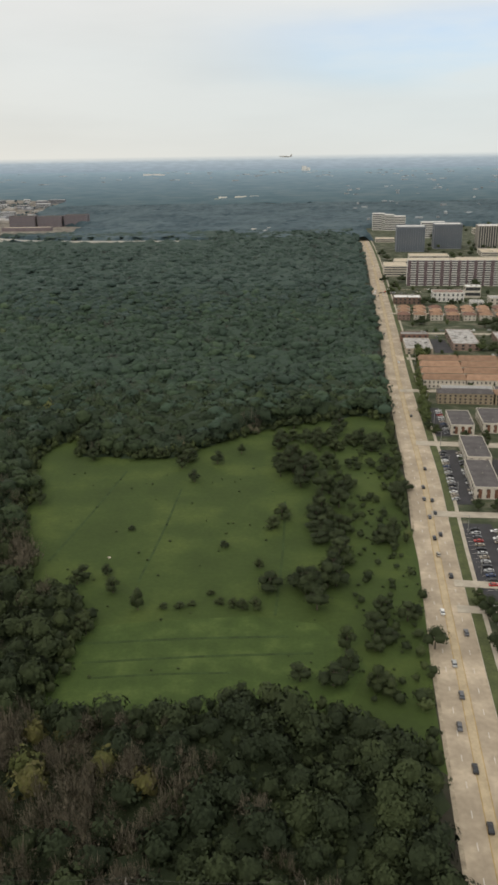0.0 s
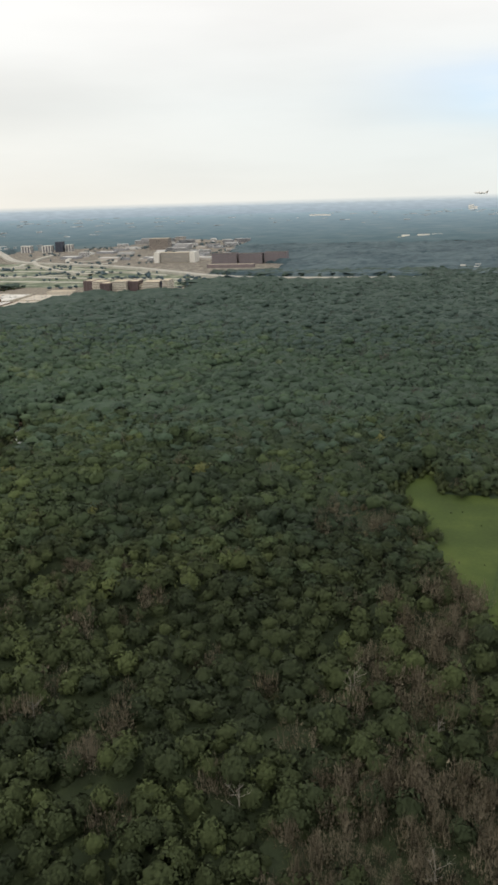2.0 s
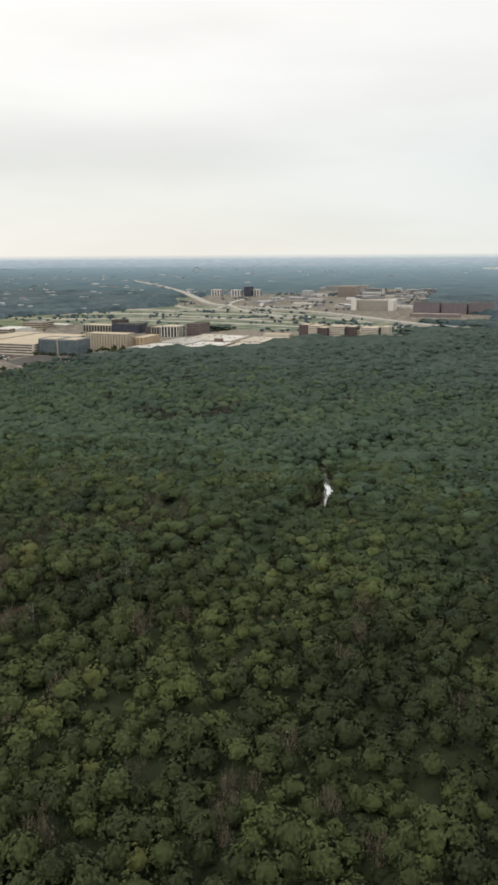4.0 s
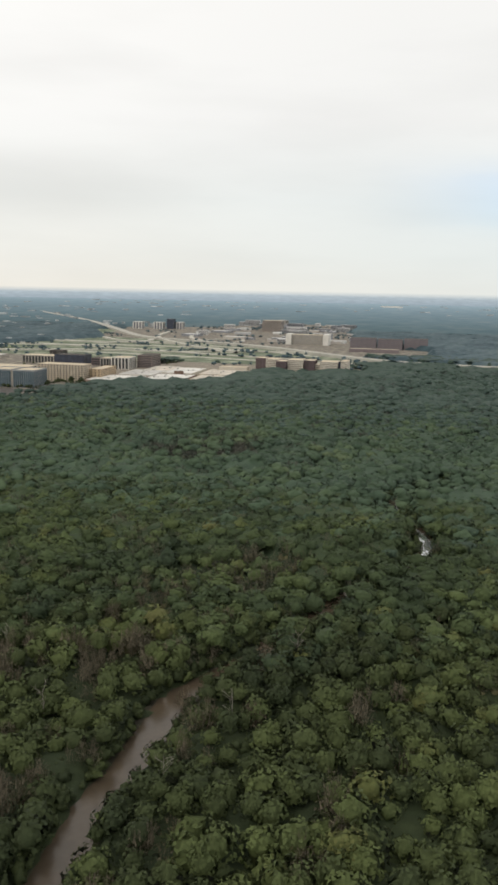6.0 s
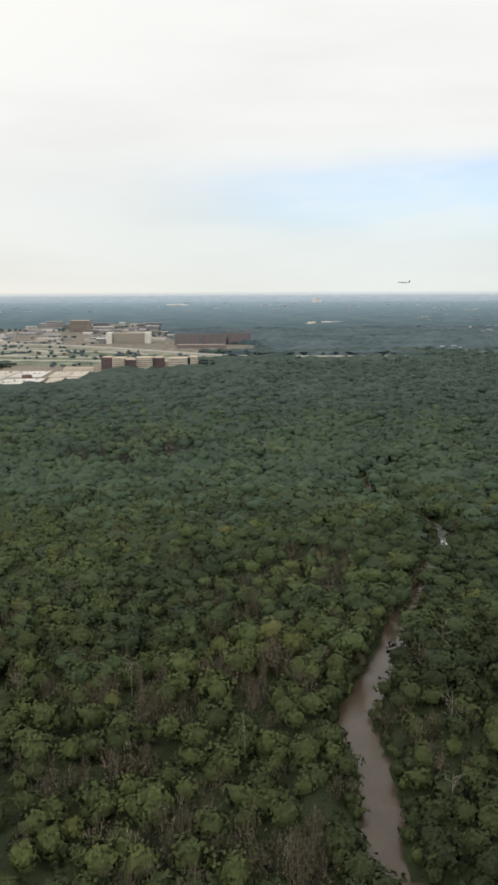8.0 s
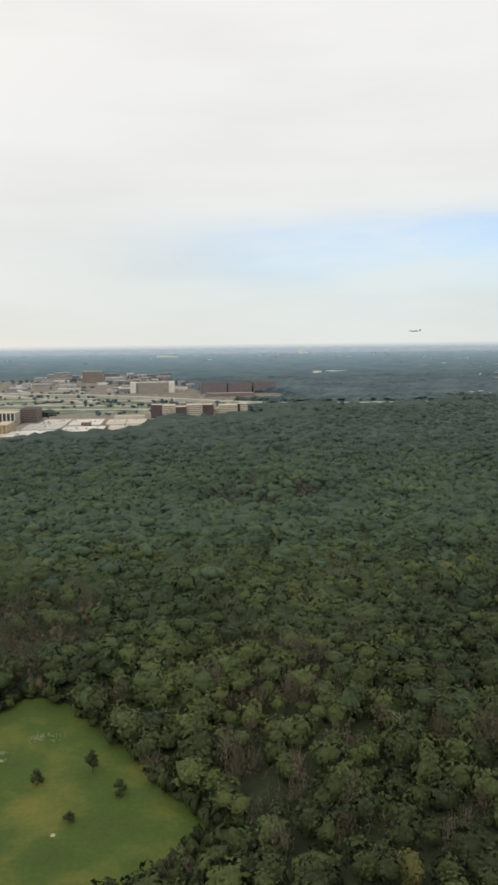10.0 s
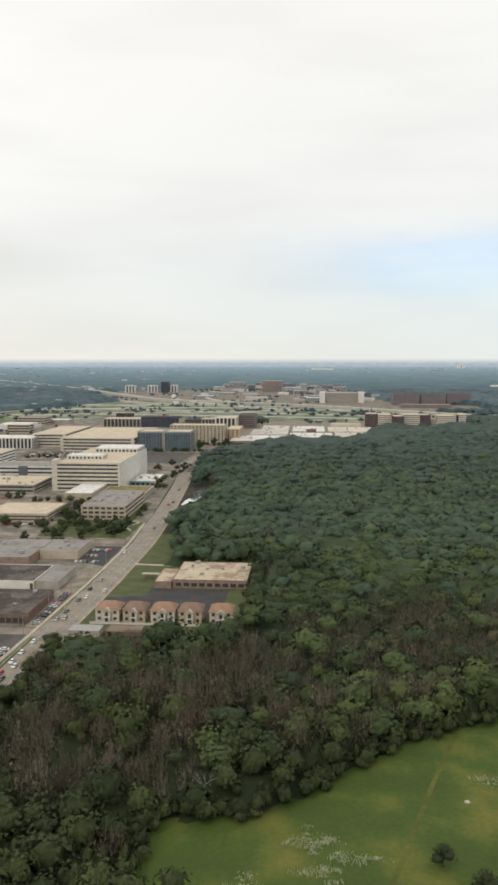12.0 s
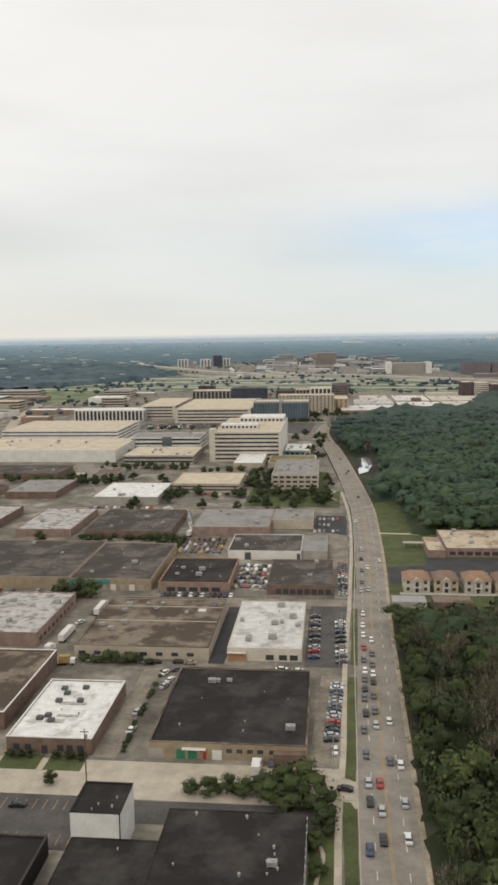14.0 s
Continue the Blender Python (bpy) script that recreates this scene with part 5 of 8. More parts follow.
def block(name, label, x0, x1, y0, y1, h, wall, roof, style="solid", floors=3, turn=0.0, glass=None, step=3.2, ratio=0.5, parapet=0.7, units=0, vents=0, base=0.0, category="building", group="", trim=None, pier=0.5, foot=0.0):
    """A flat-roofed building with its footprint, height, walls, roof and kind of front."""
    cx, cy, w, d = (x0 + x1) / 2, (y0 + y1) / 2, x1 - x0, y1 - y0
    ob = thing(name, pose(cx, cy, base, 0, 0, turn), label, category, group)
    hx, hy, glass = w / 2, d / 2, glass or M_GLASS
    top = h - parapet
    if style == "solid":
        part("wall", ring_wall(-hx, hx, -hy, hy, 0, h, 0.35), wall, ob)
        part("roof", box(-hx + 0.35, hx - 0.35, -hy + 0.35, hy - 0.35, top - 0.4, top), roof, ob)
        if trim:
            part("coping", ring_wall(-hx - 0.08, hx + 0.08, -hy - 0.08, hy + 0.08, h, h + 0.22, 0.55), trim, ob, "pale coping along the roof's edge")
    elif style == "windows":
        part("wall", ring_wall(-hx, hx, -hy, hy, 0, h, 0.35), wall, ob)
        part("roof", box(-hx + 0.35, hx - 0.35, -hy + 0.35, hy - 0.35, top - 0.4, top), roof, ob)
        fh = (h - foot - 0.6) / floors
        for k in range(floors):
            z = foot + fh * k + fh * 0.28
            n = max(1, int(w / step))
            for j in range(n):
                piece("window", ob, -hx + w * (j + 0.5) / n, -hy, z, w / n * ratio, 0.12, fh * 0.52, glass)
            n = max(1, int(d / step))
            for j in range(n):
                for sx in (-hx, hx):
                    piece("window", ob, sx, -hy + d * (j + 0.5) / n, z, 0.12, d / n * ratio, fh * 0.52, glass)
    else:
        part("window_wall", box(-hx + 0.5, hx - 0.5, -hy + 0.5, hy - 0.5, 0, top), glass, ob, "dark glazing set back behind the front")
        part("roof", box(-hx + 0.35, hx - 0.35, -hy + 0.35, hy - 0.35, top + 0.004, top + 0.2), roof, ob)
        part("parapet", ring_wall(-hx, hx, -hy, hy, top - 0.8, h, 0.35), wall, ob)
        if style == "bands":
            fh = (top - 0.8) / floors
            for k in range(floors):
                part("floor_band", ring_wall(-hx, hx, -hy, hy, fh * k, fh * k + fh * ratio, 0.5), wall, ob)
            for sx in (-1, 1):
                for sy in (-1, 1):
                    piece("corner_pier", ob, sx * (hx - pier / 2 + 0.03), sy * (hy - pier / 2 + 0.03), 0, pier, pier, top - 0.8, wall)
        elif style in ("piers", "glass"):
            t = pier if style == "piers" else 0.25
            for sy, n in ((-hy, max(2, int(w / step))), (hy, max(2, int(w / step)))):
                for j in range(n + 1):
                    piece("pier" if style == "piers" else "mullion", ob, -hx + t / 2 + (w - t) * j / n, sy + (0.3 if sy < 0 else -0.3), 0, t, 0.6, top - 0.8, wall)
            n = max(2, int(d / step))
            for j in range(1, n):
                for sx in (-hx + 0.3, hx - 0.3):
                    piece("pier" if style == "piers" else "mullion", ob, sx, -hy + d * j / n, 0, 0.6, t, top - 0.8, wall)
            part("plinth", ring_wall(-hx, hx, -hy, hy, 0, max(0.8, foot), 0.45), wall, ob)
    if units or vents:
        rooftop(ob, w, d, top + (0.2 if style in ("bands", "piers", "glass") else 0), units, vents, int(abs(cx * 3 + cy)))
    return ob


def gable(w, d, z0, z1, over=0.4, hip=0.0):
    """A pitched roof along x; hip: how far its ends slope in."""
    bm = bmesh.new()
    x, y = w / 2 + over, d / 2 + over
    low = [bm.verts.new(p) for p in ((-x, -y, z0), (x, -y, z0), (x, y, z0), (-x, y, z0))]
    a, b = bm.verts.new((-x + hip, 0, z1)), bm.verts.new((x - hip, 0, z1))
    for f in ((low[0], low[1], b, a), (low[2], low[3], a, b), (low[1], low[2], b), (low[3], low[0], a), (low[3], low[2], low[1], low[0])):
        bm.faces.new(f)
    return bm


def house(x0, x1, y0, y1, eave, ridge, wall, shingles, label, turn=0.0, group="", windows=3, floors=2, hip=2.5, door=True, name="apartment_house"):
    cx, cy, w, d = (x0 + x1) / 2, (y0 + y1) / 2, x1 - x0, y1 - y0
    ob = thing(name, pose(cx, cy, 0.05, 0, 0, turn), label, "house", group)
    part("wall", box(-w / 2, w / 2, -d / 2, d / 2, 0, eave), wall, ob)
    part("roof", gable(w, d, eave + 0.004, ridge, 0.5, min(hip, w / 2 - 0.5)), shingles, ob)
    fh = eave / floors
    for k in range(floors):
        for j in range(windows):
            x = -w / 2 + w * (j + 0.5) / windows
            if door and k == 0 and j == windows // 2:
                dr = piece("door", ob, x, -d / 2, 0, 1.3, 0.16, min(2.2, fh * 0.8), M_DOOR, "dark brown entrance door")
                piece("door_hood", ob, x, -d / 2 - 0.5, min(2.3, fh * 0.85), 2.0, 1.0, 0.18, M_CONCRETE, "small pale hood over the door")
                continue
            wd = piece("window", ob, x, -d / 2, fh * (k + 0.32), min(1.5, w / windows * 0.5), 0.12, fh * 0.46, M_GLASS)
            if cx < 0:
                piece("sill", wd, 0, -0.08, -0.12, min(1.7, w / windows * 0.55), 0.14, 0.1, M_CONCRETE)
        for j in range(max(1, int(d / 3.4))):
            y = -d / 2 + d * (j + 0.5) / max(1, int(d / 3.4))
            for sx in (-w / 2, w / 2):
                piece("window", ob, sx, y, fh * (k + 0.32), 0.12, 1.2, fh * 0.46, M_GLASS)
    return ob


# industrial street, nearest first
# haze put into the wall colours of far buildings: greyer and paler
HAZY = [mat("hazed_grey_wall", (0.44, 0.44, 0.44), 0.9, 0.12, 9, 2), mat("hazed_pale_wall", (0.60, 0.59, 0.57), 0.9, 0.1, 9, 2), mat("hazed_buff_wall", (0.48, 0.44, 0.395), 0.9, 0.1, 9, 2), mat("hazed_dark_wall", (0.26, 0.265, 0.28), 0.9, 0.1, 9, 2)]
f1 = block("warehouse", "low black tar-roofed warehouse with white roof vents", -1040, -1006, 232, 291, 6, M_BLACK_ROOF, M_BLACK_ROOF, category="warehouse", parapet=0.12)
roof_things(f1, 5.88, ((9.9, 9.5, 0.9),), ((9.9, 15.6, 0.8), (10.2, 13.2, 0.6), (8.6, 10.6, 0.6), (11.2, 8.2, 0.7), (9.0, 6.4, 0.6), (3, 5.4, 0.9), (-9.8, 27, 0.9), (2.6, 26.5, 0.9), (6.0, 20, 0.5), (-12, 8, 0.6), (-4, -6, 0.7), (12, -12, 0.6)))
for k in range(9):
    piece("pilaster", f1, 17.05, 28 - k * 3.0, 0, 0.25, 0.5, 6.0, M_WHITE, "pale pilaster on the side wall")
block("warehouse", "low black-roofed wing of a warehouse", -1060.7, -1040.02, 232, 277.8, 6.02, M_BLACK_ROOF, M_BLACK_ROOF, vents=7, category="warehouse", parapet=0.12)
block("warehouse", "black flat-roofed brick warehouse with a low parapet", -1125, -1067, 225, 279, 5, M_BLACK_ROOF, M_BLACK_ROOF, vents=6, category="warehouse", parapet=0.3, trim=M_PURPLE_ROOF)
tower = block("loading_tower", "tall white box with dark roof over the warehouse", -1061, -1049, 278, 291, 12, M_WHITE, M_BLACK_ROOF, units=0, vents=4, category="building", parapet=0.05, trim=M_BLACK_ROOF)
part("corner_trim", box(5.7, 6.05, -6.56, -6.5, 0, 12), M_DARK_METAL, tower, "dark rust streak down the corner")
f2 = block("warehouse", "large buff brick warehouse with black tar roof and green doors", -1053, -1007, 325, 378, 5, M_YBRICK, M_BLACK_ROOF, category="warehouse", parapet=0.35, trim=M_BROWN_ROOF)
roof_things(f2, 4.65, ((-10.3, 15.1, 1.0), (-8.6, 15.6, 0.8), (-4.5, 16.3, 0.7), (17.8, -16.2, 1.1)), ((-15.9, -15.7, 0.8), (3.8, -18.3, 0.7), (3.7, -12, 0.5), (-12, 3, 0.4), (8, 9, 0.4), (16, 4, 0.5)))
for x, w, m, lab in ((-21.0, 4.6, M_GREY_WALL, "grey roller door"), (-13.6, 2.6, M_GREEN_DOOR, "green double door"), (-10.2, 2.6, M_GREEN_DOOR, "green double door"), (-3.0, 2.8, M_WHITE, "white roller door"), (-6.6, 1.0, CAR_PAINT["red"], "red side door")):
    piece("door", f2, x, -26.5, 0, w, 0.14, 3.0, m, lab)
for x in (-7.0, 0.6, 3.6, 6.6, 9.6, 13.0):
    piece("window", f2, x, -26.5, 2.3, 1.7, 0.12, 1.2, M_GLASS)
piece("awning", f2, -9.6, -27.2, 3.4, 7.0, 1.4, 0.18, M_WHITE, "white awning over the green doors")
piece("annex", f2, 18, -27.4, 0, 9.0, 3.0, 3.6, M_BRICK, "low dark brick annex at the corner")
wr1 = block("warehouse", "low brick building with bright white roof and dark roof units", -1096, -1070, 325, 365, 5, M_BRICK, M_WHITE_ROOF, units=0, vents=3, category="warehouse", parapet=0.3, trim=M_WHITE)
for x in (-10, -6.5, 3.4, 6.2, 9.5):
    piece("window", wr1, x, -20, 1.0, 1.9, 0.12, 1.9, M_GLASS)
piece("door", wr1, -1.4, -20, 0, 1.8, 0.16, 2.6, M_GLASS, "glazed entrance door")
for x, y in ((-6, 13), (1, 14), (-4, 9.5), (-5, 4), (2, 4.4), (-7, -8), (-3, -9.4), (-5, -6.2)):
    piece("rooftop_unit", wr1, x, y, 4.7, 1.9, 1.7, 1.0, M_DARK_METAL, "dark roof unit")
wr2 = block("warehouse", "cream brick hall with white mottled roof", -1039, -1011, 396.5, 450, 5.2, M_CREAM, stained("weathered_white_roof", (0.58, 0.56, 0.525), (0.37, 0.345, 0.315), 7.0, 0.50, 0.16), units=8, vents=5, category="warehouse", parapet=0.3)
piece("brick_front", wr2, -10.4, -27.0, 0, 6.8, 0.9, 3.4, mat("orange_brick", (0.40, 0.235, 0.13), 0.9, 0.2, 3, 0.3), "orange brick corner of the front")
piece("canopy", wr2, -10.4, -27.9, 3.5, 7.0, 1.8, 0.3, M_CREAM, "cream canopy over the corner")
for x in (2, 7, 11):
    piece("window", wr2, x, -26.75, 0.6, 3.0, 0.14, 2.0, M_GLASS)
br = block("warehouse", "wide low warehouse with stained brown gravel roof", -1098, -1046, 396, 452, 5, M_TAN, M_BROWN_ROOF, units=9, vents=5, category="warehouse", parapet=0.5, trim=M_BROWN_ROOF)
for k in range(8):
    piece("window", br, -23 + k * 6, -28, 1.4, 2.6, 0.12, 1.4, M_GLASS)
for y, lab in ((0.5, "low tarred kerb across the roof"), (18, "low tarred kerb across the roof")):
    piece("roof_kerb", br, 0, y, 4.5, 51, 0.5, 0.28, M_TAN, lab)
piece("skylight", br, 17, 14, 4.5, 3.2, 2.4, 0.5, M_WHITE, "white skylight on the roof")
piece("skylight", br, 21, 21, 4.5, 3.0, 5.0, 0.6, M_DARK_METAL, "dark roof hatch")
for b, x, y, w, d in ((wr1, 0, 3, 9, 2.2), (wr1, -2, -9, 6, 2.6), (wr1, 1, -5.5, 7, 1.8)):
    piece("roof_patch", b, x, y, 4.7, w, d, 0.03, M_MOTTLED_ROOF, "grey stained patch round roof units")
sheet("alley", [(-1069.5, 324), (-1062.8, 324), (-1061.5, 388), (-1068.5, 388)], 0.12, M_YARD, "dusty gravel alley between two warehouses", "alley")
sheet("lawn", [(-1062, 668), (-994, 664), (-993, 722), (-1003, 726), (-1003, 806), (-1010, 812), (-1010, 727), (-1062, 727)], 0.14, M_LAWN, "lawn with trees round an office block", "lawn")
ribbon("path", smooth_line([(-996, 690), (-1002, 705), (-997, 722), (-1006, 728)], 2), -0.8, 0.8, 0.2, M_CONCRETE, "curving pale path on the lawn", "path")
gr = block("warehouse", "brick warehouse with mottled pale roof", -1150, -1116, 405, 455, 6, M_PINK, M_MOTTLED_ROOF, units=4, vents=4, category="warehouse", parapet=0.3)
for k in range(9):
    piece("window", gr, 17, -21 + k * 5, 1.6, 0.12, 2.8, 1.6, M_GLASS)
block("warehouse", "brown-roofed brick hall with a pale coping", -1140, -1102, 338, 388, 6, M_BRICK, M_BROWN_ROOF, units=2, vents=3, category="warehouse", parapet=0.6, trim=M_WHITE)
block("warehouse", "long dark-roofed warehouse with buff walls and a teal band", -1195, -1127, 478, 547, 6, M_YBRICK, M_PURPLE_ROOF, units=2, vents=8, category="warehouse", parapet=0.3)
dl2 = block("warehouse", "dark-roofed warehouse joined to a longer one", -1126.5, -1086, 477, 544, 5.8, M_YBRICK, M_PURPLE_ROOF, units=3, vents=9, category="warehouse", parapet=0.3)
piece("fascia", dl2, -10, -33.6, 3.4, 20, 0.3, 1.8, M_TEAL, "teal painted fascia band")
for k in range(5):
    piece("door", dl2, -3 + k * 4.6, -33.5, 0, 2.6, 0.14, 3.0, M_WHITE if k % 2 else M_GREY_WALL, "pale loading door")
do = block("warehouse", "black-roofed workshop with an orange brick front", -1082, -1048, 475, 517, 5, M_PINK, M_BLACK_ROOF, units=4, vents=6, category="warehouse", parapet=0.3, trim=mat("orange_trim", (0.36, 0.20, 0.11), 0.85))
for k in range(5):
    piece("window", do, -11 + k * 5.4, -21, 0.8, 4.0, 0.14, 2.0, M_GLASS)
ww = block("warehouse", "white-fronted workshop with a dark roof", -1056, -1016, 533, 569, 5, M_WHITE, M_PURPLE_ROOF, units=2, vents=5, category="warehouse", parapet=0.3)
piece("door", ww, -9, -18, 0, 3.4, 0.14, 4.0, M_DARK_METAL, "dark open loading door")
piece("door", ww, 18.5, -18, 0, 1.8, 0.14, 3.6, M_DARK_METAL, "dark side door")
block("warehouse", "small grey workshop with pale roof", -1015.6, -1002, 534, 567, 5, M_GREY_WALL, M_GREY_ROOF, vents=3, category="warehouse", parapet=0.3)
dk = block("warehouse", "dark-roofed workshop with a shopfront", -1030, -999, 474, 517, 5, M_BRICK, M_PURPLE_ROOF, units=2, vents=6, category="warehouse", parapet=0.3)
for k in range(8):
    piece("window", dk, -10 + k * 3.3, -21.5, 0.6, 2.5, 0.14, 2.4, M_GLASS)
block("warehouse", "wide grey-roofed brick factory hall", -1084, -1037, 582, 634, 6, M_PINK, M_GREY_ROOF, units=3, vents=8, category="warehouse", parapet=0.3)
block("warehouse", "tan factory wing with grey roof", -1036.6, -1011, 602, 633, 6, M_TAN, M_GREY_ROOF, units=3, vents=4, category="warehouse", parapet=0.3)
block("warehouse", "weathered brick warehouse with a dark stained roof", -1149, -1096, 575, 634, 5, M_BRICK, M_PURPLE_ROOF, units=3, vents=8, category="warehouse", parapet=0.3)
block("warehouse", "pink brick warehouse with pale roof", -1193, -1158, 577, 636, 5, M_PINK, M_MOTTLED_ROOF, units=2, vents=5, category="warehouse", parapet=0.3)
block("warehouse", "grey-walled hall with white roof", -1172, -1124, 670, 726, 6, M_GREY_WALL, M_WHITE_ROOF, units=4, vents=4, category="warehouse", parapet=0.3)
block("parking_deck", "tan open parking deck with a square opening", -1123, -1070, 717, 768, 7, M_TAN, M_TAN_ROOF, "bands", 2, ratio=0.55, category="parking deck", parapet=1.0)
of = block("office_building", "grey concrete office block with three window bands", -1046, -1010, 730, 806, 12, mat("warm_concrete_front", (0.46, 0.385, 0.30), 0.85, 0.12, 5, 0.6), M_GREY_ROOF, "bands", 3, ratio=0.48, units=10, category="office")
for k in range(8):
    for z in (1.9, 5.3, 8.7):
        piece("pier", of, -18 + 36 * k / 7 * 0.985 + 0.3, -37.8, z, 1.4, 0.5, 2.2, MATS["warm_concrete_front"])
block("hall", "low white-roofed hall beside an office tower", -1086, -1060, 810, 867, 8, M_TAN, M_WHITE_ROOF, category="hall", parapet=0.4)
tb = block("hall", "low pale hall with a teal canopy band", -1046, -1020, 905, 958, 5, M_GREY_WALL, M_WHITE_ROOF, units=6, vents=3, category="hall", parapet=0.4)
piece("canopy", tb, -3, -27.2, 3.2, 20, 1.6, 1.0, M_TEAL, "teal canopy band over the front")
for k in range(5):
    piece("window", tb, -10 + k * 5, -26.5, 0.6, 3.4, 0.14, 2.2, M_GLASS)
sheet("lawn", [(-1263, 802), (-1240, 812), (-1223, 767), (-1237, 741)], 0.14, M_LAWN, "small lawn beside warehouses", "lawn")
block("hall", "low hall with a planted brown roof and white rim", -1056, -1014, 822, 868, 6, M_GREY_WALL, mat("planted_roof", (0.20, 0.17, 0.08), 0.95, 0.3, 6, 1), category="hall", trim=M_WHITE)
mid = block("office_building", "beige office block with continuous window bands and blank white side", -1111, -1048, 866, 996, 28.5, M_CREAM, M_TAN_ROOF, "bands", 7, ratio=0.52, pier=1.2, category="office")
piece("side_wall", mid, 31.8, 0, 0, 0.5, 130.4, 28.7, M_WHITE, "blank white end wall")
piece("stair_tower", mid, -33.2, -58, 0, 5.0, 14, 31, M_CREAM, "blank beige stair tower")
block("penthouse", "white colonnaded upper storey on an office roof", -1096, -1049, 954, 992, 33, M_WHITE, M_WHITE_ROOF, "piers", 1, step=4.0, pier=1.4, category="building", foot=28.9)
block("penthouse", "lower white colonnaded storey on an office roof", -1108, -1071, 893, 912, 32.6, M_WHITE, M_WHITE_ROOF, "piers", 1, step=4.0, pier=1.4, category="building", foot=28.9)
block("office_building", "long low office with white bands", -1196, -1128, 850, 912, 8.5, M_GREY_WALL, M_TAN_ROOF, "bands", 2, ratio=0.5, units=8, category="office")
w3 = block("office_building", "white three-storey office with window bands", -1210, -1136, 940, 980, 14, M_WHITE, M_GREY_ROOF, "bands", 3, ratio=0.5, units=4, category="office")
piece("stair_front", w3, 1.5, -20.3, 0, 10, 0.6, 14.4, M_GREY_GLASS, "grey glass stair front")
block("warehouse", "large white windowless hall with pale roof", -1380, -1206, 862, 950, 12, M_WHITE, M_TAN_ROOF, units=12, category="warehouse")
block("parking_deck", "large tan-roofed white parking deck", -1370, -1236, 985, 1088, 16, M_WHITE, M_TAN_ROOF, "bands", 4, ratio=0.62, category="parking deck")
block("parking_deck", "tan parking deck with four open floors", -1272, -1222, 1250, 1390, 19, M_CREAM, M_TAN_ROOF, "bands", 4, ratio=0.55, pier=4.0, category="parking deck")
block("parking_deck", "wide tan parking deck with four open floors", -1212, -1108, 1196, 1370, 19, M_CREAM, M_TAN_ROOF, "bands", 4, ratio=0.55, pier=4.0, category="parking deck")
block("hall", "white colonnaded hall with flat roof", -1362, -1262, 1222, 1262, 16, M_WHITE, M_WHITE_ROOF, "piers", 1, step=5.5, pier=1.8, category="hall")
for x0, x1 in ((-1105, -1070), (-1066, -1030)):
    block("office_tower", "dark blue-green glass office tower", x0, x1, 1205, 1250, 28, mat("pale_mullion", (0.30, 0.31, 0.31), 0.6), M_TAN_ROOF, "glass", 8, step=3.6, glass=M_BLUE_GLASS, category="office tower", parapet=1.4)
piece("lift_core", block("office_tower", "narrow pale link between two glass towers", -1069.6, -1066.4, 1206, 1248, 27, M_GREY_WALL, M_TAN_ROOF, category="office tower"), 0, 0, 27, 2.4, 30, 0.6, M_GREY_WALL)
block("hotel", "tan hotel slab with rows of small windows", -1078, -995, 1312, 1345, 28, M_TAN, M_TAN_ROOF, "windows", 8, step=5.2, ratio=0.42, category="hotel")
block("hotel", "tan lower hotel wing", -994.5, -974, 1336, 1405, 20, mat("tan_brick_wing", (0.42, 0.32, 0.21), 0.85, 0.1, 6, 0.7), M_TAN_ROOF, "windows", 6, step=6.5, ratio=0.35, category="hotel")
block("office_building", "white office block with upright piers", -1036, -999, 1532, 1572, 23, M_WHITE, M_TAN_ROOF, "piers", 1, step=6.2, pier=2.0, category="office")
block("office_building", "grey office wing with upright piers", -1062, -1036.5, 1540, 1575, 20, M_GREY_WALL, M_TAN_ROOF, "piers", 1, step=5.2, pier=1.4, category="office")
block("office_building", "low dark brick office with a flat roof", -1100, -1064, 1586, 1620, 15, M_RED, M_PURPLE_ROOF, "bands", 3, ratio=0.4, category="office")
block("office_building", "dark banded office block", -998, -968, 1576, 1630, 25, mat("mauve_band", (0.21, 0.165, 0.155), 0.8), M_PURPLE_ROOF, "bands", 7, ratio=0.5, category="office")
block("office_building", "long navy glass office block", -1183, -1118, 1590, 1630, 19, M_NAVY, M_PURPLE_ROOF, "glass", 1, step=12, glass=M_NAVY, category="office")
block("office_building", "grey pier-fronted office block", -1256, -1184, 1590, 1632, 15.5, M_GREY_WALL, M_TAN_ROOF, "piers", 1, step=7, pier=2, category="office")
block("office_building", "small dark square office block", -1268, -1236, 1740, 1765, 14, M_PURPLE_ROOF, M_PURPLE_ROOF, "bands", 5, category="office")
# the low white mall by the wood's edge
M_MALL = [mat("chalky_mall_roof", (0.60, 0.575, 0.53), 0.85, 0.22, 26, 5), mat("buff_mall_roof", (0.53, 0.475, 0.40), 0.9, 0.2, 22, 4), mat("grey_mall_roof", (0.45, 0.43, 0.40), 0.9, 0.25, 18, 3)]
for x0, x1, y0, y1, h, wm, rm in ((-985, -905, 1290, 1380, 7, M_PINK, 0), (-898, -830, 1322, 1420, 8, M_BRICK, 0), (-962, -902, 1388, 1470, 8, M_WHITE, 2), (-826, -760, 1362, 1440, 7, M_TAN, 1), (-896, -842, 1428, 1532, 9, M_CREAM, 0), (-836, -752, 1448, 1540, 7, M_TAN, 1), (-748, -702, 1470, 1552, 7, M_GREY_WALL, 1), (-950, -904, 1480, 1560, 7, M_WHITE, 1)):
    block("store_hall", "low mall hall with a pale flat roof", x0, x1, y0, y1, h, wm, M_MALL[rm], units=8, vents=4, category="mall", group="mall halls", parapet=0.4)
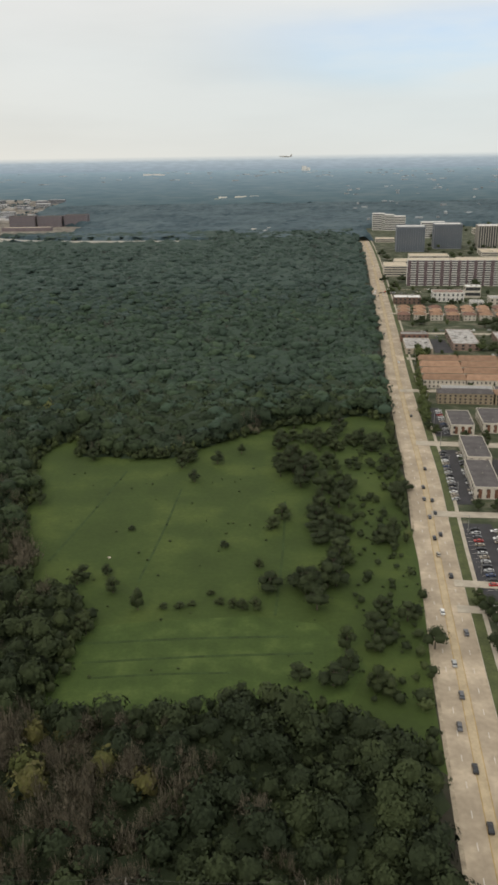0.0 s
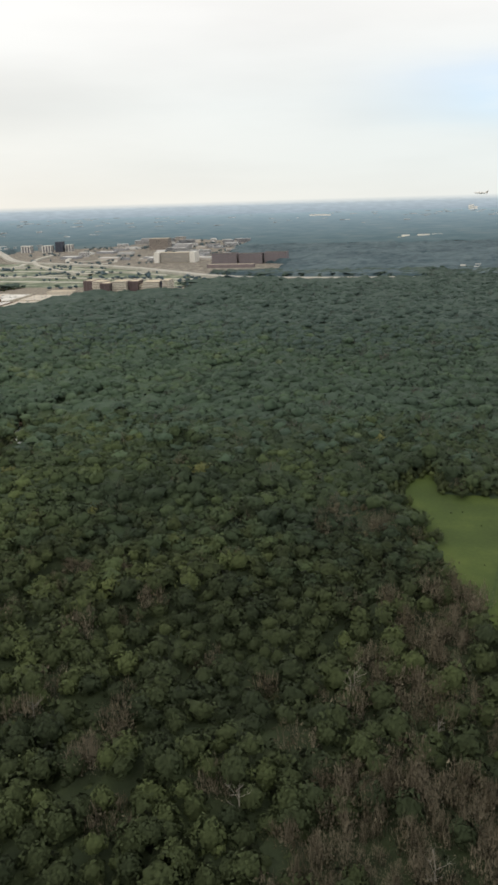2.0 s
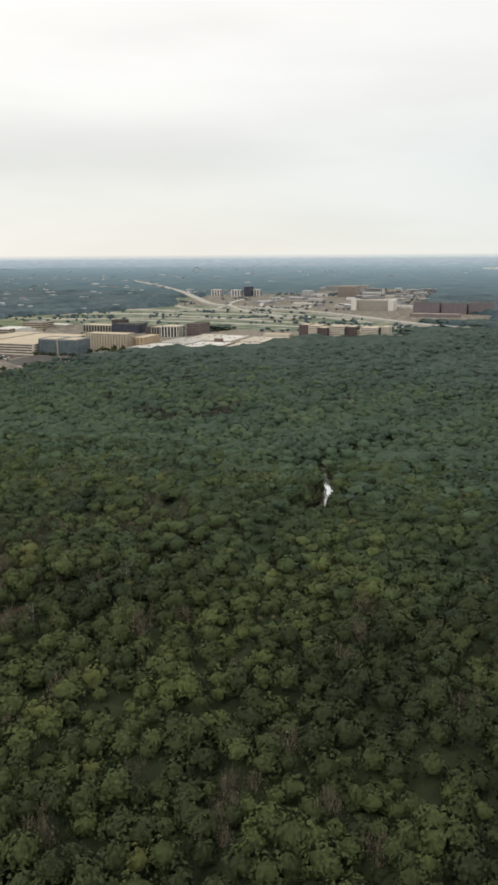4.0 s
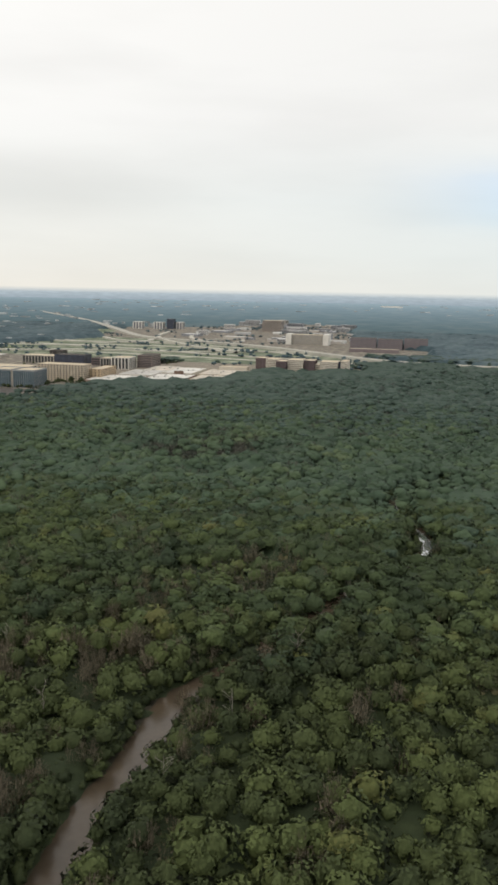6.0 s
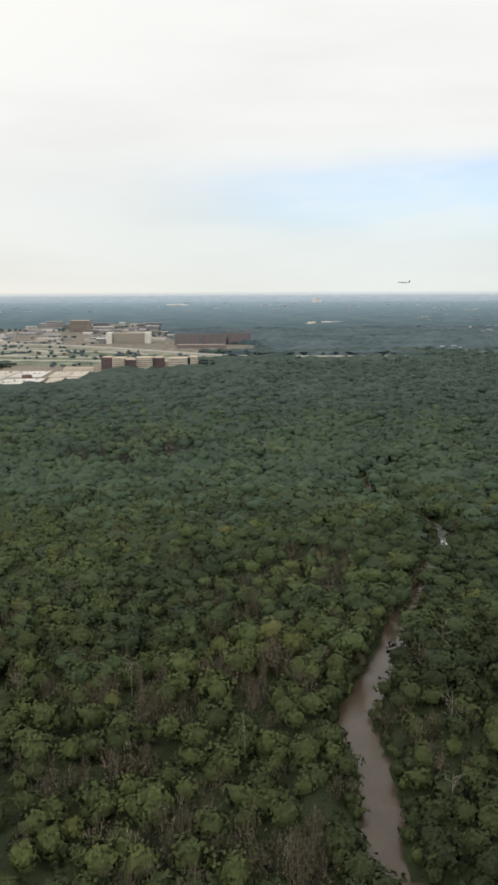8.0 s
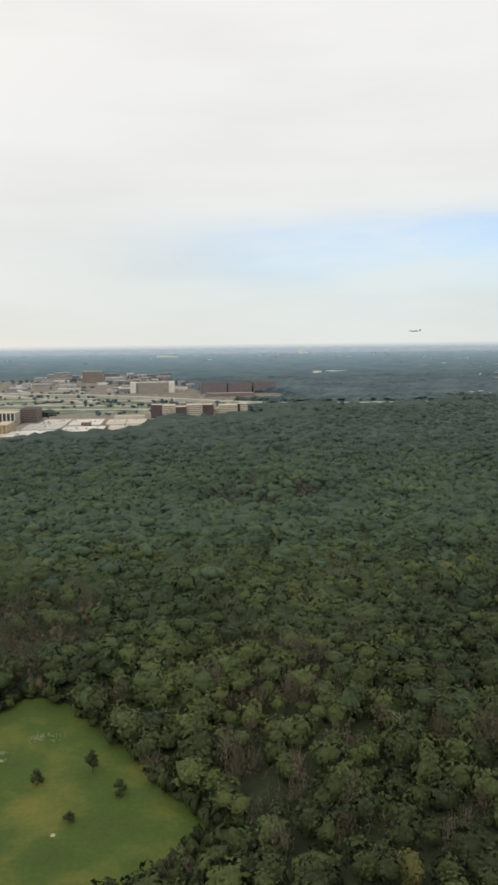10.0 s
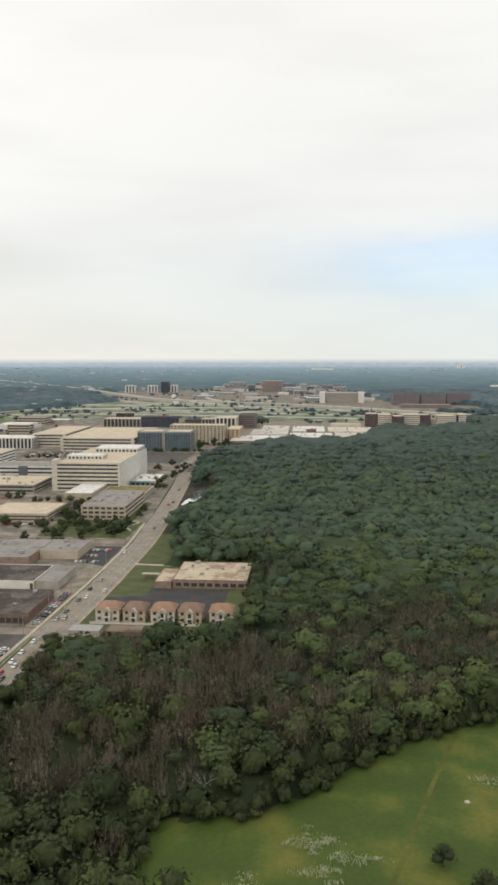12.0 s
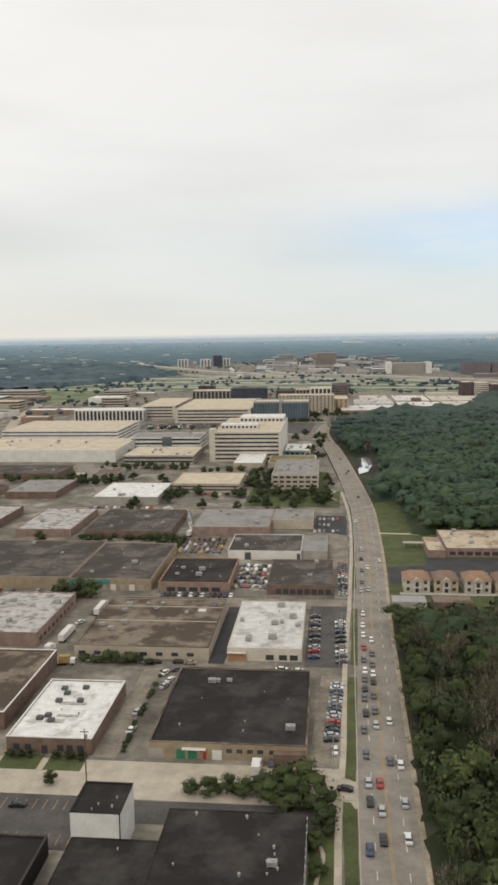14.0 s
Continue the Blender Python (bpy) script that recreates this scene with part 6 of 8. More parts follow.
block("store_hall", "small dark roof house on the mall", -872, -856, 1422.5, 1427.5, 13, M_BRICK, M_BRICK, category="mall")
# black and cream offices at the wood's corner
for k, (x0, x1, y0, m) in enumerate(((-764, -743, 1606, M_RED), (-742.5, -718, 1600, M_CREAM), (-717.5, -698, 1574, M_RED), (-697.5, -668, 1590, M_CREAM), (-667.5, -647, 1600, M_RED), (-635.5, -602, 1596, M_CREAM), (-596.5, -583, 1600, M_CREAM))):
    block("office_building", "cream office block with fine bands" if m != M_RED else "dark maroon glazed stair block", x0, x1, y0, y0 + 40, 26 - (k % 3), m, M_TAN_ROOF, "bands" if m != M_RED else "piers", 7, ratio=0.72, step=7, glass=mat("maroon_glass", (0.105, 0.078, 0.080), 0.2, 0.15, 8, 1.5, spec=0.6) if m == M_RED else None, category="office", group="cream and maroon offices")
block("office_building", "low pale link between two office blocks", -646.5, -636, 1608, 1632, 17, M_CREAM, M_TAN_ROOF, "bands", 4, ratio=0.7, category="office")
block("office_building", "narrow dark glass stair block", -601.5, -597, 1602, 1630, 25, M_NAVY, M_TAN_ROOF, "glass", 1, step=5, glass=M_NAVY, category="office")
block("office_building", "low tan annex in front of the offices", -830, -775, 1575, 1600, 9, M_CREAM, M_TAN_ROOF, category="office")
# far cluster across the motorway
block("slab_building", "pale slab block with white end towers", -830, -738, 2412, 2452, 29, M_GREY_WALL, M_TAN_ROOF, "bands", 9, ratio=0.75, glass=HAZY[3], category="office")
for x in (-838.5, -729.5):
    block("slab_building", "white end tower of a slab block", x - 8, x + 8, 2402, 2458, 30.5, M_WHITE, M_WHITE_ROOF, category="office")
block("office_tower", "brown square office tower", -1052, -980, 3050, 3105, 42, mat("brown_tower", (0.34, 0.29, 0.25), 0.85, 0.1, 9, 1), M_TAN_ROOF, "bands", 10, ratio=0.55, category="office tower")
for x0, x1, y0, y1, h in ((-650, -579, 2310, 2356, 30), (-575, -508, 2318, 2364, 28), (-504, -440, 2330, 2376, 30), (-640, -512, 2196, 2226, 9)):
    # haze over the distance put into the brick and glass colours
    block("office_building", "long dark red brick office block", x0, x1, y0, y1, h, mat("hazed_red_brick", (0.20, 0.165, 0.168), 0.9, 0.12, 8, 1.0), M_PURPLE_ROOF if h > 20 else M_TAN, "bands" if h > 20 else "solid", 6, ratio=0.6, glass=HAZY[3] if h < 20 else mat("hazed_glass", (0.15, 0.15, 0.165), 0.3, 0.1, 6, 1), category="office", group="dark red brick blocks")
# portal blocks share the glass lightened for haze
for x0, x1, y0 in ((-1550, -1512, 3010), (-1468, -1430, 3016), (-1392, -1366, 3060)):
    block("office_tower", "pale portal-framed block with dark glass", x0, x1, y0, y0 + 28, 26, M_WHITE, M_WHITE_ROOF, "piers", 1, step=11, pier=4, glass=MATS["hazed_glass"], category="office tower", group="portal blocks")
block("office_tower", "dark blue glass office tower", -1424, -1396, 3040, 3070, 38, M_NAVY, M_NAVY, "glass", 1, step=8, glass=M_NAVY, category="office tower")
rng = random.Random(77)
PALE = [M_WHITE, M_CREAM, M_GREY_WALL, M_TAN, M_PINK]
for k in range(64):
    while True:
        x, y = rng.uniform(-1260, -660), rng.uniform(2380, 3700)
        if inside(np.array([x]), np.array([y]), OFFICES)[0] and near_line(np.array([x]), np.array([y]), HIGHWAY)[0] > 60 and not (-1080 < x < -950 and 3000 < y < 3140):
            break
    w, d, h = rng.uniform(24, 70), rng.uniform(20, 50), rng.choice((7, 8, 10, 12, 16, 24))
    block("office_building", "far pale flat-roofed commercial building", x - w / 2, x + w / 2, y - d / 2, y + d / 2, h, rng.choice(HAZY), rng.choice((HAZY[1], HAZY[1], HAZY[0], M_MOTTLED_ROOF)), "solid" if h < 12 else "bands", max(2, int(h / 4)), turn=rng.uniform(-12, 12), category="office", group="far commercial buildings")
for k in range(34):
    while True:
        x, y = rng.uniform(-1900, -1240), rng.uniform(1050, 2050)
        at = np.array([x]), np.array([y])
        if (x < -1390 or (x < -1290 and y > 1450)) and inside(*at, DISTRICT)[0] and not inside(*at, FIELD)[0]:
            break
    w, d, h = rng.uniform(25, 90), rng.uniform(20, 60), rng.choice((6, 7, 8, 10, 15))
    block("warehouse", "flat-roofed hall in the industrial district", x - w / 2, x + w / 2, y - d / 2, y + d / 2, h, rng.choice(PALE), rng.choice((M_WHITE_ROOF, M_TAN_ROOF, M_MOTTLED_ROOF, M_GREY_ROOF)), "solid" if h < 12 else "bands", 3, category="warehouse", group="industrial halls")
for k in range(9):
    x, y = -1420 + 24 * (k % 3) - k * 16, 640 + 62 * (k // 3)
    block("warehouse", "flat-roofed workshop off the street", x - 8, x + 34, y, y + 40, 6, rng.choice(PALE), rng.choice((M_GREY_ROOF, M_MOTTLED_ROOF, M_PURPLE_ROOF)), category="warehouse", group="industrial halls", vents=3, parapet=0.3)
for x0, x1, y0, y1, rm in ((-1246, -1206, 690, 742, M_GREY_ROOF), (-1330, -1255, 660, 720, M_PURPLE_ROOF), (-1290, -1212, 576, 640, M_MOTTLED_ROOF), (-1280, -1206, 480, 548, M_BROWN_ROOF), (-1225, -1158, 395, 456, M_GREY_ROOF), (-1306, -1232, 770, 812, M_PURPLE_ROOF), (-1200, -1180, 770, 800, M_BRICK)):
    block("warehouse", "low flat-roofed warehouse standing behind others", x0, x1, y0, y1, 5.5, rng.choice((M_PINK, M_BRICK, M_GREY_WALL)), rm, category="warehouse", group="industrial halls", units=2, vents=4, parapet=0.3)

# brick school and five small apartment houses beside the woods
sch = block("school", "low orange brick building with a tan gravel roof", -938, -895, 543, 584, 5, M_PINK, stained("tan_gravel_roof", (0.50, 0.42, 0.31), (0.30, 0.215, 0.15), 9.0, 0.50, 0.1), units=6, vents=5, category="school", parapet=0.3)
block("school", "low wing of a brick building with tan roof", -948, -938.4, 541, 570, 4.2, M_PINK, MATS["tan_gravel_roof"], vents=4, category="school", parapet=0.3)
for k in range(9):
    piece("window", sch, -18 + k * 4.5, -20.5, 1.0, 3.2, 0.14, 2.0, M_GLASS)
piece("canopy", sch, -32, -2, 2.8, 22, 3.5, 0.3, M_CONCRETE, "pale flat canopy over a walk")
for x in (-42, -35, -28, -22):
    piece("canopy_post", sch, x, -2, 0, 0.25, 0.25, 2.8, M_METAL)
sheet("car_park", [(-971, 494), (-905, 494), (-905, 540), (-950, 540), (-950, 526), (-971, 522)], 0.12, M_DARK_ASPHALT, "dark asphalt car park behind the houses", "car park")
sheet("path", [(-971, 592), (-936, 589), (-936, 592), (-971, 595)], 0.16, M_CONCRETE, "pale footpath across the lawn", "path")
for k, (x0, x1) in enumerate(((-966, -954), (-952, -941), (-938, -926), (-924, -912.5), (-908.5, -897))):
    house(x0, x1, 481, 493, 6.3, 9.2, M_CREAM if k % 2 == 0 else mat("peach_wall", (0.50, 0.39, 0.28), 0.85, 0.12, 5, 0.6), mat("tan_shingles", (0.29, 0.18, 0.118), 0.9, 0.2, 4, 0.6) if k % 2 == 0 else mat("faded_brown_shingles", (0.215, 0.145, 0.108), 0.9, 0.2, 4, 0.6), "two-storey cream house with terracotta hip roof" if k % 2 == 0 else "two-storey peach house with brown hip roof", group="small apartment houses", windows=3, hip=3.5)
for ob in [o for o in bpy.data.objects if o.name.startswith("apartment_house") and abs(o.location.y - 487) < 1]:
    part("porch", box(-1.9, 1.9, -7.2, -6.004, 0, 5.6), M_CREAM, ob, "pale porch bay in the middle of the front")
    g = gable(2.4, 4.4, 5.61, 7.3, 0.3)
    bmesh.ops.rotate(g, verts=g.verts, cent=(0, 0, 0), matrix=Matrix.Rotation(radians(90), 3, "Z"))
    bmesh.ops.translate(g, verts=g.verts, vec=(0, -6.2, 0))
    part("porch_gable", g, M_TAN, ob, "tan gable over the porch")
    for z in (0.2, 3.1):
        piece("door", ob, 0, -7.2, z, 1.5, 0.12, 2.2, M_GLASS, "dark glazed door in the porch")
    piece("balcony", ob, 0, -7.7, 2.75, 3.4, 1.0, 0.2, M_WHITE, "white balcony slab")
    for x in (-1.5, 1.5):
        piece("column", ob, x, -8.0, 0, 0.28, 0.28, 5.4, M_WHITE, "white porch column")
wall = thing("garden_wall", pose(-932, 477.5, 0.05), "low white garden wall in front of the houses", "wall")
part("wall", box(-36, 36, -0.2, 0.2, 0, 1.0), M_WHITE, wall)
part("coping", box(-36.1, 36.1, -0.28, 0.28, 1.004, 1.12), M_CONCRETE, wall)
block("shed", "long low shed with a pale metal roof", -973, -958, 458, 467, 3.2, M_GREY_WALL, M_METAL, category="shed", parapet=0.1)
block("shed", "low brown-roofed shed under the trees", -955, -938, 458, 468, 3.2, M_BRICK, M_BROWN_ROOF, category="shed", parapet=0.1)

# ---- apartment quarter along road A, turned with the road ----
TURN_A = -6.8


def along_a(s, off):
    """A place s metres north along road A's chord and off metres to its right."""
    a = radians(-TURN_A)
    return 71.0 + s * math.sin(a) + off * math.cos(a), 233 + s * math.cos(a) - off * math.sin(a)


def block_a(name, label, x, y, w, d, h, *rest, **kw):
    return block(name, label, x - w / 2, x + w / 2, y - d / 2, y + d / 2, h, *rest, turn=TURN_A, **kw)


for x, y, w, d, lab in ((136, 440, 15, 44, "long two-storey apartment block with grey roof and cream walls"), (144, 486, 15, 40, "two-storey apartment block with grey roof and cream walls"), (149, 545, 16, 34, "cream apartment block with dark grey hip roof"), (172, 548, 16, 36, "cream apartment block with dark grey hip roof"), (165, 452, 15, 44, "two-storey apartment block with grey roof"), (134, 352, 16, 46, "cream apartment block beside a car park"), (190, 540, 16, 40, "cream apartment block with grey roof")):
    b = block_a("apartment_block", lab, x, y, w, d, 7.5, M_CREAM, M_SHINGLE_GREY, "windows", 2, step=4.6, ratio=0.36, category="apartment house", group="cream apartment blocks", parapet=0.25, vents=3)
    for sx in (-4.2, 0.4, 4.6):
        piece("shutter", b, sx, -d / 2, 0.8, 1.9, 0.2, 5.2, M_DOOR, "tall red-brown panel on the end wall")
for k, (x, y, w) in enumerate(((168, 606, 42), (212, 600, 44), (258, 594, 44))):
    b = block_a("row_house", "terrace with buff brick front and dark hip roof", x, y, w, 13, 8.5, M_YBRICK, M_SHINGLE_GREY if k % 2 == 0 else M_SHINGLE, "windows", 3, step=3.6, ratio=0.4, category="row house", parapet=0.2)
    part("hip_roof", gable(w, 13, 8.504, 11, 0.4, 4), M_SHINGLE_GREY if k != 1 else M_SHINGLE, b, "shingled hip roof")
for k, (x, y, w) in enumerate(((174, 624, 40), (216, 619, 42))):
    block_a("row_house", "low terrace with pale flat roof", x, y, w, 10, 7, M_CREAM, M_METAL if k == 0 else M_SHINGLE_GREY, "windows", 2, step=4, ratio=0.4, category="row house", parapet=0.3)
for k, y in enumerate((650, 672, 694, 716)):
    for j in range(4):
        x = 146 + k * 3.2 + 16 + j * 34.6
        b = block_a("row_house", "long terrace with terracotta shingle roof and cream front", x, y - j * 4.1, 34, 12, 7.6, M_CREAM, M_SHINGLE, "windows", 2, step=3.4, ratio=0.35, category="row house", group="terracotta terraces", parapet=0.1)
        part("hip_roof", gable(34, 12, 7.604, 11.2, 0.6, 1.5), M_SHINGLE, b, "terracotta shingle roof")
for x, y, w, d, h, wm, rm in ((168, 788, 26, 48, 6, M_TAN, M_MOTTLED_ROOF), (172, 826, 28, 14, 8, M_SHINGLE_BROWN, M_GREY_ROOF), (218, 812, 26, 70, 7, M_PINK, M_MOTTLED_ROOF), (262, 800, 24, 60, 7, M_PINK, M_MOTTLED_ROOF), (206, 1046, 34, 22, 9, M_BRICK, M_WHITE_ROOF), (262, 1062, 40, 24, 12, M_WHITE, M_PINK), (300, 1085, 20, 18, 15, M_CREAM, M_WHITE_ROOF), (322, 1030, 30, 22, 9, M_CREAM, M_MOTTLED_ROOF), (286, 1010, 16, 16, 8, M_WHITE, M_MOTTLED_ROOF), (330, 905, 40, 30, 9, M_CREAM, M_WHITE_ROOF), (300, 770, 30, 60, 7, M_PINK, M_MOTTLED_ROOF)):
    block_a("low_rise", "low flat-roofed residential building", x, y, w, d, h, wm, rm, "windows" if h < 13 else "bands", 2, step=5.5, ratio=0.4, category="building", group="low residential buildings", parapet=0.4, units=2)
for k in range(3):
    for j in range(7):
        x, y = 182 + j * 18.5 + k * 4, 944 - j * 2.2 + k * 22 - 6
        house(x - 7, x + 7, y - 6, y + 6, 6.5, 9.4, M_CREAM if (j + k) % 3 else M_PINK, M_SHINGLE if (j + k) % 4 else M_SHINGLE_BROWN, "small square apartment house with terracotta hip roof", TURN_A, "square apartment houses", 3, 2, 5.0, door=False)
slab = block_a("apartment_tower", "long high-rise slab with white balcony bands and maroon bays", 312, 1190, 156, 22, 37, M_WHITE, M_TAN_ROOF, "bands", 11, ratio=0.45, category="apartment tower", pier=1.0)
for k in range(14):
    piece("bay", slab, -76 + k * 11.7, -11.2, 0, 3.2 if k % 2 else 4.6, 1.2, 36, M_RED, "dark maroon brick bay")
block_a("office_building", "low cream office with banded windows", 236, 1308, 36, 50, 16, M_CREAM, M_TAN_ROOF, "bands", 4, ratio=0.55, category="office")
for x, y, w in ((320, 1625, 54), (402, 1668, 54)):
    block_a("office_tower", "dark glass office tower with a white roof edge", x, y, w, 44, 48, mat("tower_mullion", (0.24, 0.255, 0.275), 0.6), M_WHITE_ROOF, "glass", 12, step=4.5, glass=M_GREY_GLASS, category="office tower", parapet=1.6)
block_a("office_tower", "pale pier-fronted office tower", 482, 1660, 44, 40, 44, M_GREY_WALL, M_WHITE_ROOF, "piers", 12, step=4.5, pier=2, category="office tower")
for x, y, w, h in ((330, 2085, 30, 40), (368, 2070, 50, 34), (352, 2080, 30, 37), (420, 1880, 52, 34)):
    block_a("office_building", "white office block with dark window bands", x, y, w, 30, h, M_WHITE, M_WHITE_ROOF, "bands", 8, ratio=0.5, category="office", group="white banded offices")
for x, y, w, d, h in ((300, 1420, 90, 40, 8), (420, 1400, 120, 70, 9), (330, 1500, 70, 40, 7), (480, 1540, 90, 60, 8), (300, 1800, 40, 30, 8), (560, 1800, 60, 40, 14), (560, 1950, 60, 30, 12), (640, 1720, 60, 40, 12)):
    block_a("parking_deck", "pale low deck among office towers", x, y, w, d, h, M_CREAM, M_TAN_ROOF, "bands", 2, ratio=0.55, category="parking deck", group="pale low decks")
def far_town(name, label, rows, seed):
    """Pale roofs far off among trees, as one mesh."""
    rng = np.random.default_rng(seed)
    bm = bmesh.new()
    for x0, x1, y0, y1, n, big in rows:
        for _ in range(n):
            x, y, w, d, h = rng.uniform(x0, x1), rng.uniform(y0, y1), rng.uniform(0.25, 1.0) * big, rng.uniform(0.2, 0.5) * big, rng.uniform(12.5, 16.5)
            add_box(bm, x - w / 2, x + w / 2, y - d / 2, y + d / 2, 0, h)
    tagged(mesh_object(name, bm, mat("far_pale_roofs", (0.36, 0.37, 0.37), 0.9, 0.5, 40, 20)), label, "buildings", kind="stuff")


far_town("far_suburb", "pale roofs of a far suburb among trees", ((330, 1700, 2250, 4600, 70, 22), (900, 2600, 4600, 8500, 60, 60), (-100, 900, 6500, 8800, 26, 70)), 81)
far_town("far_town", "pale roofs of a far town on the wooded plain", ((-2600, -1500, 2000, 3300, 46, 32), (-3600, -1600, 3300, 5200, 46, 44), (-1700, 200, 5200, 8800, 20, 70), (-4200, -1700, 5200, 8800, 50, 80)), 82)
for x, y, w, d, h in ((-820, 7560, 150, 60, 22), (-745, 7480, 90, 40, 20), (595, 8600, 50, 30, 55), (640, 8600, 30, 30, 40), (-20, 3690, 50, 20, 8), (-96, 3640, 34, 24, 9), (40, 3725, 40, 16, 7)):
    block("far_building", "far pale hall out on the wooded plain", x - w / 2, x + w / 2, y - d / 2, y + d / 2, h, M_WHITE, M_WHITE_ROOF, category="building", group="halls on the plain")
for x, y in ((8, 2000), (48, 2010), (58, 2090), (20, 2060)):
    block("far_building", "pale house by a drive in the woods", x - 6, x + 6, y - 5, y + 5, 10, M_WHITE, M_WHITE_ROOF, category="building")
sheet("drive", [(46, 1965), (52, 1962), (72, 2170), (64, 2172)], 0.3, M_CONCRETE, "pale drive through the woods", "road")

# roads and car parks of the quarter
for pts, w in (([(112, 513), (165, 505), (260, 492), (340, 480)], 4.5), ([(98, 400), (134, 396), (240, 384), (330, 374)], 3.6), ([(124, 640), (200, 632), (330, 614)], 4.0), ([(150, 748), (230, 738), (340, 724)], 4), ([(165, 862), (240, 852), (340, 840)], 4), ([(172, 975), (250, 968), (350, 955)], 4), ([(92, 325), (118, 321)], 3.0), ([(88, 303), (112, 300)], 3.0)):
    ribbon("side_street", smooth_line(pts), -w, w, 0.30, M_CONCRETE, "pale concrete side street between lawns")
for k, pts in enumerate(([(121, 500), (117, 470), (113, 430), (111, 412), (127, 411), (129, 430), (131, 470), (136, 498)], [(108, 388), (126, 386), (126, 372), (119, 330), (114, 308), (103, 309), (102, 330)], [(130, 590), (127, 555), (125, 527), (140, 525), (142, 560), (145, 592)], [(186, 830), (182, 770), (200, 768), (204, 830)], [(150, 410), (150, 480), (157, 480), (156, 410)])):
    sheet("car_park", pts, 0.13, M_DARK_ASPHALT, "dark asphalt car park between the blocks", "car park")
for k in range(15):
    p = tagged(new("stall_line", shared_box(4.6, 0.12, 0.02, M_WHITE_PAINT)), "painted stall line in the car park", "marking", "stall lines", "structure")
    p.location = (107.5 + k * 0.35, 318 + k * 4.4, 0.135)

# grass strips, pavement and car parks along road B
for pts in ([(-997, 250), (-994.2, 250), (-993.6, 302), (-995, 306), (-997.2, 306)], [(-996.4, 318), (-993.4, 316), (-991.2, 372), (-991, 384), (-994.2, 384)], [(-993, 396), (-990.4, 394), (-988.4, 456), (-990.6, 457)], [(-990.6, 484), (-988, 484), (-987.4, 521), (-990, 522)], [(-989.6, 528), (-987.3, 530), (-986.4, 548), (-989, 548)]):
    sheet("grass_strip", pts, 0.22, M_LAWN, "narrow strip of mown grass along the street", "lawn")
ribbon("pavement", smooth_line([(-999, 250), (-998.2, 300), (-996.6, 330), (-995, 394), (-992, 459), (-991, 488), (-988.6, 560), (-988, 640), (-992, 720)]), -0.9, 0.9, 0.24, M_CONCRETE, "pale concrete pavement", "pavement")
sheet("driveway", [(-1004, 306.5), (-993.3, 307), (-993.3, 316), (-1003, 317)], 0.2, M_CONCRETE, "concrete driveway crossing the pavement", "driveway")
sheet("car_park", [(-1062, 281), (-1062, 304), (-1160, 304), (-1160, 281)], 0.11, M_ASPHALT, "worn asphalt car park with yellow stall lines", "car park")
sheet("car_park", [(-1061, 293), (-1000.5, 293), (-1000.5, 303), (-1061, 303)], 0.11, M_ASPHALT, "asphalt yard behind the warehouse", "car park")
sheet("car_park", [(-1006.5, 325), (-1000, 325), (-996.2, 385), (-1003.5, 385)], 0.13, M_YARD, "paved row of parking bays", "car park")
sheet("car_park", [(-1010, 392), (-994.8, 392), (-992.8, 459), (-1009, 459)], 0.13, M_ASPHALT, "grey asphalt car park beside a hall", "car park")
sheet("car_park", [(-1046, 393), (-1040, 393), (-1037, 456), (-1045.5, 456)], 0.13, M_DARK_ASPHALT, "dark asphalt strip between two halls", "car park")
sheet("car_park", [(-998.5, 470), (-992, 470), (-990, 600), (-1001, 600)], 0.12, M_YARD, "paved forecourt with parked cars", "car park")
sheet("car_park", [(-1010, 640), (-990, 640), (-990, 586), (-1010, 598)], 0.13, M_DARK_ASPHALT, "dark car park with cars", "car park")
sheet("car_park", [(-1130, 775), (-1062, 775), (-1062, 800), (-1130, 800)], 0.13, M_ASPHALT, "car park full of cars", "car park")
sheet("car_park", [(-1060, 1080), (-1025, 1080), (-1020, 1190), (-1105, 1190), (-1110, 1120)], 0.13, M_ASPHALT, "empty grey asphalt yard", "car park")
sheet("car_park", [(-1250, 1130), (-1120, 1130), (-1120, 1190), (-1250, 1190)], 0.13, M_ASPHALT, "large car park full of cars", "car park")
sheet("lawn", [(-1096, 316), (-1084, 316), (-1084, 324.5), (-1096, 324.5)], 0.14, M_LAWN, "front lawn with dark shrubs", "lawn")
sheet("lawn", [(-1082, 316), (-1071, 316), (-1071, 324.5), (-1082, 324.5)], 0.14, M_LAWN, "front lawn with dark shrubs", "lawn")
sheet("lawn", [(-1005, 232), (-999.8, 232), (-999.4, 293), (-1005.5, 293)], 0.14, M_LAWN, "lawn with a winding path by the warehouse", "lawn")
ribbon("path", smooth_line([(-1003, 240), (-1000.8, 262), (-1003.6, 272), (-1002, 284), (-1005, 291)], 2), -0.5, 0.5, 0.18, M_CONCRETE, "narrow winding garden path", "path")
for k in range(12):
    for y in (299.5, 285):
        p = tagged(new("stall_line", shared_box(0.16, 4.6, 0.02, M_YELLOW)), "yellow stall line on asphalt", "marking", "stall lines", "structure")
        p.location = (-1064 - k * 2.8, y, 0.115)

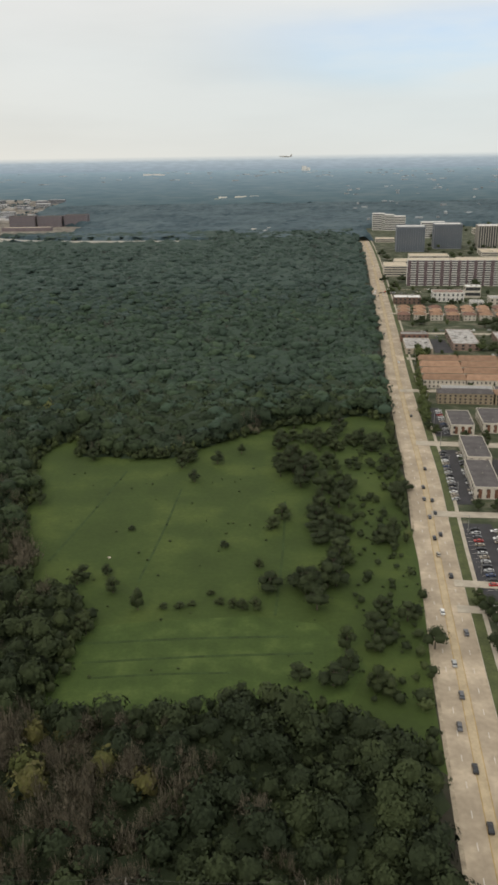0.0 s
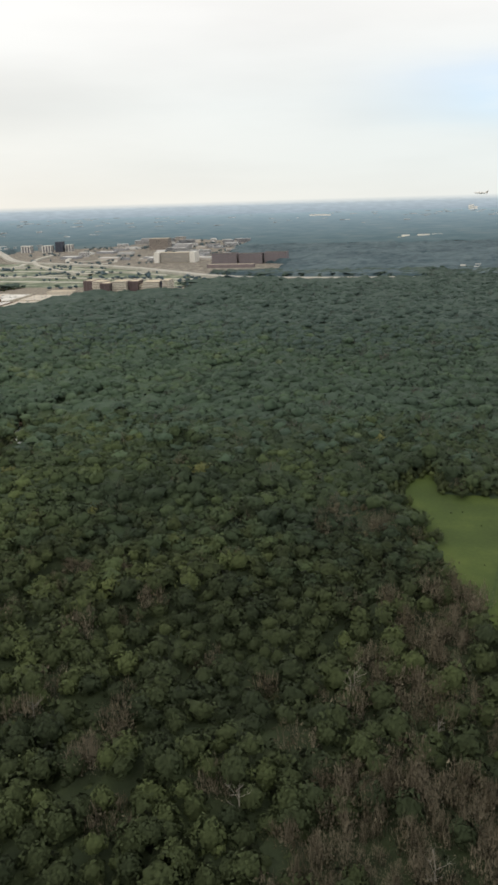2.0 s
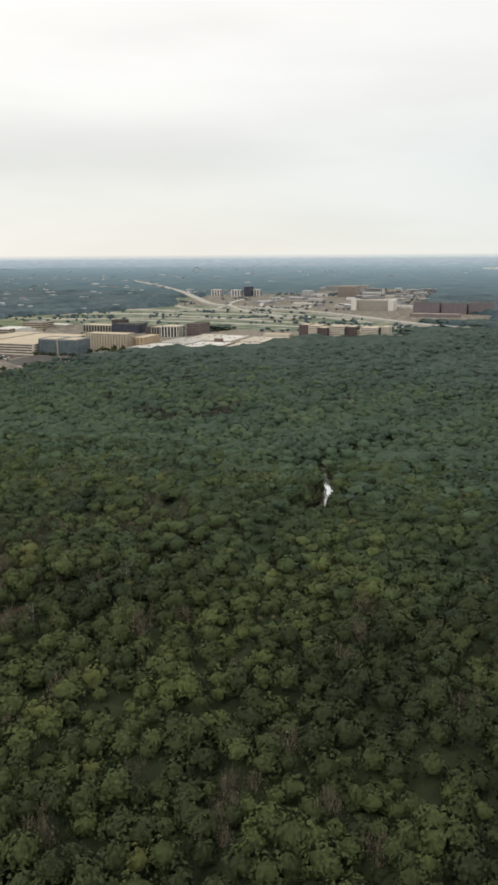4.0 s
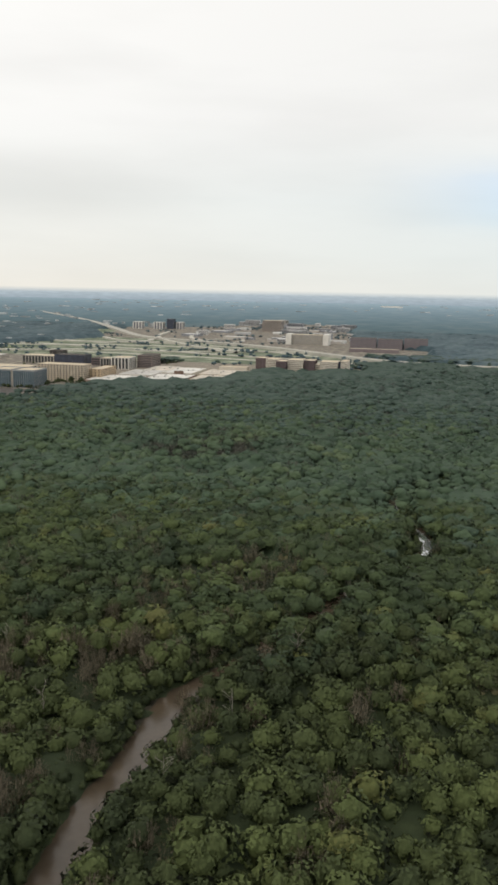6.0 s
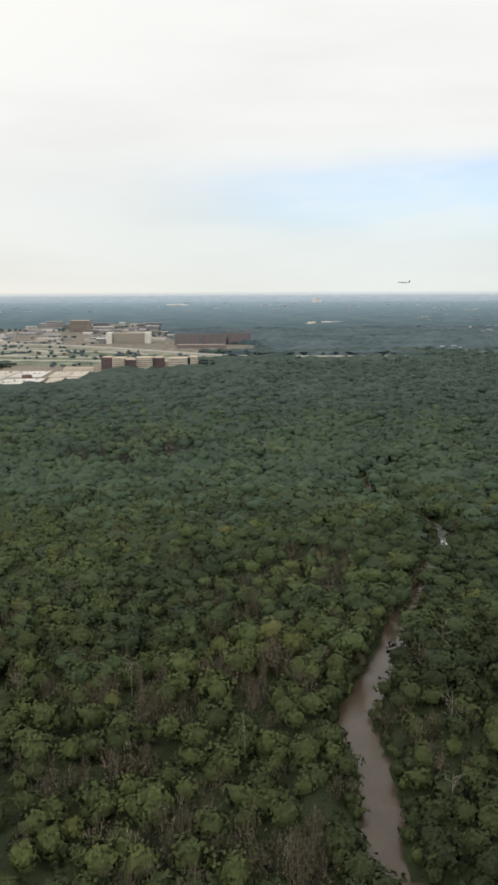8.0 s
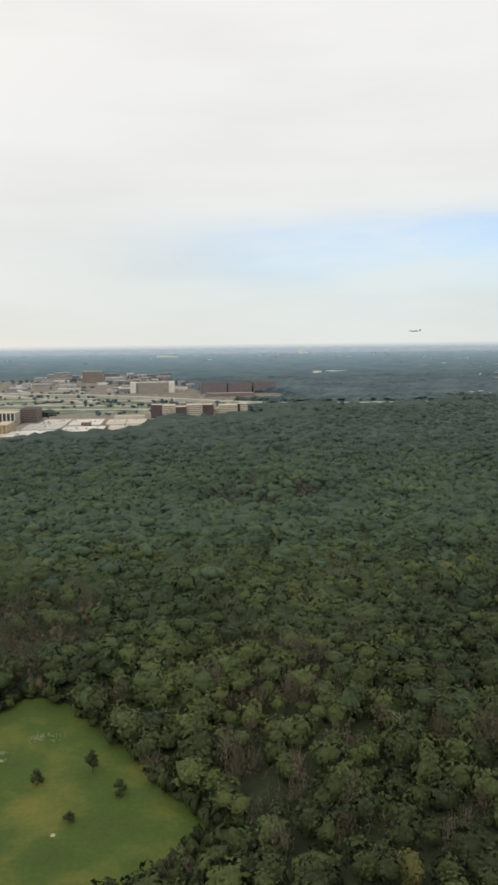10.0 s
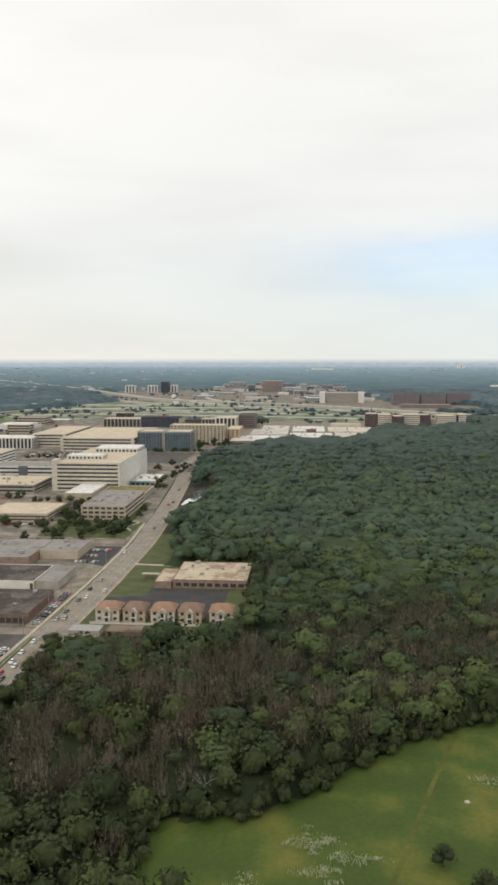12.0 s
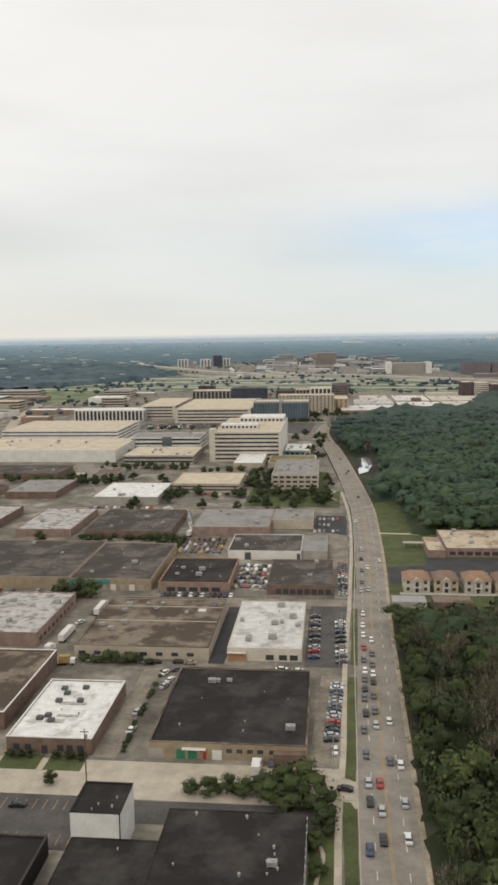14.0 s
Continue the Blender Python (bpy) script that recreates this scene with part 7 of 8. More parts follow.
# power line along a cutting in the woods
LINE = [(-210, 157), (-165, 156), (-120, 155), (-76, 153), (-32, 151.5), (12, 150)]
for x, y in LINE:
    po = thing("power_pole", pose(x, y, 0), "weathered wooden power pole with two cross-arms", "power pole", "power poles")
    bm = bmesh.new()
    bmesh.ops.create_cone(bm, cap_ends=True, segments=8, radius1=0.24, radius2=0.15, depth=17.6, matrix=Matrix.Translation((0, 0, 8.8)))
    part("pole", bm, M_DEAD, po)
    for z in (16.7, 14.9):
        part("cross_arm", box(-0.1, 0.1, -1.6, 1.6, z, z + 0.22), M_DEAD, po)
        for w in (-1.4, 1.4):
            part("insulator", box(-0.07, 0.07, w - 0.07, w + 0.07, z + 0.22, z + 0.5), M_GREY_WALL, po)
for a, b in zip(LINE, LINE[1:]):
    span = thing("power_cables", pose((a[0] + b[0]) / 2, (a[1] + b[1]) / 2, 0), "four thin grey power cables hanging between poles", "cables", "power cables")
    for z in (17.2, 15.4):
        for w in (-1.4, 1.4):
            bm, last = bmesh.new(), None
            for s in range(11):
                u = s / 10
                c = Vector(((b[0] - a[0]) * (u - 0.5), (b[1] - a[1]) * (u - 0.5) + w, z - 1.5 * 4 * u * (1 - u)))
                ring = [bm.verts.new(c + Vector((0, 0.03 * math.cos(q), 0.03 * math.sin(q)))) for q in (0.5, 2.6, 4.7)]
                if last:
                    for q in range(3):
                        bm.faces.new((last[q], last[(q + 1) % 3], ring[(q + 1) % 3], ring[q]))
                last = ring
            part("cable", bm, M_CABLE, span)

# street trees and shrubs
rng = random.Random(9)
for x, y, r, h in ((-1037.5, 307, 2.4, 5), (-1033, 307.5, 2.9, 5.5), (-1028, 308, 3.2, 6), (-1023, 307, 3.2, 6), (-1018, 308, 4, 7.5), (-1012.5, 309, 4.8, 9.5), (-1006.5, 308.5, 5.2, 10.5), (-1003, 300, 4.4, 9), (-1010, 303, 4.8, 9.5), (-1016, 304, 3.8, 7.5), (-1002, 293, 3.2, 6.5), (-1004, 286, 2.6, 5.5), (-1003.4, 276, 2.2, 5), (-1004.4, 262, 2.4, 5), (-1112, 465, 5.0, 10), (-1118, 466, 5, 10), (-1128, 471, 4.0, 8), (-1077, 309, 2.0, 4.5), (-1172, 562, 4, 9), (-1240, 745, 6, 10), (-1206, 752, 5, 9), (-1216, 760, 5, 10), (-1100, 706, 4.5, 9), (-1062, 742, 5, 10)):
    tree(x, y, r * 1.15, h, rng.uniform(0.28, 0.48), "green street tree among warehouses", "street trees")
for x, y, r, h in ((-1048, 722, 4, 9), (-1050, 745, 4, 9), (-1052, 765, 4.4, 10), (-1004, 712, 4, 8), (-1002, 690, 4, 8), (-1008, 680, 4, 8), (-1020, 690, 4, 8), (-1032, 695, 4, 8), (-1000, 740, 3.4, 7), (-1003, 770, 3.4, 7), (-1012, 880, 4, 9), (-1022, 920, 5, 9), (-1040, 1020, 5, 9), (-1030, 1060, 5, 9), (-1140, 668, 4, 8), (-1020, 1230, 6, 12), (-1008, 1290, 6, 12), (-990, 1290, 6, 12), (-1030, 1290, 5, 9), (-1050, 1200, 4, 7)):
    tree(x, y, r, h, rng.uniform(0.12, 0.35), "dark green tree between office buildings", "trees by the offices")
for x, y in ((-1117, 677), (-1115, 709), (-1090, 658), (-1064, 650), (-1067, 699), (-1055, 669), (-1055, 722), (-1044, 660), (-1026, 661), (-1007, 671), (-1014, 712), (-1181, 755), (-1166, 769), (-1138, 756), (-1138, 647), (-1120, 684), (-1132, 742), (-1176, 764), (-1190, 742)):
    tree(x, y, rng.uniform(3.6, 5.4), rng.uniform(7, 10), rng.uniform(0.08, 0.28), "dark green tree in an office car park", "trees by the offices")
for x in (-1094, -1091, -1088, -1080, -1076, -1072.5):
    tree(x, 322.5, 1.7, 2.8, 0.15, "clipped dark evergreen shrub by an entrance", "entrance shrubs", "bush")
for s in range(26):
    x, y = 122 + s * 1.65 + rng.uniform(-2, 2), 545 + s * 9 + rng.uniform(-3, 3)
    tree(x + 4, y + 6, rng.uniform(3.6, 5.4), rng.uniform(7, 11), rng.uniform(0.46, 0.62), "light green street tree along the wide road", "trees along the wide road")
for x, y, r, h in ((146, 517, 3.6, 8), (160, 517, 3.6, 8), (124, 403, 3.8, 8), (134, 402, 3.6, 8), (100, 297, 5, 11), (103, 288, 5.5, 12), (98, 306, 4, 9), (97, 272, 5, 11), (127, 542, 4, 8), (130, 532, 4, 8), (194, 905, 7, 11), (200, 912, 6, 10), (212, 1168, 8, 12), (232, 1222, 9, 12), (225, 1030, 7, 11), (235, 1026, 7, 11), (254, 1008, 8, 11), (262, 885, 9, 12), (274, 880, 9, 13), (228, 776, 7, 11), (240, 774, 7, 11), (254, 770, 8, 11), (164, 770, 5, 10), (172, 762, 5, 9), (290, 980, 8, 11), (198, 1120, 7, 11), (206, 1230, 7, 11), (245, 1400, 8, 12), (252, 1480, 9, 12), (256, 1560, 9, 12)):
    tree(x, y, r, h, rng.uniform(0.1, 0.35), "dark green tree between apartment blocks", "trees of the apartment quarter")
rows = []
for k in range(640):
    x, y = rng.uniform(250, 900), rng.uniform(560, 2150)
    if y > 1120 and x < 290 + (y - 1100) * 0.1:
        continue
    rows.append((x, y, rng.uniform(4, 8), rng.uniform(8, 13), rng.uniform(0.05, 0.35)))
for k in range(170):
    x, y = rng.uniform(150, 330), rng.uniform(380, 1150)
    if x > 71 + (y - 233) * 0.119 + 26:
        rows.append((x, y, rng.uniform(2.0, 4.2), rng.uniform(5, 9), rng.uniform(0.08, 0.45)))
grove("quarter_trees", "dark green trees all through the leafy quarter", rows, 71)
# leafy strips between the warehouses and offices
rows = []
for x0, x1, y0, y1, n in ((-1094, -1066, 390.8, 391.8, 11), (-1062.0, -1061.0, 326, 386, 40), (-1100, -1086, 552, 572, 16), (-1150, -1088, 568, 573, 34), (-1060, -1003, 640, 650, 10), (-1056, -1000, 676, 712, 46), (-1068, -1050, 712, 800, 26), (-1135, -1060, 690, 704, 24), (-1250, -1176, 742, 766, 34), (-1206, -1125, 812, 832, 30), (-1120, -1060, 800, 808, 12), (-1330, -1206, 752, 768, 26), (-1300, -1210, 640, 650, 16), (-1130, -1118, 455, 476, 9), (-1240, -1120, 905, 935, 26), (-1020, -1006, 874, 1060, 22), (-1110, -1012, 1192, 1204, 26), (-1240, -1100, 1108, 1128, 18), (-1030, -960, 1262, 1300, 30), (-1500, -1200, 1420, 1570, 40), (-1240, -950, 1640, 1735, 60), (-1400, -1250, 1100, 1110, 12)):
    for _ in range(n):
        rows.append((rng.uniform(x0, x1), rng.uniform(y0, y1), rng.uniform(0.7, 1.3) if x1 - x0 < 2 else rng.uniform(1.6, 3.6) * (1 if y0 < 650 else 1.3), rng.uniform(0.8, 2.2) if x1 - x0 < 2 else rng.uniform(2.5, 6) * (1 if y0 < 650 else 1.4), rng.uniform(0.08, 0.42)))
side = []
for k in range(106):
    y = 150 + k * 2.7 + rng.uniform(-1.5, 1.5)
    side.append((-984.5 + (y - 300) * 0.012 + rng.uniform(10.6, 15.0), y, rng.uniform(2.0, 4.0), rng.uniform(5, 11), rng.uniform(0.1, 0.5)))
for x, y, r, h in ((-973.5, 438, 5.4, 10), (-971, 427, 5.6, 11), (-972, 405, 5.0, 11), (-972, 372, 6.4, 13), (-971.5, 361, 6.0, 12), (-971.5, 349, 6.6, 13), (-969.5, 330, 5.0, 11), (-969, 308, 5.4, 12), (-970, 290, 5.6, 12), (-970.5, 268, 5.0, 12), (-968.5, 250, 5.4, 12)):
    tree(x, y, r, h, 0.22 + 0.2 * ((x * 3 + y) % 5) / 5, "large rounded tree leaning over the street's shoulder", "trees along the street", bushy=False)
grove("roadside_trees", "leafy trees and bushes crowding the street's edge", side, 74, leaves=40)
grove("district_greenery", "dark hedges and trees between the warehouses", rows, 72)
rows = []


def clumps(n, x0, x1, y0, y1, polys, least, spread):
    """Loose clumps of trees inside the given pieces of ground, off the motorway."""
    for k in range(n):
        cx, cy = rng.uniform(x0, x1), rng.uniform(y0, y1)
        for j in range(rng.randint(3, 11)):
            x, y = cx + rng.gauss(0, spread), cy + rng.gauss(0, spread * 0.7)
            p, q = np.array([x]), np.array([y])
            if near_line(p, q, HIGHWAY)[0] < least or not any(inside(p, q, poly)[0] for poly in polys) or (x > -1000 and y < 1580):
                continue
            rows.append((x, y, rng.uniform(4, 9), rng.uniform(6, 12), rng.uniform(0.05, 0.7)))


clumps(62, -1750, -560, 1640, 2330, (INTERCHANGE, MALL), 34, 26)
clumps(70, -1560, -620, 2300, 3700, (OFFICES,), 40, 30)
for k in range(420):
    rows.append((rng.uniform(-2250, -1400), rng.uniform(700, 1950), rng.uniform(5, 10), rng.uniform(7, 12), rng.uniform(0.05, 0.4)))
grove("junction_trees", "dark trees round the motorway junction and the far offices", rows, 73, M_HAZED_FAR_LEAF, 4)

# ---- cars ----
def car_meshes():
    """Body, cabin glass and wheel of a saloon, drawn from its side."""
    bm = bmesh.new()
    lower = [(-2.25, 0.28), (2.2, 0.28), (2.3, 0.55), (2.22, 0.82), (1.15, 0.95), (0.55, 1.40), (-1.0, 1.42), (-1.75, 1.0), (-2.25, 0.95), (-2.32, 0.6)]
    rows = []
    for y, pinch in ((-0.88, 0.0), (-0.74, 0.0), (0.74, 0.0), (0.88, 0.0)):
        edge = abs(y) > 0.8
        rows.append([bm.verts.new((x, y * (0.80 if z > 1.2 else 1.0), z if not edge else min(z, 1.36))) for x, z in lower])
    n = len(lower)
    for a, b in zip(rows, rows[1:]):
        for k in range(n):
            bm.faces.new((a[k], a[(k + 1) % n], b[(k + 1) % n], b[k]))
    bm.faces.new(rows[0][::-1]), bm.faces.new(rows[-1])
    bmesh.ops.recalc_face_normals(bm, faces=bm.faces)
    body = bpy.data.meshes.new("car_body")
    bm.to_mesh(body)
    bm.free()
    bm = bmesh.new()
    low = [bm.verts.new(p) for p in ((1.17, -0.87, 1.0), (1.17, 0.87, 1.0), (-1.76, 0.87, 1.05), (-1.76, -0.87, 1.05))]
    top = [bm.verts.new(p) for p in ((0.66, -0.73, 1.36), (0.66, 0.73, 1.36), (-1.12, 0.73, 1.38), (-1.12, -0.73, 1.38))]
    for k in range(4):
        bm.faces.new((low[k], low[(k + 1) % 4], top[(k + 1) % 4], top[k]))
    glass = bpy.data.meshes.new("car_glass")
    bm.to_mesh(glass)
    bm.free()
    glass.materials.append(M_CAR_GLASS)
    bm = bmesh.new()
    bmesh.ops.create_cone(bm, cap_ends=True, segments=10, radius1=0.33, radius2=0.33, depth=0.22, matrix=Matrix.Rotation(math.pi / 2, 4, "X"))
    wheel = bpy.data.meshes.new("car_wheel")
    bm.to_mesh(wheel)
    bm.free()
    wheel.materials.append(M_TYRE)
    return body, glass, wheel


CAR_BODY, CAR_GLASS, CAR_WHEEL = car_meshes()
CARS = {}
CAR_LABEL = {"white": "white saloon car", "silver": "silver saloon car", "black": "black saloon car", "grey": "dark grey saloon car", "red": "bright red saloon car", "blue": "dark blue saloon car", "tan": "beige saloon car", "yellow": "yellow saloon car", "brown": "dark brown saloon car"}


def car(x, y, heading, colour, where, group, z=0.12, size=1.0):
    """heading: degrees of its nose, anticlockwise from +x."""
    if colour not in CARS:
        me = CAR_BODY.copy()
        me.materials.append(CAR_PAINT[colour])
        CARS[colour] = me
    ob = thing("car", pose(x, y, z, 0, 0, heading), CAR_LABEL[colour] + " " + where, "car", group)
    ob.scale = (size, size, size)
    for nm, me, p in (("body", CARS[colour], (0, 0, 0)), ("window_band", CAR_GLASS, (0, 0, 0)), ("wheel", CAR_WHEEL, (1.4, 0.8, 0.33)), ("wheel", CAR_WHEEL, (1.4, -0.8, 0.33)), ("wheel", CAR_WHEEL, (-1.4, 0.8, 0.33)), ("wheel", CAR_WHEEL, (-1.4, -0.8, 0.33))):
        o = new(nm, me)
        o.parent, o.location = ob, p
    return ob


QUEUE = "in the queue on the grey street"
for x, y, c in ((-991, 286, "blue"), (-990, 306, "black"), (-990, 315, "silver"), (-990, 330, "grey"), (-990, 345, "grey"), (-989, 356, "black"), (-989, 367, "grey"), (-988.6, 374, "black"), (-988.4, 382, "grey"), (-988, 389, "white"), (-988, 399, "grey"), (-987.4, 411, "red"), (-987.2, 424, "white"), (-987, 435, "white"), (-986.4, 449, "white"), (-986, 481, "silver"), (-985, 494, "grey"), (-984.4, 514, "grey"), (-984, 535, "black"), (-983, 554, "silver"), (-984.6, 622, "white")):
    car(x, y, -90, c, QUEUE, "cars on the grey street")
for x, y, c in ((-987.6, 290, "black"), (-987.2, 302, "silver"), (-987, 315, "red"), (-986.2, 348, "silver"), (-986, 358, "grey"), (-985.8, 369, "grey"), (-985.4, 380, "black"), (-985.2, 386.5, "white"), (-985, 395, "grey"), (-984.6, 405, "grey"), (-984.2, 419, "white"), (-982.4, 483, "silver"), (-981.4, 519, "white")):
    car(x, y, -90, c, QUEUE, "cars on the grey street")
for x, y, c in ((-981.6, 291, "white"), (-981, 306, "silver"), (-980.6, 325, "white"), (-983.4, 327, "grey"), (-982, 351, "white"), (-974.6, 532, "white"), (-980, 700, "grey"), (-987, 800, "red"), (-985, 812, "black"), (-991, 880, "grey"), (-996, 972, "silver"), (-1002, 1010, "grey"), (-1004, 1030, "red")):
    car(x, y, 90, c, "on the grey street", "cars on the grey street")
car(-996.4, 311.5, 172, "black", "turning out of a driveway", "cars on the grey street", 0.24)
rng = random.Random(3)
SHADES = ["white", "white", "white", "silver", "silver", "silver", "grey", "grey", "black", "black", "black", "blue", "tan", "tan", "red"]
for k in range(15):
    car(-1000.2 + k * 0.16, 338 + k * 2.75, rng.choice((8, 188)), rng.choice(SHADES), "parked in a row beside the street", "parked cars", 0.14)
car(-999, 331.5, -88, "white", "parked beside the street", "parked cars", 0.14)
for k in range(9):
    car(-996.3, 396 + k * 5.2 + rng.uniform(-1, 1), rng.choice((5, 185)), rng.choice(SHADES), "parked by the hall", "parked cars", 0.14)
    car(-1006.6, 400 + k * 5.6 + rng.uniform(-1, 1), rng.choice((5, 185)), rng.choice(SHADES), "parked by the hall", "parked cars", 0.14)
for k in range(16):
    car(-994.4, 474 + k * 3.4 + rng.uniform(-0.6, 0.6), rng.choice((12, 192)), rng.choice(SHADES), "parked on a forecourt", "parked cars", 0.13)
for k in range(13):
    car(-1079 + k * 2.7, 470.5, rng.choice((90, -90)), rng.choice(SHADES), "parked in front of a workshop", "parked cars", 0.08)
for k in range(12):
    car(-1099 + k * 1.3, 650 - k * 5.2, rng.choice((60, 240)), rng.choice(("white", "white", "silver", "grey")), "parked beside a factory hall", "parked cars", 0.07)
for x0, y, n, gap, hd in ((-1092, 392.5, 11, 4.4, 0), (-1094, 461, 9, 5.2, 90), (-1160, 472.5, 7, 6.5, 90)):
    for k in range(n):
        if rng.random() < 0.8:
            car(x0 + k * gap, y + rng.uniform(-0.4, 0.4), hd, rng.choice(SHADES), "parked between buildings", "parked cars", 0.07)
for x, y, h, c in ((-1082, 298, 5, "black"), (-1020.5, 323.5, 90, "white"), (-1017, 323.5, 90, "grey"), (-1062, 340, 80, "white"), (-1063, 352, 80, "silver"), (-1058, 372, 70, "silver"), (-1057, 377, 70, "white"), (-1060, 383, 70, "white"), (-1056, 386, 20, "grey"), (-1110, 400, 60, "white"), (-1107, 432, 60, "white"), (-1104, 444, 60, "grey"), (-1018, 388.5, 0, "white"), (-1012, 387.5, 10, "white")):
    car(x, y, h, c, "parked in a yard between warehouses", "parked cars", 0.09)
# road A
for x, y, c in ((68, 183, "black"), (70, 207, "black"), (70, 227, "grey"), (75, 244, "grey"), (77, 263, "silver"), (87, 284, "grey"), (81, 300, "white"), (92, 331, "black"), (91, 352, "tan"), (93, 370, "black"), (97, 374, "black"), (96, 395, "grey"), (100, 400, "black"), (98, 419, "grey"), (102, 417, "black"), (101, 436, "black"), (108, 465, "black"), (120, 571, "black"), (140, 733, "white"), (142, 843, "white"), (147, 860, "grey"), (150, 905, "black"), (178, 1100, "grey"), (186, 1110, "white"), (205, 1250, "grey"), (216, 1400, "white")):
    car(x, y, 83 if x - (71 + (y - 233) * 0.119) > 0 else 263, c, "on the wide concrete road", "cars on the wide road", 0.14)
for k in range(14):
    car(107 + k * 0.5 + 2.2, 322 + k * 4.4, rng.choice((0, 180)), rng.choice(SHADES), "parked between apartment blocks", "parked cars", 0.14)
    if k % 3:
        car(119 + k * 0.5, 322 + k * 4.2, rng.choice((0, 180)), rng.choice(SHADES), "parked between apartment blocks", "parked cars", 0.14)
for k in range(16):
    car(115.5 + k * 0.65, 418 + k * 5, rng.choice((10, 190)), rng.choice(SHADES), "parked between apartment blocks", "parked cars", 0.14)
    if k % 3 != 1:
        car(126 + k * 0.65, 416 + k * 5, rng.choice((10, 190)), rng.choice(SHADES), "parked between apartment blocks", "parked cars", 0.14)
for k in range(11):
    car(137 + k * 0.55, 530 + k * 5.2, rng.choice((10, 190)), rng.choice(SHADES), "parked between apartment blocks", "parked cars", 0.14)


def parked_stuff(rows, seed, shades=("grey", "black", "silver", "tan", "black", "grey", "tan", "white", "red")):
    """Cars of the crowded yards and the far car parks, joined by colour."""
    rng = random.Random(seed)
    heaps = {}
    for x, y, hd in rows:
        heaps.setdefault(rng.choice(shades), []).append((x, y, hd))
    n = len(CAR_BODY.vertices)
    co = np.array([v.co[:] for v in CAR_BODY.vertices])
    faces = [list(p.vertices) for p in CAR_BODY.polygons]
    for colour, spots in heaps.items():
        V, Fs = [], []
        for k, (x, y, hd) in enumerate(spots):
            c, s = math.cos(radians(hd)), math.sin(radians(hd))
            V.append(np.stack([co[:, 0] * c - co[:, 1] * s + x, co[:, 0] * s + co[:, 1] * c + y, co[:, 2] - 0.14], 1))
            Fs += [[i + k * n for i in f] for f in faces]
        me = bpy.data.meshes.new("parked_cars")
        me.from_pydata(np.concatenate(V).tolist(), [], Fs)
        me.materials.append(CAR_PAINT[colour])
        tagged(new("parked_cars", me), "crowd of " + CAR_LABEL[colour].split(" saloon")[0] + " cars parked close together", "cars", kind="stuff")


crowd, yard = [], []
for k in range(48):
    x, y = -1046 + (k % 8) * 2.4 + rng.uniform(-0.5, 0.5), 485 + (k // 8) * 7 + rng.uniform(-1, 1)
    if x < -1031.5:
        crowd.append((x, y, rng.uniform(60, 120)))
for k in range(72):
    x, y = -1098 + (k % 12) * 3.2 + rng.uniform(-0.4, 0.4), 546 + (k // 12) * 5.4 + rng.uniform(-1, 1)
    if x < -1058 or y > 574:
        yard.append((x, y, rng.choice((80, 95, 110))))
for x0, y, n, gap in ((-1126, 780, 20, 3.0), (-1126, 794, 20, 3.0), (-1240, 1140, 30, 4.0), (-1240, 1158, 30, 4.0), (-1240, 1176, 30, 4.0), (-1060, 840, 8, 3), (-1200, 825, 20, 3.2), (-1112, 708, 16, 2.8), (-1170, 660, 16, 2.9), (-1010, 596, 6, 2.8), (-1010, 612, 6, 2.8), (-1010, 628, 6, 2.8)):
    crowd += [(x0 + k * gap, y + rng.uniform(-0.4, 0.4), rng.choice((88, 270))) for k in range(n) if rng.random() < 0.8]
crowd += [(rng.uniform(170, 300), y + rng.uniform(-1, 1), rng.choice((0, 90))) for y in (738, 756, 840, 870, 960, 1120, 1128, 1136, 1150) for _ in range(9)]
parked_stuff(crowd, 15)
parked_stuff(yard, 16, ("brown", "black", "tan", "grey", "brown", "black", "yellow", "brown", "grey", "silver"))


# vans and trailers in the yards
def lorry(x, y, heading, colour, label, length=8.0):
    ob = thing("lorry", pose(x, y, 0.12, 0, 0, heading), label, "lorry")
    part("box_body", box(-length / 2, length / 2 - 2, -1.2, 1.2, 1.0, 3.6), colour, ob, "plain pale box body")
    bm = box(length / 2 - 1.9, length / 2, -1.1, 1.1, 0.6, 2.5)
    bmesh.ops.bevel(bm, geom=list(bm.edges), offset=0.15, segments=2, affect="EDGES")
    part("cab", bm, CAR_PAINT["white"], ob)
    part("windscreen", box(length / 2 - 0.02, length / 2 + 0.03, -0.95, 0.95, 1.5, 2.3), M_CAR_GLASS, ob)
    part("chassis", box(-length / 2, length / 2 - 0.4, -0.5, 0.5, 0.55, 0.98), M_DARK_METAL, ob)
    for wx in (length / 2 - 1.0, -length / 2 + 1.2, -length / 2 + 2.3):
        for s in (-1, 1):
            o = new("wheel", CAR_WHEEL)
            o.parent, o.location, o.scale = ob, (wx, s * 1.0, 0.48), (1.45, 1.2, 1.45)
    return ob


for x, y, hd, m, ln in ((-1107.5, 416, 88, M_WHITE, 14), (-1109, 400, 84, M_WHITE, 6), (-1102, 447, 88, M_WHITE, 14), (-1104, 388.5, 10, M_WHITE, 7), (-1098.5, 389, 5, M_YELLOW, 6), (-1021, 319, 90, M_WHITE, 7), (-1112, 648, 60, M_WHITE, 8), (-1085, 583.5, 80, M_WHITE, 9), (-1214, 780, 5, M_WHITE, 9)):
    lorry(x, y, hd, m, "white box lorry parked in a yard" if m is M_WHITE else "yellow box lorry parked in a yard", ln)


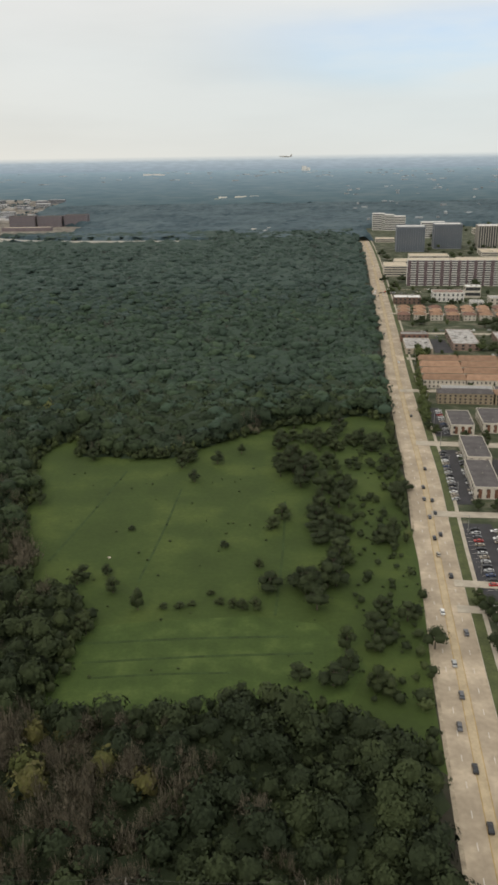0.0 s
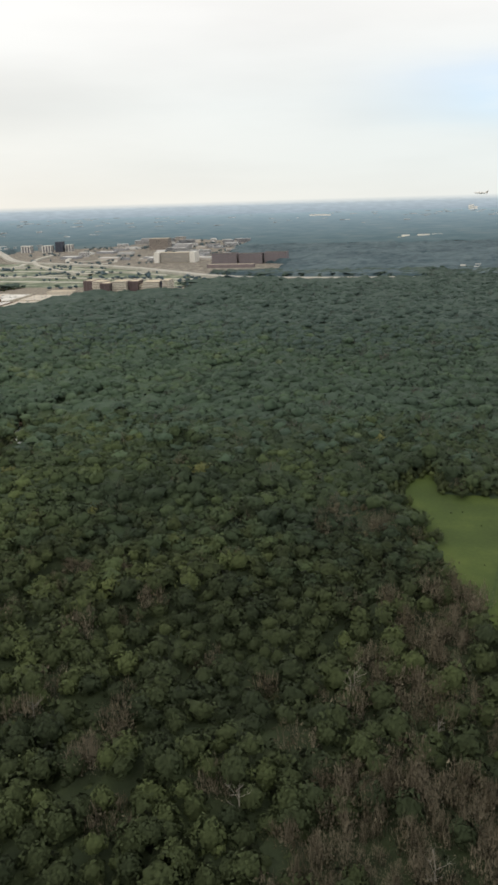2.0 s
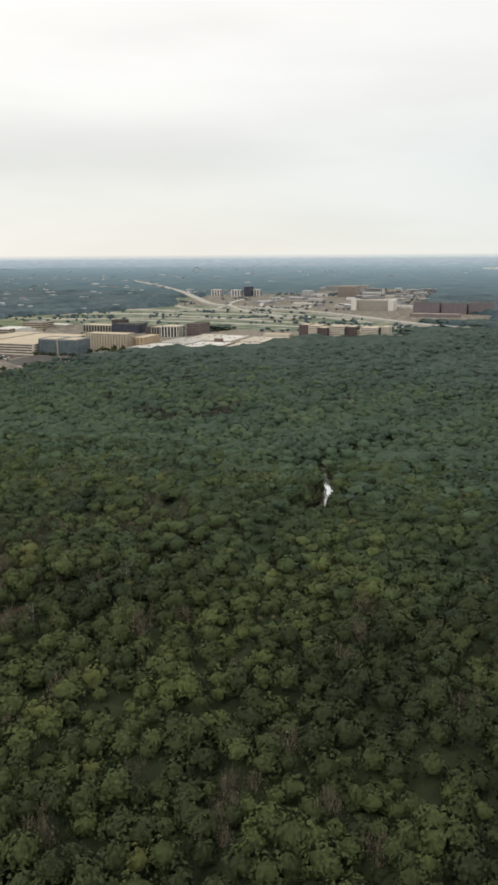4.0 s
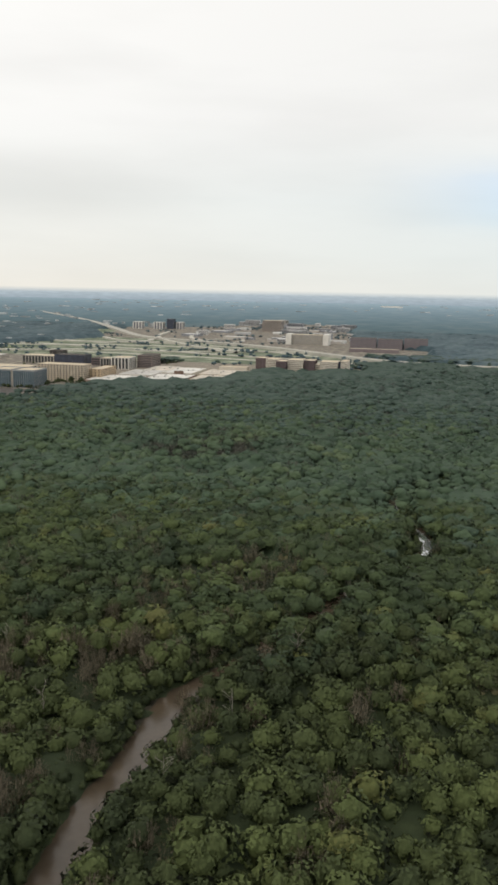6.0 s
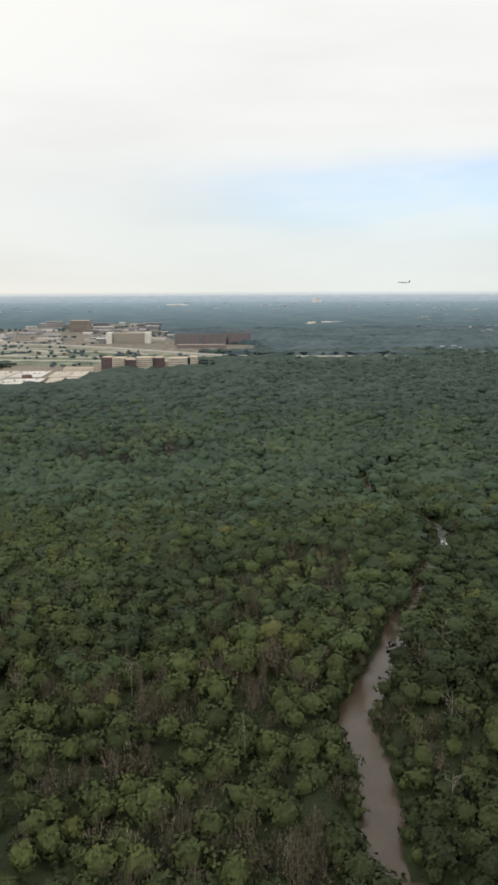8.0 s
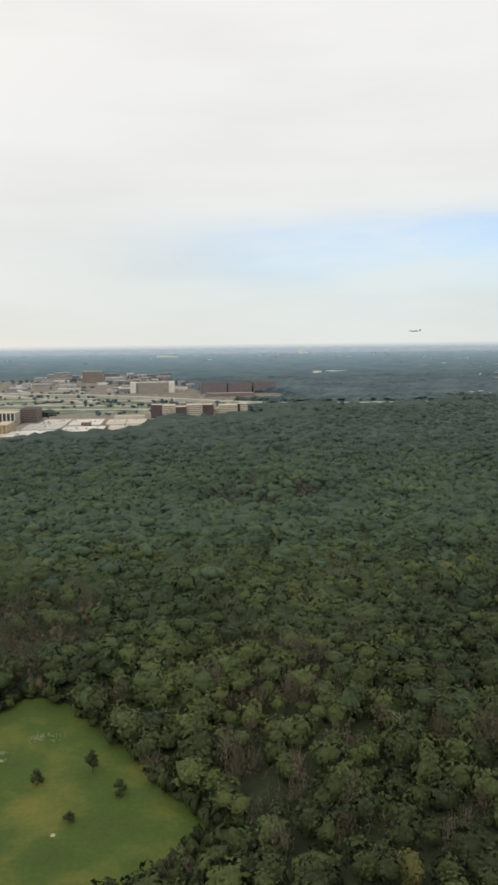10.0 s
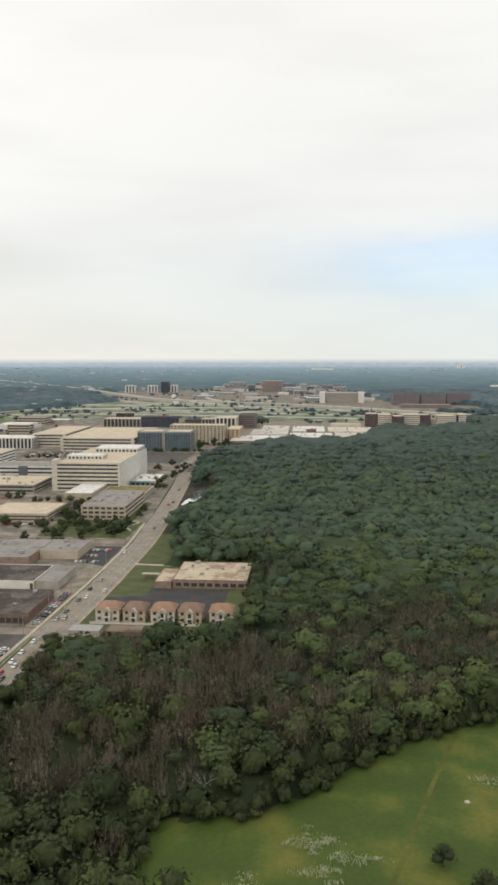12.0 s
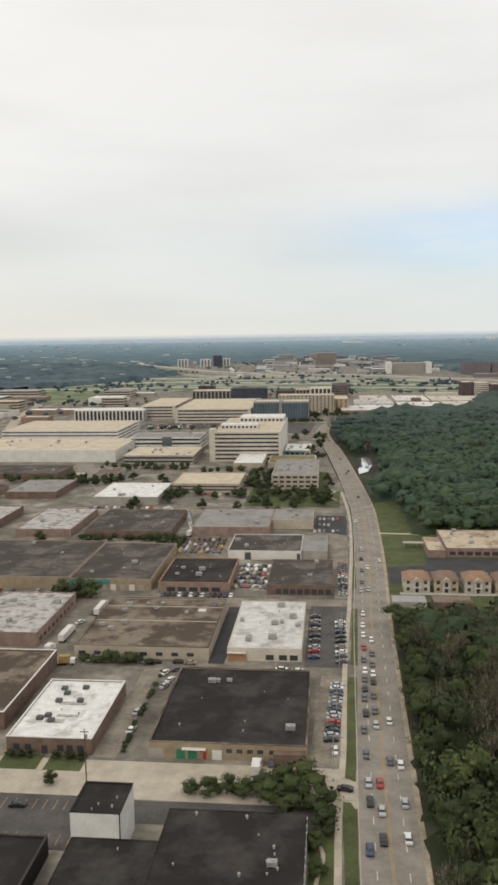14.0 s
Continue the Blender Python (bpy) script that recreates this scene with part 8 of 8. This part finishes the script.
def pole(x, y, h, label, arm=0.0):
    ob = thing("utility_pole" if not arm else "street_lamp", pose(x, y, 0.05), label, "pole", "poles")
    bm = bmesh.new()
    bmesh.ops.create_cone(bm, cap_ends=True, segments=8, radius1=0.2, radius2=0.12, depth=h, matrix=Matrix.Translation((0, 0, h / 2)))
    part("pole", bm, M_BARK if not arm else M_METAL, ob)
    if arm:
        part("arm", box(0.0, arm, -0.05, 0.05, h - 0.2, h - 0.08), M_METAL, ob)
        part("lamp_head", box(arm - 0.1, arm + 0.6, -0.15, 0.15, h - 0.28, h - 0.08), M_METAL, ob)
    else:
        part("crossarm", box(-1.2, 1.2, -0.08, 0.08, h - 0.9, h - 0.7), M_BARK, ob)
        part("transformer", box(0.2, 0.75, -0.28, 0.28, h - 2.6, h - 1.5), M_METAL, ob)
    return ob


pole(-1066.5, 308, 17, "tall dark wooden utility pole beside the side street")
for k in range(9):
    pole(-999.5 + k * 1.2, 322 + k * 34, 10, "slim grey street lamp beside the pavement", 2.2)
for s in range(12):
    x, y = along_a(60 + s * 44, 23.5)
    pole(x, y, 9.5, "slim grey street lamp beside the wide road", -2.4)


# the airliner on the neighbouring approach
def airliner(m):
    ob = thing("airliner", m, "grey-white airliner low over the horizon", "aircraft")
    bm = bmesh.new()
    prof = [(-23, 0.15, 1.0), (-17, 1.5, 0.5), (-10, 2.1, 0), (14, 2.1, 0), (19, 1.6, -0.2), (22, 0.7, -0.5), (22.8, 0.1, -0.6)]
    rows = [[bm.verts.new((x, r * math.cos(a), z + r * math.sin(a))) for a in np.linspace(0, 2 * math.pi, 13)[:-1]] for x, r, z in prof]
    for a, b in zip(rows, rows[1:]):
        for k in range(12):
            bm.faces.new((a[k], a[(k + 1) % 12], b[(k + 1) % 12], b[k]))
    part("fuselage", bm, M_WHITE, ob)

    def plate(name, pts, t, axis):
        bm = bmesh.new()
        o = Vector((0, 0, t)) if axis == "z" else Vector((0, t, 0))
        lo, hi = [bm.verts.new(Vector(p) - o / 2) for p in pts], [bm.verts.new(Vector(p) + o / 2) for p in pts]
        bm.faces.new(lo[::-1]), bm.faces.new(hi)
        for k in range(len(pts)):
            bm.faces.new((lo[k], lo[(k + 1) % len(pts)], hi[(k + 1) % len(pts)], hi[k]))
        part(name, bm, M_GREY_WALL, ob)
    for s in (-1, 1):
        plate("wing", [(5, s * 1.8, -0.8), (-4, s * 21, 1.0), (-6, s * 21, 1.0), (-4, s * 1.8, -0.8)], 0.5, "z")
        plate("tailplane", [(-17, s * 0.8, 1), (-20, s * 7.5, 1.6), (-22, s * 7.5, 1.6), (-21, s * 0.8, 1)], 0.25, "z")
        bm = bmesh.new()
        bmesh.ops.create_cone(bm, cap_ends=True, segments=12, radius1=1.2, radius2=0.9, depth=4.2, matrix=Matrix.Translation((3.5, s * 7, -1.6)) @ Matrix.Rotation(-math.pi / 2, 4, "Y"))
        part("engine", bm, M_GREY_WALL, ob)
    plate("fin", [(-15, 0, 1.8), (-20.5, 0, 8.5), (-23, 0, 8.5), (-21.5, 0, 1.2)], 0.35, "y")


airliner(pose(140, 2960, 172, 0, -3, 176))

# the whole plan is laid out at the scale of the model
for ob in list(scene.objects):
    if ob.parent is None and ob.type in {"MESH", "EMPTY"}:
        ob.matrix_world = Matrix.Diagonal((SCALE, SCALE, SCALE, 1)) @ ob.matrix_basis
